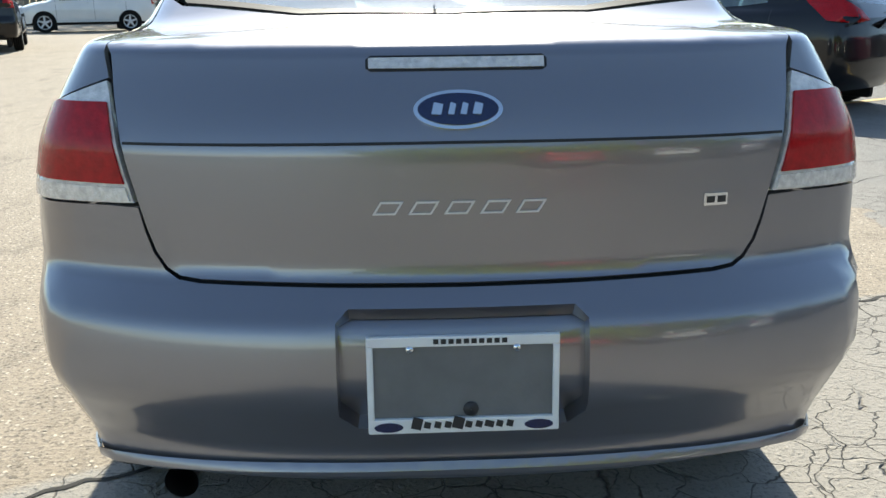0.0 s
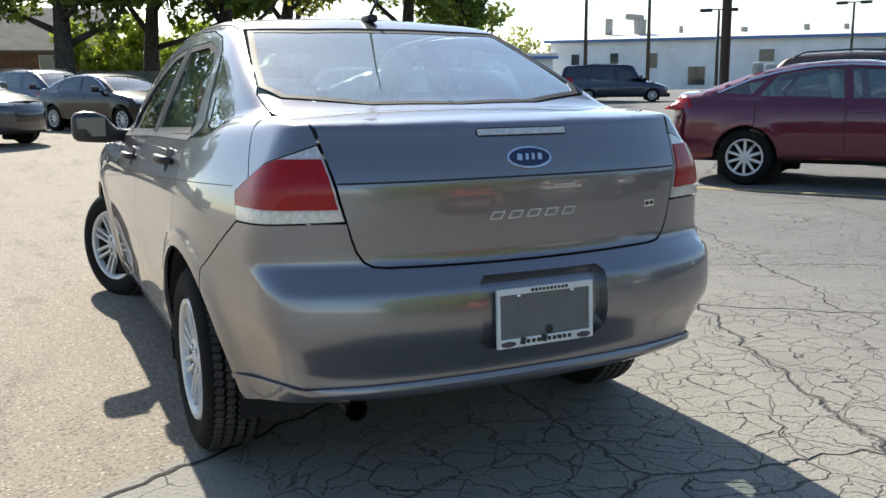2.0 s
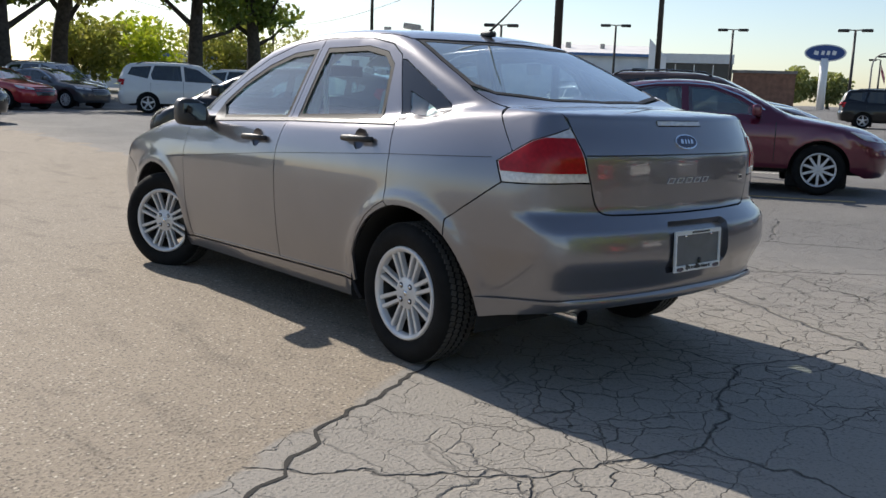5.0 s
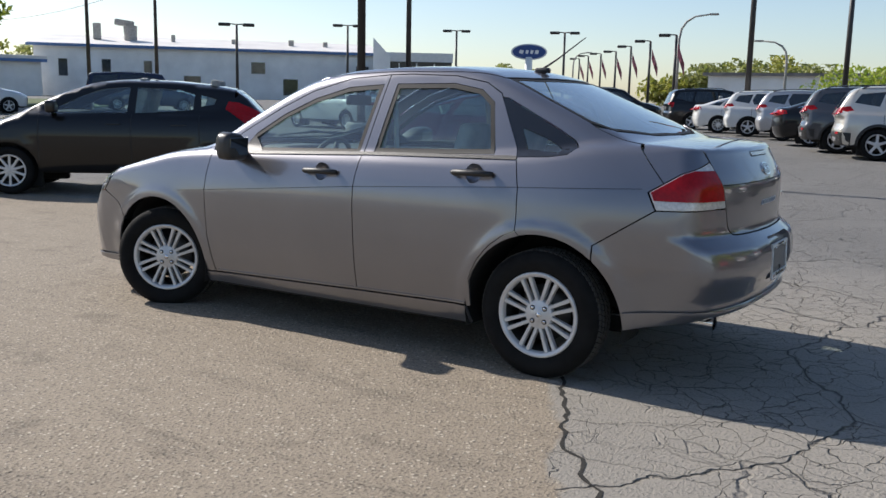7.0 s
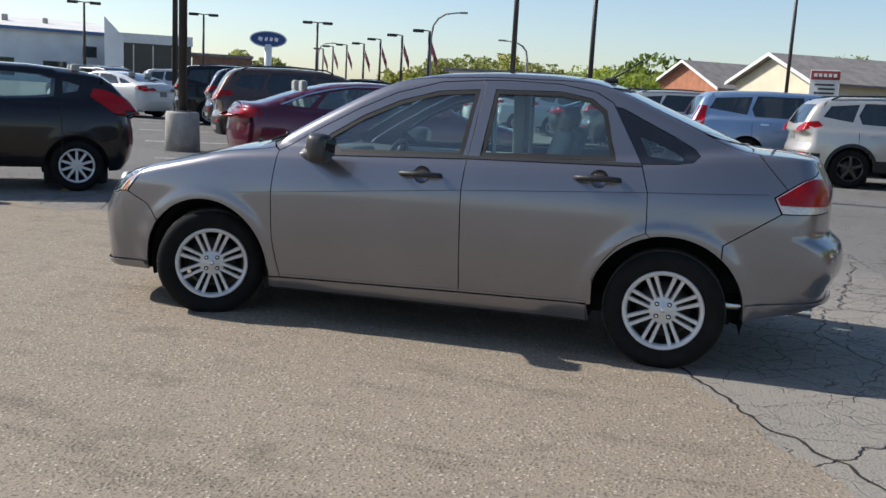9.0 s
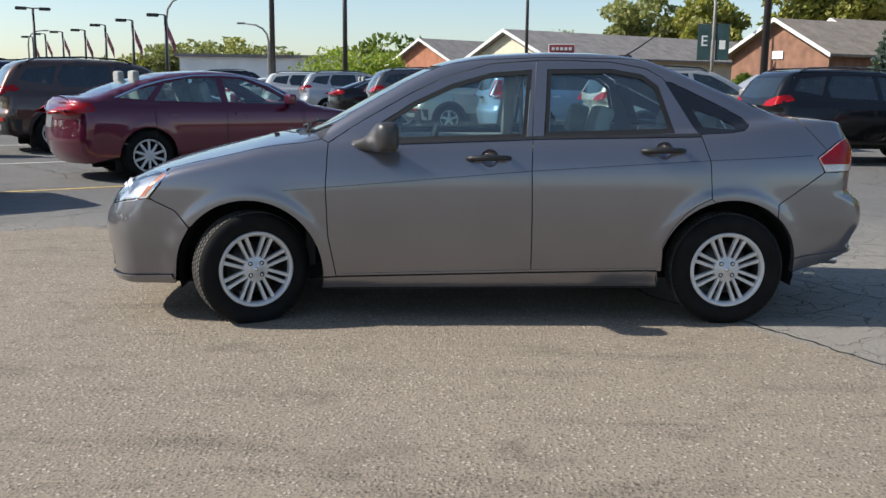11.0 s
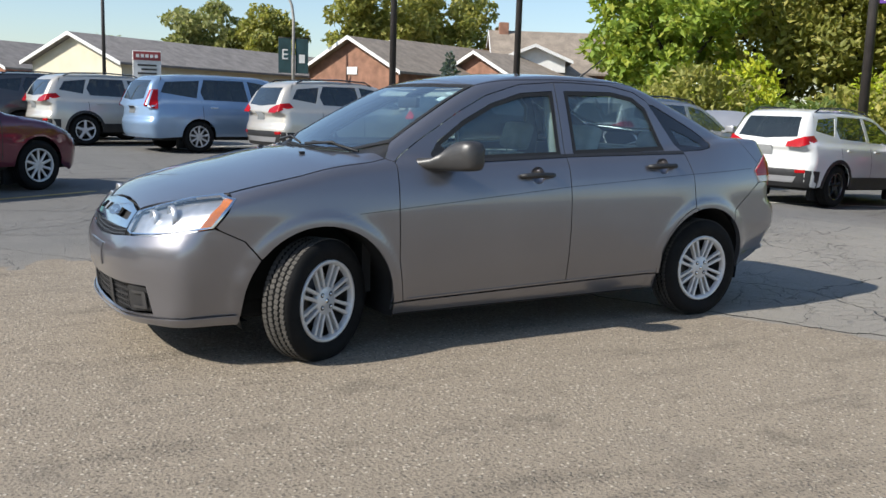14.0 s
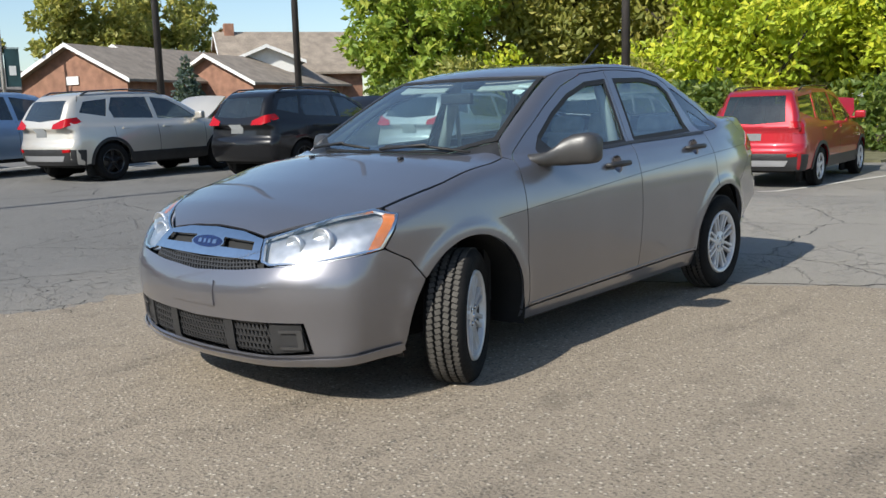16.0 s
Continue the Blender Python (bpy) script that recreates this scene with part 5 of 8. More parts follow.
        s.update(wb=wb, ends=(-0.95 + yb, 3.62 + d), cyl=(0.3, 2.1 + d), ra=0.40, rw=0.35, tyre=0.35, half=0.92 if not van else 0.97, belt=1.10 + H / 2, top=1.67 + H, bow=(0.28, 0.12),
                 hood=[(3.58 + d, 0.68), (3.50 + d, 0.86), (3.2 + d, 1.0), (2.7 + d, 1.08), (2.4 + d, 1.12), (1, 1.10 + H / 2), (-0.6, 1.12 + H), (-0.95 + yb, 1.08)],
                 roof=[(2.85 + d, 0.93), (2.5 + d, 1.12), (2.0 + d, 1.40), (1.62 + d, 1.58 + H), (1.2 + d, 1.65 + H), (0.5, 1.67 + H), (-0.2, 1.65 + H), (-0.5 + yb, 1.60 + H), (-0.66 + yb, 1.48 + H), (-0.86 + yb, 1.12), (-0.94 + yb, 0.96)], roof_blur=0.04,
                 nose=[(0.2, 3.42 + d), (0.35, 3.52 + d), (0.6, 3.58 + d), (0.75, 3.57 + d), (0.88, 3.46 + d), (1.05, 3.0 + d)], tail=[(0.25, -0.78 + yb), (0.4, -0.88 + yb), (0.6, -0.92 + yb), (0.72, -0.90 + yb), (0.75, -0.87 + yb), (1.0, -0.84 + yb), (1.12, -0.80 + yb), (1.3, -0.7 + yb)],
                 wins=[[(1.16 + d / 2, 1.12), (1.10 + d / 2, 1.54 + H), (1.5 + d, 1.49 + H / 2), (1.8 + d, 1.34), (2.12 + d, 1.15), (2.14 + d, 1.10)], [(1.06 + d / 2, 1.13), (1.00 + d / 2, 1.54 + H), (0.22, 1.54 + H), (0.10, 1.32), (0.16, 1.16)], [(0.0, 1.19), (0.12, 1.52 + H), (-0.38 + yb, 1.47 + H), (-0.52 + yb, 1.27 + H / 2)]],
                 edge=[(-0.62, 3.36 + d), (-0.76, 3.0 + d), (-0.78, 2.6 + d), (-0.74, 2.42 + d), (-0.62, 1.85 + d), (-0.58, 1.5 + d), (-0.57, 0.5), (-0.55, -0.42 + yb)],
                 screen=[(-0.69, 2.36 + d), (-0.3, 2.54 + d), (0.3, 2.54 + d), (0.69, 2.36 + d), (0.57, 1.68 + d), (-0.57, 1.68 + d)], back=("r", [(-0.56, 1.16), (-0.49, 1.50 + H), (0.49, 1.50 + H), (0.56, 1.16), (0, 1.12)]), seams=(2.28 + d, 1.10 + d / 2, 0.10), wheel_spokes=5 if not van else 9)
        if van:
            s["tail_lamp"] = [("s", -0.92, 0.95), ("s", -0.84, 1.36), ("r", -0.66, 1.36), ("r", -0.70, 0.95)]
        elif big:
            s["tail_lamp"] = [("s", -0.80, 0.95), ("s", -0.76, 1.16), ("r", -0.62, 1.17), ("r", -0.64, 0.96)]
        else:
            s["tail_lamp"] = [("s", -0.52, 1.10), ("s", -0.60, 1.19), ("r", -0.66, 1.16), ("r", -0.42, 1.07), ("r", -0.42, 0.99), ("r", -0.66, 0.99)]
        s["head_lamp"] = [("s", 3.05 + d, 0.98), ("s", 3.25 + d, 0.86), ("f", -0.60, 0.82), ("f", -0.40, 0.82), ("f", -0.45, 0.89), ("t", -0.66, 3.18 + d)]
    hw = s["half"]
    s["arches"] = (0.0, s["wb"])
    s["side"] = [(0.15, hw - 0.12), (0.25, hw - 0.06), (0.4, hw - 0.02), (0.6, hw), (0.8, hw), (0.95, hw - 0.03), (s["belt"], hw - 0.07), (s["belt"] + 0.15, hw - 0.14)]
    y0, y1 = s["ends"]
    s["plan"] = [(y0, -0.09), (y0 + 0.4, -0.04), (0.2, 0), (s["wb"] - 0.2, 0), (y1 - 0.6, -0.03), (y1, -0.14)]
    g = hw - 0.10
    s["glass_w"] = [(s["wb"], g - 0.09), (s["wb"] - 0.6, g - 0.02), (1.0, g), (0.2, g - 0.01), (-0.4, g - 0.05), (y0, g - 0.09)]
    if kind == "hatch" or s.get("back")[0] == "r":
        s["lean"] = 0.30
    return s


BODIES = {}


def vehicle(name, kind, paint, x, y, az, label, lower=None, spokes_mat=None, glass=None, group="parked vehicles", hood_up=False, wheels_dark=False):
    """A parked vehicle whose rear axle stands at (x, y), heading az degrees from +y towards +x."""
    if kind not in BODIES:
        BODIES[kind] = {"body": Body(spec(kind)), "mesh": {}}
    B, cache = BODIES[kind]["body"], BODIES[kind]["mesh"]
    s = B.s
    f = Vector((math.sin(radians(az)), math.cos(radians(az))))
    z0, z1 = gz(x, y), gz(x + f.x * s["wb"], y + f.y * s["wb"])
    car = thing(name, pose(x, y, z0, math.degrees(math.atan2(z1 - z0, s["wb"])), 0, -az), label, "van" if kind in ("van", "big_van") else "car", group)
    h = 0.075

    def cached(key, make):
        if key not in cache:
            cache[key] = make()
        return cache[key]

    def add(nm, key, make, mat, mirror=False, parent=car, lab=""):
        got = []
        for sgn in ((1, -1) if mirror else (1,)):
            k2 = (key, sgn, mat.name)
            if k2 in cache:
                ob = new(nm, cache[k2])
                ob.parent = parent
                if lab:
                    tagged(ob, lab)
            else:
                v, fa, n = cached(key, make)
                fl = np.array([sgn, 1, 1])
                ob = link_mesh(nm, v * fl, fa if sgn > 0 else fa[:, ::-1], mat, parent, lab, True, n * fl)
                cache[k2] = ob.data
            got.append(ob)
        return got

    ra, rw, wb = s["ra"], s["rw"], s["wb"]
    edge = [("t", *p) for p in s["edge"]]
    y0, y1 = s["ends"]
    zb = 0.24 if kind in ("sedan", "hatch") else 0.32
    tall = s["back"][0] == "r"
    rc = [("s", y0 + 0.36, zb), ("s", y0 + 0.34, 0.6), ("s", y0 + 0.34, 0.9)] + ([("s", y0 + 0.36, s["belt"]), ("s", y0 + 0.44, s["top"] - 0.22)] if tall else [])
    fc = [("s", y1 - 0.42, zb), ("s", y1 - 0.40, 0.5), ("s", y1 - 0.40, 0.72)]
    ar = [("s", *p) for p in arc(0, rw, ra, 0, 180, 12) if p[1] >= zb]
    af = [("s", *p) for p in arc(wb, rw, ra, 0, 180, 12) if p[1] >= zb]
    wins = [B.outline("s", [("s", *p) for p in w]) for w in s["wins"]]

    def shell():
        pieces = [B.patch("s", edge + rc[::-1] + ar[::-1] + af[::-1] + fc, wins, gap=0, rim=0.02, h=h)]
        pieces.append((pieces[0][0] * np.array([-1, 1, 1]), pieces[0][1][:, ::-1], pieces[0][2] * np.array([-1, 1, 1])))
        scr = B.outline("t", [("t", *p) for p in s["screen"]])
        holes = [scr] + ([] if tall else [B.outline("t", [("t", *p) for p in s["back"][1]])])
        pieces.append(B.patch("t", edge + mirrored(edge), holes, gap=0, rim=0.02, h=h))
        mid_t = [("t", 0, s["edge"][-1][1] - 0.04)]
        rear = rc + edge[-1:]
        holes = [B.outline("cr", [("r", *p) for p in s["back"][1]])] if tall else []
        pieces.append(B.patch("cr", rear + mid_t + mirrored(rear), holes, gap=0, rim=0.02, h=h))
        front = fc + edge[:1]
        pieces.append(B.patch("cf", front + [("t", 0, s["edge"][0][1] + 0.10)] + mirrored(front), [], gap=0, rim=0.02, h=h))
        vs, fs, ns, c = [], [], [], 0
        for v, fa, n in pieces:
            vs.append(v), fs.append(fa + c), ns.append(n)
            c += len(v)
        return np.concatenate(vs), np.concatenate(fs), np.concatenate(ns)

    add("body", "shell", shell, paint)
    glass = glass or GLASS_DARK
    for i, w in enumerate(s["wins"]):
        add("side_window", f"win{i}", lambda w=w: B.patch("s", [("s", *p) for p in w], off=-0.006, gap=0, rim=0, h=0.12), glass, True)
    add("windscreen", "screen", lambda: B.patch("t", [("t", *p) for p in s["screen"]], off=-0.004, gap=0, rim=0, h=0.12), GLASS)
    add("rear_window", "back", lambda: B.patch(s["back"][0], [(s["back"][0], *p) for p in s["back"][1]], off=-0.004, gap=0, rim=0, h=0.12), glass)
    tl = add("tail_lamp", "tl", lambda: B.patch("cr", s["tail_lamp"], off=0.006, gap=0, rim=0.01, h=0.05), RED_LENS, True)
    add("headlamp", "hl", lambda: B.patch("cf", s["head_lamp"], off=0.004, gap=0, rim=0.01, h=0.05), CLEAR_LENS, True)
    for i, yy in enumerate(s["seams"]):
        zt = s["belt"] - 0.02
        add("door_seam", f"seam{i}", lambda yy=yy: B.patch("s", [("s", yy - 0.005, 0.42), ("s", yy + 0.005, 0.42), ("s", yy + 0.005, zt), ("s", yy - 0.005, zt)], off=0.001, gap=0, rim=0, h=0.1), SEAL, True)
    for i, yy in enumerate((s["seams"][1] + 0.22, s["seams"][2] + 0.26)):
        hz = s["belt"] - 0.14
        add("door_handle", f"hd{i}", lambda yy=yy: B.patch("s", [("s", yy - 0.09, hz - 0.013), ("s", yy + 0.09, hz - 0.013), ("s", yy + 0.09, hz + 0.013), ("s", yy - 0.09, hz + 0.013)], off=0.025, gap=0, rim=0.028, h=0.08), paint if kind != "van" else CHROME, True)
    low = lower or paint
    if lower:
        add("sill_cladding", "sill", lambda: B.patch("s", [("s", ra + 0.02, zb - 0.01), ("s", ra + 0.02, zb + 0.19), ("s", wb - ra - 0.02, zb + 0.19), ("s", wb - ra - 0.02, zb - 0.01)], off=0.008, gap=0, rim=0.01, h=0.1), lower, True)
        for k, yc in (("a", 0.0), ("b", wb)):
            ring = [("s", *p) for p in arc(yc, rw, ra, -4, 184, 14)] + [("s", *p) for p in arc(yc, rw, ra + 0.06, 184, -4, 14)]
            add("arch_cladding", "arch" + k, lambda ring=ring: B.patch("s", ring, off=0.010, gap=0, rim=0.012, h=0.06), lower, True)
        add("bumper_cladding", "rbc", lambda: B.patch("cr", [("s", y0 + 0.40, zb), ("s", y0 + 0.40, 0.60), ("r", -0.6, 0.62), ("r", 0.6, 0.62), ("S", y0 + 0.40, 0.60), ("S", y0 + 0.40, zb)], off=0.006, gap=0, rim=0.01, h=0.08), lower)
        add("skid_plate", "skid", lambda: B.patch("cr", [("r", -0.62, 0.50), ("r", 0.62, 0.50), ("r", 0.56, 0.40), ("r", -0.56, 0.40)], off=0.012, gap=0, rim=0.01, h=0.08), PAINT_SILVER)
        for sg in (-1, 1):
            add("reflector", f"refl{sg}", lambda sg=sg: B.patch("cr", [("r", sg * 0.60, 0.56), ("r", sg * 0.76, 0.57), ("r", sg * 0.76, 0.62), ("r", sg * 0.60, 0.61)], off=0.012, gap=0, rim=0.01, h=0.05), RED_LENS)
    pz = 0.92 if tall else 0.78
    add("plate", "plate", lambda: B.patch("r", [("r", -0.155, pz - 0.08), ("r", 0.155, pz - 0.08), ("r", 0.155, pz + 0.08), ("r", -0.155, pz + 0.08)], off=0.006, gap=0, rim=0.008, h=0.1), PLATE_GREY)
    add("grille", "grille", lambda: B.patch("f", [("f", -0.40, 0.50), ("f", 0.40, 0.50), ("f", 0.46, 0.72), ("f", -0.46, 0.72)], off=0.003, gap=0, rim=0.008, h=0.08), PLASTIC_GLOSS)
    if kind == "sedan":
        add("chrome_strip", "chr", lambda: B.patch("s", [("s", *p) for p in ((-0.36, 1.095), (0.0, 1.245), (0.3, 1.325), (0.7, 1.392), (1.1, 1.405), (1.45, 1.385), (1.8, 1.26), (2.12, 1.08), (2.14, 1.09), (1.82, 1.275), (1.46, 1.402), (1.1, 1.422), (0.7, 1.409), (0.28, 1.342), (-0.02, 1.262), (-0.40, 1.10))], off=0.004, gap=0, rim=0.005, h=0.08), CHROME, True)
    if tall and kind != "hatch" and kind != "van":
        for sg in (-1, 1):
            key = ("rail", sg)
            if key not in cache:
                pts = [B.to3("t", [(sg * 0.58, yy)])[0] + np.array([0, 0, 0.045 if 0 < i < 4 else 0.0]) for i, yy in enumerate((1.45, 1.3, 0.6, -0.2, -0.38))]
                cache[key] = tube("roof_rail", pts, 0.016, PLASTIC_GLOSS, car, 6).data
            else:
                new("roof_rail", cache[key]).parent = car
    if hood_up:
        v, fa, n = cached("hoodup", lambda: B.patch("t", [("t", *p) for p in ((-0.62, y1 - 0.38), (-0.72, y1 - 0.8), (-0.70, y1 - 1.14), (0, y1 - 1.05), (0.70, y1 - 1.14), (0.72, y1 - 0.8), (0.62, y1 - 0.38))], off=0.01, gap=0, rim=0.03, h=0.1))
        piv = np.array([0, y1 - 1.1, B.to3("t", [(0, y1 - 1.1)])[0][2]])
        R3 = np.array(Matrix.Rotation(radians(48), 3, "X"))
        link_mesh("raised_hood", (v - piv) @ R3.T + piv, fa, paint, car, "engine hood propped open", True, n @ R3.T)
        box("engine_bay", (0, y1 - 0.7, 0.80), (1.3, 0.7, 0.3), UNDER, car, 0.03)
    # mirrors
    for sg in (-1, 1):
        key = ("mir", sg, paint.name)
        my = s["wins"][0][-1][0] - 0.08
        if key not in cache:
            bm = bm_box(bmesh.new(), (sg * (s["half"] + 0.09), my, s["belt"] + 0.06), (0.20, 0.12, 0.15), 0.04, None, 3)
            bm_box(bm, (sg * (s["half"] - 0.04), my + 0.03, s["belt"] + 0.0), (0.14, 0.07, 0.05), 0.015, None, 2)
            cache[key] = part("door_mirror", bm, paint if kind != "van" else PLASTIC, car, smooth=True).data
        else:
            new("door_mirror", cache[key]).parent = car
    # cabin and underside
    if "cabin" not in cache:
        bm = bmesh.new()
        for xx in (-0.36, 0.36):
            for yy in ((1.25, 0.35) if kind != "van" else (1.6, 0.7, -0.2)):
                bm_box(bm, (xx, yy, s["belt"] - 0.30), (0.5, 0.5, 0.2), 0.05)
                bm_box(bm, (xx, yy - 0.28, s["belt"] + 0.0), (0.46, 0.14, 0.62), 0.05, Matrix.Rotation(0.3, 4, "X"))
                bm_box(bm, (xx, yy - 0.36, s["belt"] + 0.36), (0.26, 0.10, 0.16), 0.04)
        cache["cabin"] = part("seats", bm, FABRIC, car).data
        bm = bmesh.new()
        bm_box(bm, (0, wb / 2, 0.36), (1.3, y1 - y0 - 0.7, 0.2), 0.03)
        bm_box(bm, (0, wb / 2, 0.40), (2 * s["half"] - 0.25, wb - 2 * ra - 0.05, 0.22), 0.03)
        bm_box(bm, (0, wb / 2 + 0.2, s["belt"] - 0.28), (2 * s["half"] - 0.32, wb - 0.2, 0.06), 0.01)
        bm_box(bm, (0, s["edge"][3][1] - 0.25, s["belt"] - 0.1), (1.35, 0.4, 0.2), 0.05)
        cache["under"] = part("underbody", bm, UNDER, car).data
        cache["well"] = None
    else:
        for nm in ("seats", "underbody"):
            new(nm, cache[{"seats": "cabin", "underbody": "under"}[nm]]).parent = car
    for yc in (0, wb):
        for sg in (-1, 1):
            if cache["well"] is None:
                o = box("wheel_well", (0, 0, 0), (0.10, 2 * ra, 2 * ra - 0.1), UNDER, car, 0.05)
                cache["well"] = o.data
            else:
                o = new("wheel_well", cache["well"])
                o.parent = car
            o.matrix_basis = pose(sg * 0.62, yc, rw + 0.08)
    key = ("wheel", wheels_dark)
    for sg in (-1, 1):
        for yc in (0, wb):
            m = pose(sg * (s["half"] - 0.12), yc, s["tyre"], 0, 0, 0 if sg < 0 else 180)
            if key not in cache:
                cache[key] = wheel(car, m, s["tyre"], s["tyre"] * 0.68, 0.21, s["wheel_spokes"], PLASTIC_GLOSS if wheels_dark else ALLOY, False)
            else:
                w = copy_thing(cache[key], m)
                w.parent = car
    return car


def from_wheel(kind, wx, wy, az, right=True):
    """The rear axle's middle, from where the right or left rear wheel stands."""
    half = {"sedan": 0.80, "hatch": 0.73, "van": 0.85}.get(kind, 0.80)
    r = (math.cos(radians(az)), -math.sin(radians(az)))
    k = -half if right else half
    return wx + k * r[0], wy + k * r[1]


x, y = from_wheel("hatch", 3.78, 6.96, -40, False)
vehicle("hatchback", "hatch", PAINT_BLACK, x, y, -40, "glossy black five-door hatchback with silver alloy wheels", glass=GLASS)
x, y = from_wheel("sedan", 6.72, 5.28, 147)
vehicle("sedan", "sedan", PAINT_BURGUNDY, x, y, 147, "burgundy sedan with chrome window strip", glass=GLASS)
for nm, kind, paint, wx, wy, az, lab, low, hood in (
    ("suv", "suv", PAINT_BROWN, 10.83, 8.06, 148, "brown compact sport utility vehicle in a parking row", PLASTIC, False),
    ("suv", "suv", PAINT_NAVY, 15.69, 11.0, 148, "dark navy sport utility vehicle in a parking row", PLASTIC, False),
    ("suv", "big_suv", PAINT_BLACK, 18.83, 13.68, 148, "black sport utility vehicle in a parking row", None, False),
    ("suv", "suv", PAINT_DARKGREY, 19.9, 1.9, 168, "dark grey sport utility vehicle in a parking row", PLASTIC, False),
    ("suv", "suv", PAINT_CHAMPAGNE, 17.75, 0.75, 168, "pale gold sport utility vehicle in a parking row", PLASTIC, False),
    ("minivan", "van", PAINT_PALEBLUE, 15.33, -1.24, 170, "pale blue silver minivan in a parking row", None, False),
    ("suv", "suv", PAINT_CHAMPAGNE, 12.61, -2.95, 172, "champagne silver sport utility vehicle with hood raised", PLASTIC, True),
    ("suv", "suv", PAINT_BLACK, 10.06, -5.45, 172, "black sport utility vehicle beside a champagne one", None, True),
    ("suv", "suv", PAINT_SILVER, 7.6, -7.5, 172, "silver sport utility vehicle with hood raised", None, True),
    ("suv", "suv", PAINT_WHITE, 5.1, -9.3, 172, "white sport utility vehicle with black lower trim", PLASTIC, False),
    ("suv", "big_suv", PAINT_RED, 2.36, -10.85, 176, "red sport utility vehicle with hood raised", PLASTIC, True),
    ("sedan", "sedan", PAINT_BLACK, 23.0, 3.1, 168, "black sedan in a parking row", None, False),
    ("suv", "suv", PAINT_SILVER, 26.78, 4.64, 168, "silver grey sport utility vehicle in a parking row", None, False),
    ("suv", "suv", PAINT_WHITE, 29.31, 6.39, 168, "white sport utility vehicle in a parking row", None, False),
    ("sedan", "sedan", PAINT_WHITE, 31.75, 8.13, 168, "white sedan in a parking row", None, False),
    ("suv", "big_suv", PAINT_BLACK, 34.83, 10.15, 152, "black sport utility vehicle at the far end of a row", None, False),
    ("suv", "big_suv", PAINT_BLACK, 37.63, 16.21, 152, "black sport utility vehicle at the far end of a row", None, False),
    ("sedan", "sedan", PAINT_BLACK, -0.1, 23.0, 150, "black sedan parked near the fence", None, False),
    ("suv", "suv", PAINT_NAVY, -1.4, 27.5, 150, "navy sport utility vehicle parked near the fence", None, False),
    ("sedan", "sedan", PAINT_RED, 4.0, 32.5, 150, "red sedan parked near the fence", None, False),
    ("sedan", "sedan", PAINT_DARKGREY, 6.6, 34.5, 150, "blue grey sedan parked near the fence", None, False),
    ("suv", "big_suv", PAINT_SILVER, 8.2, 39.0, 150, "silver sport utility vehicle parked near the fence", None, False),
    ("suv", "big_suv", PAINT_DARKGREY, -4.2, 18.9, 130, "dark grey sport utility vehicle facing across the lot", None, False),
    ("suv", "big_suv", PAINT_BLACK, -10.5, 19.0, -20, "black sport utility vehicle parked beyond the sedan", None, False),
    ("pickup_truck", "big_suv", PAINT_WHITE, -10.0, 32.0, -110, "white pickup truck parked on the grass edge", None, False),
    ("sedan", "sedan", PAINT_WHITE, 20.6, 17.9, 12, "white sedan with dark alloy wheels", None, False),
    ("suv", "suv", PAINT_BLACK, 25.6, 22.6, 20, "black sport utility vehicle behind a white sedan", None, False),
    ("suv", "big_suv", PAINT_WHITE, 37.5, 27.0, 140, "white sport utility vehicle far across the lot", None, False),
    ("suv", "big_suv", PAINT_WHITE, 9.4, 27.8, 117, "white sport utility vehicle facing the lot", None, False),
    ("suv", "big_suv", PAINT_WHITE, 17.4, 38.0, 117, "white sport utility vehicle behind another", None, False),
    ("van", "big_van", PAINT_NAVY, 28.2, 39.7, 125, "dark full-size passenger van on the grass strip", None, False),
):
    right = az not in (-20, -110, 12, 20)
    x, y = from_wheel(kind, wx, wy, az, right)
    vehicle(nm, kind, paint, x, y, az, lab, lower=low, hood_up=hood, wheels_dark="champagne" in lab or ("white" in lab and "lower" in lab) or "beside" in lab)


# ---------------------------------------------------------------- ground
def node(nt, kind, **kw):
    n = nt.nodes.new(kind)
    for k, v in kw.items():
        n.inputs[k].default_value = v
    return n


def math_node(nt, op, a, b=None, c=None):
    n = nt.nodes.new("ShaderNodeMath")
    n.operation = op
    for i, q in enumerate((a, b, c)):
        if q is None:
            continue
        if isinstance(q, (int, float)):
            n.inputs[i].default_value = q
        else:
            nt.links.new(q, n.inputs[i])
    return n.outputs[0]


def mix_rgb(nt, fac, a, b, mode="MIX"):
    n = nt.nodes.new("ShaderNodeMix")
    n.data_type, n.blend_type = "RGBA", mode
    for key, q in (("Factor", fac), ("A", a), ("B", b)):
        if isinstance(q, (int, float)):
            n.inputs[key].default_value = q
        elif isinstance(q, tuple):
            n.inputs[key].default_value = (*q, 1)
        else:
            nt.links.new(q, n.inputs[key])
    return n.outputs["Result"]


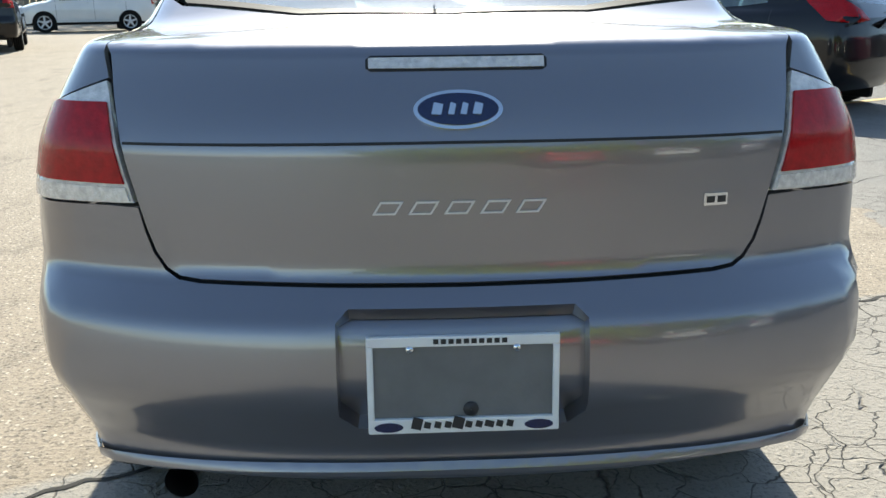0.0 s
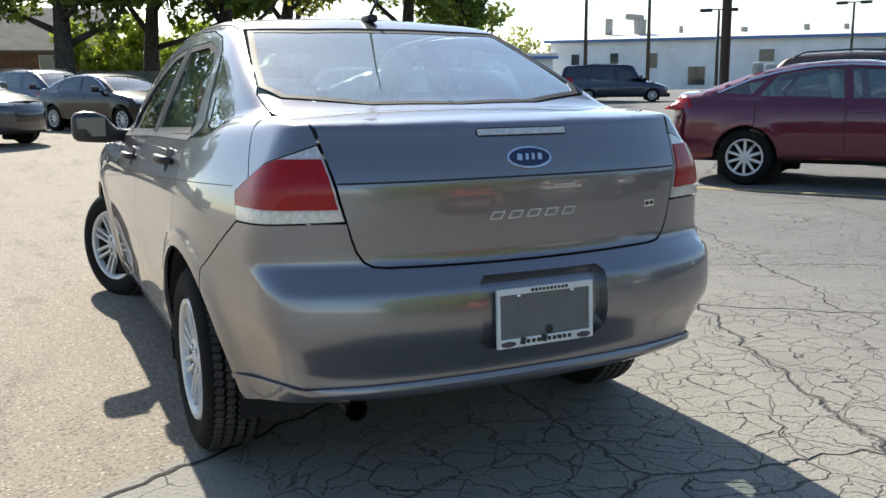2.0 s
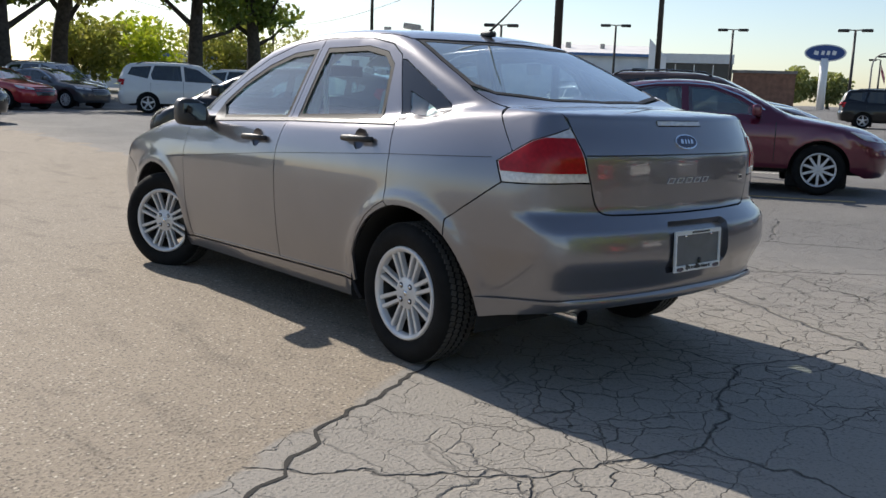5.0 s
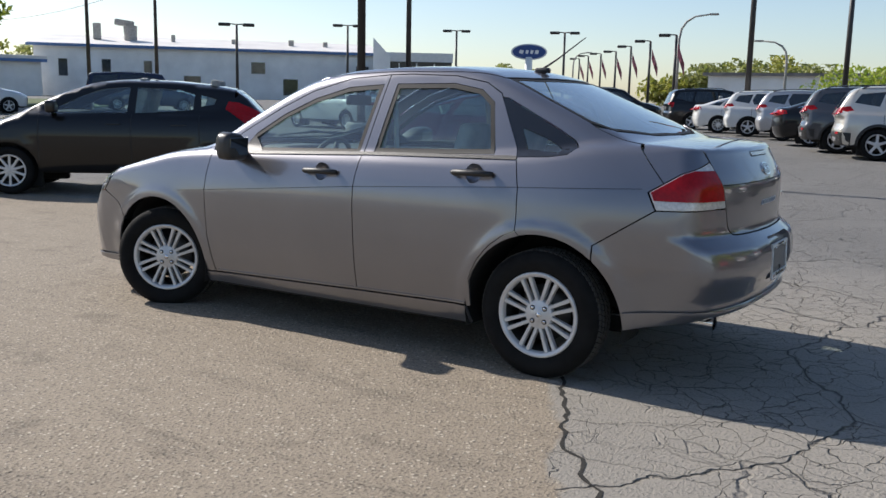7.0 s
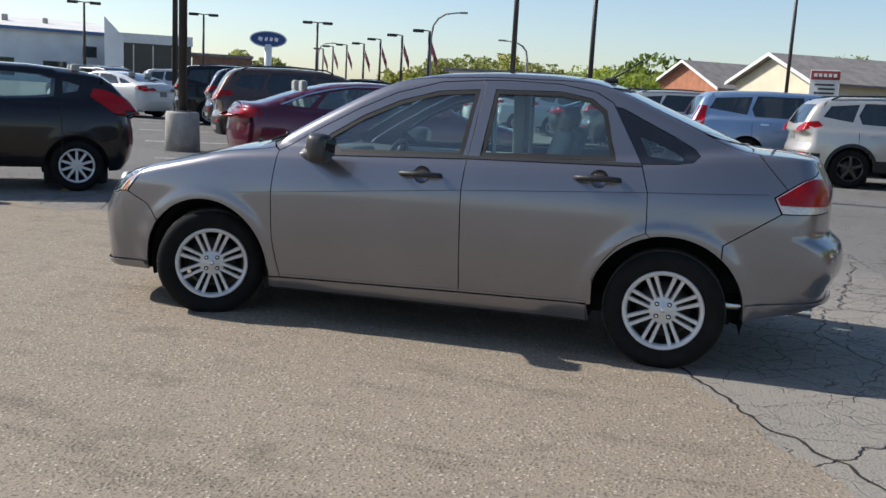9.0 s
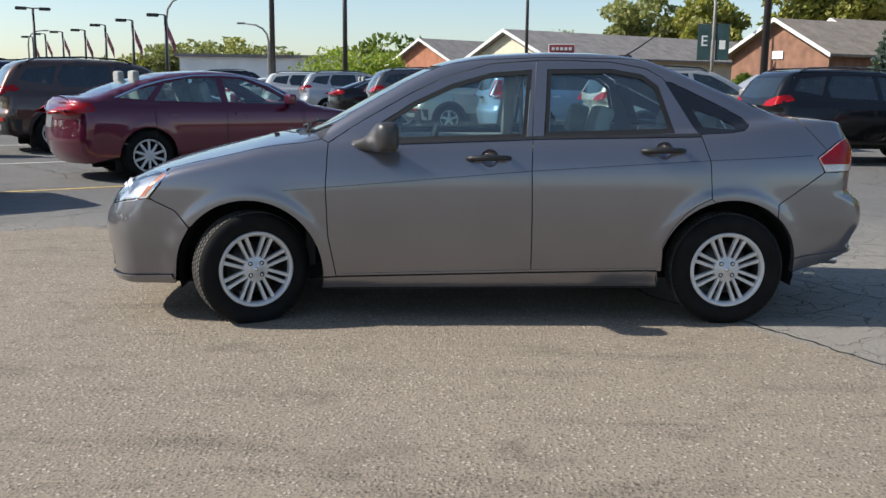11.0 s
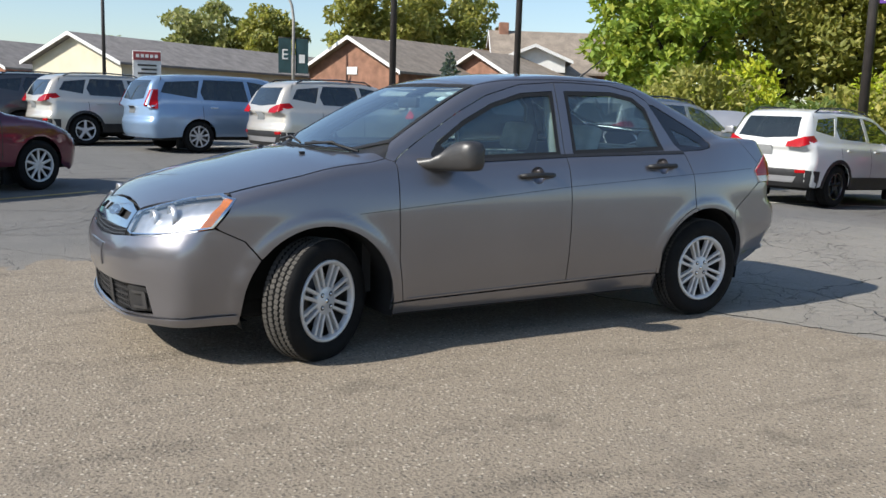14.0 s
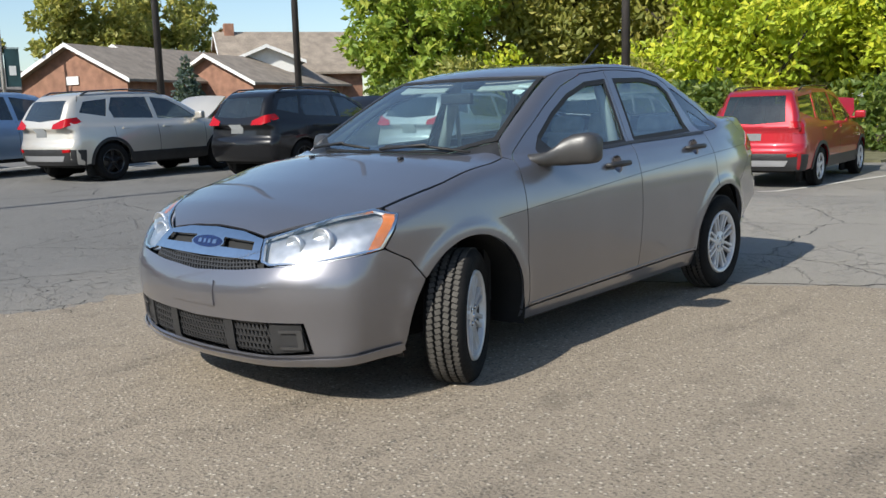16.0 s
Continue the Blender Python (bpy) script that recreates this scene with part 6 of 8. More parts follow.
def ground_material():
    m = bpy.data.materials.new("weathered_asphalt")
    m.use_nodes = True
    nt = m.node_tree
    b = nt.nodes["Principled BSDF"]
    co = nt.nodes.new("ShaderNodeTexCoord").outputs["Object"]

    def noise_at(scale, detail=4, rough=0.55):
        n = node(nt, "ShaderNodeTexNoise", Scale=scale, Detail=detail, Roughness=rough)
        nt.links.new(co, n.inputs["Vector"])
        return n.outputs["Fac"]
    sep = nt.nodes.new("ShaderNodeSeparateXYZ")
    nt.links.new(co, sep.inputs[0])
    x, y = sep.outputs[0], sep.outputs[1]
    wob = noise_at(1.6, 5)
    wob2 = noise_at(7, 4)
    shift = math_node(nt, "ADD", math_node(nt, "MULTIPLY_ADD", wob, 0.36, -0.18), math_node(nt, "MULTIPLY_ADD", wob2, 0.12, -0.06))
    d1 = math_node(nt, "ADD", math_node(nt, "SUBTRACT", y, math_node(nt, "MULTIPLY_ADD", x, 0.46, 0.27)), shift)
    d2 = math_node(nt, "ADD", math_node(nt, "MULTIPLY_ADD", x, -1.0, 2.4), math_node(nt, "MULTIPLY_ADD", wob, 2.0, -1.0))
    tan_mask = math_node(nt, "SMOOTH_MIN", d1, d2, 0.2)
    mr = node(nt, "ShaderNodeMapRange", **{"From Min": -0.02, "From Max": 0.02})
    nt.links.new(tan_mask, mr.inputs["Value"])
    mask = mr.outputs[0]
    # worn tan asphalt with stones showing
    big, mid, fine = noise_at(0.45, 5), noise_at(3.2, 6, 0.65), noise_at(70, 3)
    vo = node(nt, "ShaderNodeTexVoronoi", Scale=95.0)
    nt.links.new(co, vo.inputs["Vector"])
    stone = nt.nodes.new("ShaderNodeMapRange")
    nt.links.new(vo.outputs["Color"], stone.inputs["Value"])
    tan = mix_rgb(nt, big, (0.180, 0.146, 0.105), (0.284, 0.233, 0.171))
    tan = mix_rgb(nt, math_node(nt, "MULTIPLY", stone.outputs[0], 0.30), tan, (0.54, 0.46, 0.35))
    # single pale chips and dark pits in the worn surface
    chip = node(nt, "ShaderNodeTexVoronoi", Scale=52.0)
    nt.links.new(co, chip.inputs["Vector"])
    pick = nt.nodes.new("ShaderNodeSeparateColor")
    nt.links.new(chip.outputs["Color"], pick.inputs[0])
    near_c = node(nt, "ShaderNodeMapRange", **{"From Min": 0.28, "From Max": 0.42, "To Min": 1.0, "To Max": 0.0})
    nt.links.new(chip.outputs["Distance"], near_c.inputs["Value"])
    pale = math_node(nt, "MULTIPLY", math_node(nt, "GREATER_THAN", pick.outputs[0], 0.80), near_c.outputs[0])
    pit = math_node(nt, "MULTIPLY", math_node(nt, "LESS_THAN", pick.outputs[0], 0.20), near_c.outputs[0])
    tan = mix_rgb(nt, math_node(nt, "MULTIPLY", pale, 0.60), tan, (0.62, 0.55, 0.44))
    tan = mix_rgb(nt, math_node(nt, "MULTIPLY", pit, 0.62), tan, (0.060, 0.050, 0.040))
    dk = node(nt, "ShaderNodeMapRange", **{"From Min": 0.56, "From Max": 0.72, "To Max": 0.5})
    nt.links.new(mid, dk.inputs["Value"])
    tan = mix_rgb(nt, dk.outputs[0], tan, (0.105, 0.085, 0.062))
    spk = node(nt, "ShaderNodeMapRange", **{"From Min": 0.54, "From Max": 0.66, "To Max": 0.75})
    nt.links.new(fine, spk.inputs["Value"])
    tan = mix_rgb(nt, spk.outputs[0], tan, (0.09, 0.075, 0.06))
    # long gritty streaks where the surface has worn, the grit's own shade darkening their colour
    st = nt.nodes.new("ShaderNodeMapping")
    st.inputs["Scale"].default_value, st.inputs["Rotation"].default_value = (2.6, 0.55, 1.0), (0, 0, 0.35)
    nt.links.new(co, st.inputs["Vector"])
    sn = node(nt, "ShaderNodeTexNoise", Scale=1.3, Detail=9.0, Roughness=0.72)
    nt.links.new(st.outputs[0], sn.inputs["Vector"])
    sr = node(nt, "ShaderNodeMapRange", **{"From Min": 0.54, "From Max": 0.66, "To Max": 0.55})
    nt.links.new(sn.outputs["Fac"], sr.inputs["Value"])
    tan = mix_rgb(nt, math_node(nt, "MULTIPLY", sr.outputs[0], math_node(nt, "MULTIPLY_ADD", fine, 1.6, -0.1)), tan, (0.075, 0.062, 0.048))
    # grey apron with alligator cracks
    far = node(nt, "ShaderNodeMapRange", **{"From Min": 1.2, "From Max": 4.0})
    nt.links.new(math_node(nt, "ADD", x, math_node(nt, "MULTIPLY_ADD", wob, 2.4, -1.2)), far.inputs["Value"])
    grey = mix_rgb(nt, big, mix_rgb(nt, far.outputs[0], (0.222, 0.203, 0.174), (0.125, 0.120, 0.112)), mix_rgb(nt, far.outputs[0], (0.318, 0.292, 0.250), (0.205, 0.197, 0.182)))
    grey = mix_rgb(nt, math_node(nt, "MULTIPLY", spk.outputs[0], 0.6), grey, (0.08, 0.078, 0.075))
    warp = nt.nodes.new("ShaderNodeVectorMath")
    warp.operation = "MULTIPLY_ADD"
    nz = node(nt, "ShaderNodeTexNoise", Scale=5.0, Detail=4.0)
    nt.links.new(co, nz.inputs["Vector"])
    nt.links.new(nz.outputs["Color"], warp.inputs[0])
    warp.inputs[1].default_value = (0.22, 0.22, 0)
    nt.links.new(co, warp.inputs[2])

    def cracks(scale, width):
        v = node(nt, "ShaderNodeTexVoronoi", Scale=scale)
        v.feature = "DISTANCE_TO_EDGE"
        nt.links.new(warp.outputs[0], v.inputs["Vector"])
        r = node(nt, "ShaderNodeMapRange", **{"From Min": 0.0, "From Max": width, "To Min": 1.0, "To Max": 0.0})
        nt.links.new(v.outputs["Distance"], r.inputs["Value"])
        return r.outputs[0]
    where = node(nt, "ShaderNodeMapRange", **{"From Min": 0.42, "From Max": 0.56})
    nt.links.new(noise_at(0.7, 3), where.inputs["Value"])
    fine_cr = math_node(nt, "MULTIPLY", cracks(7.0, 0.018), where.outputs[0])
    where2 = node(nt, "ShaderNodeMapRange", **{"From Min": 0.40, "From Max": 0.60, "To Min": 0.12})
    nt.links.new(noise_at(0.55, 3), where2.inputs["Value"])
    near_apron = math_node(nt, "SUBTRACT", 1.0, math_node(nt, "MULTIPLY", far.outputs[0], 0.75))
    fine_cr = math_node(nt, "MAXIMUM", fine_cr, math_node(nt, "MULTIPLY", cracks(2.7, 0.010), math_node(nt, "MULTIPLY", near_apron, where2.outputs[0])))
    wide_cr = cracks(0.42, 0.004)
    cr = math_node(nt, "MAXIMUM", fine_cr, wide_cr)
    grey = mix_rgb(nt, math_node(nt, "MULTIPLY", cr, 0.78), grey, (0.030, 0.028, 0.026))
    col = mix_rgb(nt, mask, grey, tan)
    # oil drips and long dark stains
    oil = node(nt, "ShaderNodeMapRange", **{"From Min": 0.62, "From Max": 0.76, "To Max": 0.22})
    nt.links.new(noise_at(0.9, 2), oil.inputs["Value"])
    col = mix_rgb(nt, oil.outputs[0], col, (0.10, 0.09, 0.08))
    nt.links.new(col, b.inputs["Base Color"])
    b.inputs["Roughness"].default_value = 0.88
    grit = math_node(nt, "MULTIPLY", math_node(nt, "MULTIPLY", sr.outputs[0], mask), math_node(nt, "SUBTRACT", near_c.outputs[0], math_node(nt, "MULTIPLY", pit, 1.6)))
    rough_h = math_node(nt, "ADD", math_node(nt, "MULTIPLY", grit, 0.75), math_node(nt, "MULTIPLY", pale, 0.20))
    hgt = math_node(nt, "SUBTRACT", math_node(nt, "ADD", math_node(nt, "MULTIPLY", fine, 0.5), math_node(nt, "MULTIPLY", stone.outputs[0], 0.35)), math_node(nt, "MULTIPLY", math_node(nt, "MULTIPLY", cr, math_node(nt, "SUBTRACT", 1.0, mask)), 1.5))
    bp = node(nt, "ShaderNodeBump", Strength=0.9, Distance=0.014)
    nt.links.new(math_node(nt, "ADD", hgt, rough_h), bp.inputs["Height"])
    nt.links.new(bp.outputs[0], b.inputs["Normal"])
    return m


def build_ground():
    near = [q * 0.5 for q in range(-24, 73)]
    xs = [-2500, -900, -300, -120, -60, -30, -18] + near + [42, 50, 60, 75, 95, 120, 200, 400, 1000, 2500]
    v = [(x, y, gz(x, y)) for x in xs for y in xs]
    n = len(xs)
    g = link_mesh("ground", v, [(i * n + j, (i + 1) * n + j, (i + 1) * n + j + 1, i * n + j + 1) for i in range(n - 1) for j in range(n - 1)], ground_material())
    tagged(g, "worn tan and grey cracked asphalt car park", "ground", kind="structure")
    crack_m = material("crack_filled_with_dirt", (0.020, 0.018, 0.015), 0.95, vary=0.4, scale=30)
    rng = random.Random(5)

    def crack(pts, w, jitter=0.05, name="asphalt_crack"):
        line = dense([(p[0], p[1]) for p in pts], 0.05, closed=False)
        off, out = 0.0, []
        for i, p in enumerate(line):
            off = 0.86 * off + rng.uniform(-1, 1) * jitter * 0.5
            d = line[min(i + 1, len(line) - 1)] - line[max(i - 1, 0)]
            d = d / max(1e-6, np.linalg.norm(d))
            out.append((p + off * np.array([-d[1], d[0]]), np.array([-d[1], d[0]]) * w * rng.uniform(0.35, 1.0) / 2))
        v, f = [], []
        for p, s in out:
            for q in (p + s, p - s):
                v.append((q[0], q[1], gz(*q) + 0.0025))
        for i in range(len(out) - 1):
            f.append((2 * i, 2 * i + 1, 2 * i + 3, 2 * i + 2))
        ob = link_mesh(name, v, f, crack_m, None, "", False)
        tagged(ob, "dark open crack between old and new asphalt", "crack", kind="structure")
    crack([(-4.2, -2.1), (-2.6, -1.15), (-1.9, -0.72), (-1.55, -0.48), (-1.3, -0.37), (-1.17, -0.33), (-0.8, -0.1), (0.2, 0.35), (1.4, 0.9), (2.6, 1.5)], 0.022)
    for pts, w in (([(-1.3, -0.4), (-1.0, -0.9), (-0.5, -1.3), (0.3, -1.6)], 0.012), ([(1.3, -3.5), (1.9, -1.6), (2.6, 0.2), (3.6, 2.2), (4.6, 4.5)], 0.035), ([(0.8, -2.2), (2.2, -1.8), (3.9, -1.7), (6.0, -1.3)], 0.02),
                   ([(2.2, 3.0), (4.0, 2.6), (6.0, 2.4)], 0.018), ([(3.0, 5.8), (4.4, 3.5), (6.5, 0.5), (8.0, -2.5)], 0.03), ([(2.0, -0.6), (3.2, -0.4), (5.0, 0.1), (7.5, 0.4)], 0.016), ([(-0.6, -1.9), (-0.2, -2.6), (0.6, -3.4)], 0.012), ([(-2.0, -1.0), (-1.5, -1.7), (-0.9, -2.1)], 0.012), ([(2.6, 3.9), (5.0, 4.6), (8.0, 6.8)], 0.02)):
        crack(pts, w * 0.38, 0.07)
    # painted bay lines
    line_m = material("worn_road_paint", (0.55, 0.53, 0.47), 0.8, vary=0.35, scale=9, fine=0.5, bump_scale=60)
    yel_m = material("worn_yellow_paint", (0.50, 0.36, 0.13), 0.8, vary=0.35, scale=9, fine=0.5, bump_scale=60)

    def stripe(x, y, az, length, m, w=0.10):
        d, s = Vector((math.sin(radians(az)), math.cos(radians(az)))), Vector((math.cos(radians(az)), -math.sin(radians(az))))
        v, f, n = [], [], int(length / 0.5)
        for i in range(n + 1):
            for k in (-w / 2, w / 2):
                p = Vector((x, y)) + d * (length * i / n) + s * k
                v.append((p.x, p.y, gz(p.x, p.y) + 0.005))
        for i in range(n):
            f.append((2 * i, 2 * i + 1, 2 * i + 3, 2 * i + 2))
        tagged(link_mesh("bay_line", v, f, m, None, "", False), "worn painted parking bay line on asphalt", "road marking", "bay lines", "structure")
    for i in range(9):
        stripe(10.6 + 2.28 * i, -8.2 + 2.0 * i, 152, -0.01 + 5.0, line_m)
    for i in range(4):
        stripe(-0.6 + 3.2 * i, -9.4 + 0.45 * i, 190, 4.8, line_m)
    for i in range(5):
        stripe(5.2 + 3.1 * i, 6.6 + 2.2 * i, 148, 5.2, line_m if i else yel_m)
    stripe(3.6, 7.0, 62, 4.0, yel_m)
    return g


build_ground()

# grass strip and verge, as raised sheets with short blades
GRASS_M = material("mown_grass", (0.080, 0.110, 0.035), 0.95, vary=0.35, scale=3.0, fine=0.5, bump=0.6, bump_scale=60)


DRY_M = material("dry_mown_bank", (0.120, 0.112, 0.060), 0.95, vary=0.35, scale=3.0, fine=0.5, bump=0.6, bump_scale=60)


def verge(name, pts, label):
    v = [(x, y, gz(x, y) + 0.06) for x, y in pts] + [(x, y, gz(x, y) - 0.05) for x, y in pts]
    n = len(pts)
    f = [list(range(n))] + [(i, n + i, n + (i + 1) % n, (i + 1) % n) for i in range(n)]
    tagged(link_mesh(name, v, f, DRY_M if name == "grass_bank" else GRASS_M, None, "", False), label, "grass", kind="structure")


verge("grass_strip", [(20, 52), (30, 44), (46, 56), (38, 66)], "mown green grass strip between the lots")
verge("grass_verge", [(-40, 46), (-40, 33), (-8, 34.5), (4, 42), (12, 48), (8, 54)], "grass verge in front of a wooden fence")
verge("grass_bank", [(3, -17), (12, -13.5), (24, -12.5), (60, -10), (70, -40), (0, -40)], "grassy bank under the trees")
verge("grass_bank", [(-30, -18), (2.2, -17.2), (0, -40), (-30, -45)], "grassy bank under the trees")

# ---------------------------------------------------------------- trees
def leaf_material(name, a, b, c):
    m = bpy.data.materials.new(name)
    m.use_nodes = True
    nt = m.node_tree
    p, out = nt.nodes["Principled BSDF"], nt.nodes["Material Output"]
    geo = nt.nodes.new("ShaderNodeNewGeometry")
    ramp = nt.nodes.new("ShaderNodeValToRGB")
    ramp.color_ramp.elements[0].color, ramp.color_ramp.elements[1].color = (*a, 1), (*c, 1)
    e = ramp.color_ramp.elements.new(0.55)
    e.color = (*b, 1)
    nt.links.new(geo.outputs["Random Per Island"], ramp.inputs[0])
    nt.links.new(ramp.outputs[0], p.inputs["Base Color"])
    p.inputs["Roughness"].default_value = 0.55
    tl, mx = nt.nodes.new("ShaderNodeBsdfTranslucent"), nt.nodes.new("ShaderNodeMixShader")
    br = mix_rgb(nt, 0.35, ramp.outputs[0], (0.30, 0.36, 0.03))
    nt.links.new(br, tl.inputs["Color"])
    mx.inputs[0].default_value = 0.45
    nt.links.new(p.outputs[0], mx.inputs[1]), nt.links.new(tl.outputs[0], mx.inputs[2])
    nt.links.new(mx.outputs[0], out.inputs["Surface"])
    return m


LEAF_GREEN = leaf_material("green_leaves", (0.070, 0.115, 0.022), (0.125, 0.185, 0.034), (0.22, 0.26, 0.05))
LEAF_OLIVE = leaf_material("olive_leaves", (0.21, 0.23, 0.055), (0.345, 0.345, 0.080), (0.50, 0.44, 0.11))
LEAF_YELLOW = leaf_material("yellow_green_leaves", (0.30, 0.40, 0.030), (0.50, 0.58, 0.040), (0.68, 0.66, 0.050))
LEAF_LIGHT = leaf_material("light_green_leaves", (0.17, 0.26, 0.035), (0.30, 0.40, 0.05), (0.46, 0.48, 0.07))
# Olive leaves with the pale haze of distance mixed into their colour.
LEAF_HAZE = leaf_material("haze_tinted_leaves", (0.19, 0.22, 0.075), (0.30, 0.31, 0.11), (0.42, 0.40, 0.16))
LEAF_RUST = leaf_material("rust_leaves", (0.10, 0.045, 0.02), (0.14, 0.065, 0.03), (0.12, 0.09, 0.04))
LEAF_SPRUCE = leaf_material("blue_spruce_needles", (0.05, 0.08, 0.075), (0.08, 0.12, 0.11), (0.12, 0.16, 0.15))
BARK = material("bark", (0.055, 0.045, 0.036), 0.95, vary=0.4, scale=5, fine=0.5, bump=0.9, bump_scale=25)


def leaf_cloud(rng, centres, radii, count, size):
    """Vertices and faces of many small folded leaves gathered in clumps."""
    n = len(centres)
    w = np.array([r[0] * r[1] + r[0] * r[2] for r in radii])
    pick = rng.choice(n, count, p=w / w.sum())
    d = rng.normal(size=(count, 3))
    d /= np.linalg.norm(d, axis=1, keepdims=True)
    rad = rng.uniform(0.35, 1.0, (count, 1)) ** 0.5
    pos = np.array(centres)[pick] + d * rad * np.array(radii)[pick] * rng.uniform(0.85, 1.12, (count, 1))
    u = rng.normal(size=(count, 3)) + 0.8 * d
    u /= np.linalg.norm(u, axis=1, keepdims=True)
    v = np.cross(u, rng.normal(size=(count, 3)))
    v /= np.maximum(np.linalg.norm(v, axis=1, keepdims=True), 1e-6)
    s = size * rng.uniform(0.6, 1.4, (count, 1))
    nrm = np.cross(u, v)
    a, b, c, e = pos - u * s, pos + v * s * 0.55 + nrm * s * 0.2, pos + u * s, pos - v * s * 0.55 + nrm * s * 0.2
    verts = np.stack([a, b, c, e], 1).reshape(-1, 3)
    k = np.arange(count) * 4
    faces = np.concatenate([np.stack([k, k + 1, k + 2], 1), np.stack([k, k + 2, k + 3], 1)])
    return verts, faces


def tree(x, y, height, spread, leaves, label, leaf=0.16, count=7000, trunk=0.35, seed=1, low=0.22, lean=0.0, open_=0.0, name="tree"):
    """A tapered trunk with limbs and a crown of loose leaves in clumps."""
    rng = np.random.default_rng(seed)
    z = gz(x, y)
    t = thing(name, pose(x, y, z - 0.05), label, "tree", "trees round the lot")
    bm = bmesh.new()
    top = height * (0.55 + 0.25 * open_)
    pts = [(lean * k * k * 2, 0.15 * math.sin(3 * k + seed), top * k) for k in (0, 0.1, 0.3, 0.55, 0.8, 1.0)]
    bm_tube(bm, pts, [trunk * 1.35, trunk, trunk * 0.85, trunk * 0.66, trunk * 0.45, trunk * 0.2], 9)
    centres, radii = [], []
    limbs = 9
    for i in range(limbs):
        a = 2 * math.pi * (i * 0.382 + rng.uniform(-0.05, 0.05))
        k = 0.32 + 0.6 * i / limbs
        base = Vector((lean * k * k * 2, 0, top * k))
        reach = spread * rng.uniform(0.55, 0.95) * (1.05 - 0.35 * k)
        end = base + Vector((reach * math.cos(a), reach * math.sin(a), height * rng.uniform(0.12, 0.28)))
        mid = base.lerp(end, 0.5) + Vector((0, 0, -0.04 * height + rng.uniform(0, 0.06) * height))
        bm_tube(bm, [base, mid, end], [trunk * 0.38, trunk * 0.22, trunk * 0.06], 6)
        for q in (0.45, 0.75, 1.0):
            c = base.lerp(end, q)
            centres.append((c.x + rng.uniform(-.3, .3), c.y + rng.uniform(-.3, .3), c.z + rng.uniform(0, 0.06) * height))
            r = spread * rng.uniform(0.20, 0.36)
            radii.append((r, r, r * rng.uniform(0.55, 0.85)))
    part("trunk", bm, BARK, t, smooth=True)
    for i in range(int(26 * (1 - 0.4 * open_))):
        a, u = rng.uniform(0, 2 * math.pi), rng.uniform(-1, 1)
        rr = math.sqrt(max(0, 1 - u * u)) * spread * rng.uniform(0.45, 0.9)
        zc = height * (low + (1 - low) * 0.5 * (1 + u * 0.82))
        centres.append((rr * math.cos(a) + lean, rr * math.sin(a), zc))
        r = spread * rng.uniform(0.16, 0.32)
        radii.append((r, r, r * rng.uniform(0.55, 0.9)))
    v, f = leaf_cloud(rng, centres, radii, count, leaf)
    v[:, 2] = np.minimum(v[:, 2], height)
    link_mesh("crown", v, f, leaves, t, "", False)
    return t


def bush(x, y, height, spread, leaves, label, seed, count=1500, leaf=0.09):
    rng = np.random.default_rng(seed)
    t = thing("bush", pose(x, y, gz(x, y) - 0.03), label, "bush", "bushes")
    tube("stem", [(0, 0, 0), (0.05, 0, height * 0.5)], [0.06, 0.02], BARK, t, 6)
    cs = [(rng.uniform(-.6, .6) * spread, rng.uniform(-.6, .6) * spread, height * rng.uniform(0.25, 0.75)) for _ in range(9)]
    v, f = leaf_cloud(rng, cs, [(spread * 0.5, spread * 0.5, height * 0.3)] * 9, count, leaf)
    v[:, 2] = np.clip(v[:, 2], 0.02, height)
    link_mesh("foliage", v, f, leaves, t, "", False)


def polar(d, az, ox=-5.0, oy=2.0):
    return ox + d * math.sin(radians(az)), oy + d * math.cos(radians(az))


# tall backlit trees behind the fence
for i, (d, az, h, sp, m, n, op, ln) in enumerate(((52, 4.5, 17, 6.5, LEAF_GREEN, 11000, 0.1, 0), (60, 9.0, 18, 6.5, LEAF_GREEN, 11000, 0.1, 0.5), (56, 13.5, 18, 6.0, LEAF_GREEN, 10000, 0.2, 0), (64, 16.5, 17, 5.0, LEAF_OLIVE, 4500, 0.8, 1.2),
                                                  (64, 24.0, 16, 6.5, LEAF_GREEN, 6500, 0.7, 0.3), (68, 27.5, 15, 4.5, LEAF_GREEN, 3800, 0.8, -0.4), (62, -4, 17, 7, LEAF_GREEN, 9000, 0.1, 0), (60, -13, 16, 7, LEAF_GREEN, 8000, 0.1, 0))):
    tx, ty = polar(d, az, -2.4, -3.8)
    tree(tx, ty, h, sp, m, "tall dark backlit deciduous tree behind a fence", 0.26, n, 0.55, 11 + i, 0.30, ln, op)
for i, (d, az, h, sp, m) in enumerate(((66, 7, 6, 3.5, LEAF_LIGHT), (70, 11, 6, 4, LEAF_LIGHT), (75, 18, 6, 4, LEAF_OLIVE), (80, 20.5, 6.5, 4.5, LEAF_YELLOW), (85, 26, 8, 5, LEAF_OLIVE))):
    tx, ty = polar(d, az, -2.4, -3.8)
    tree(tx, ty, h, sp, m, "sunlit shrubby tree beyond the fence", 0.24, 3500, 0.2, 31 + i, 0.1)
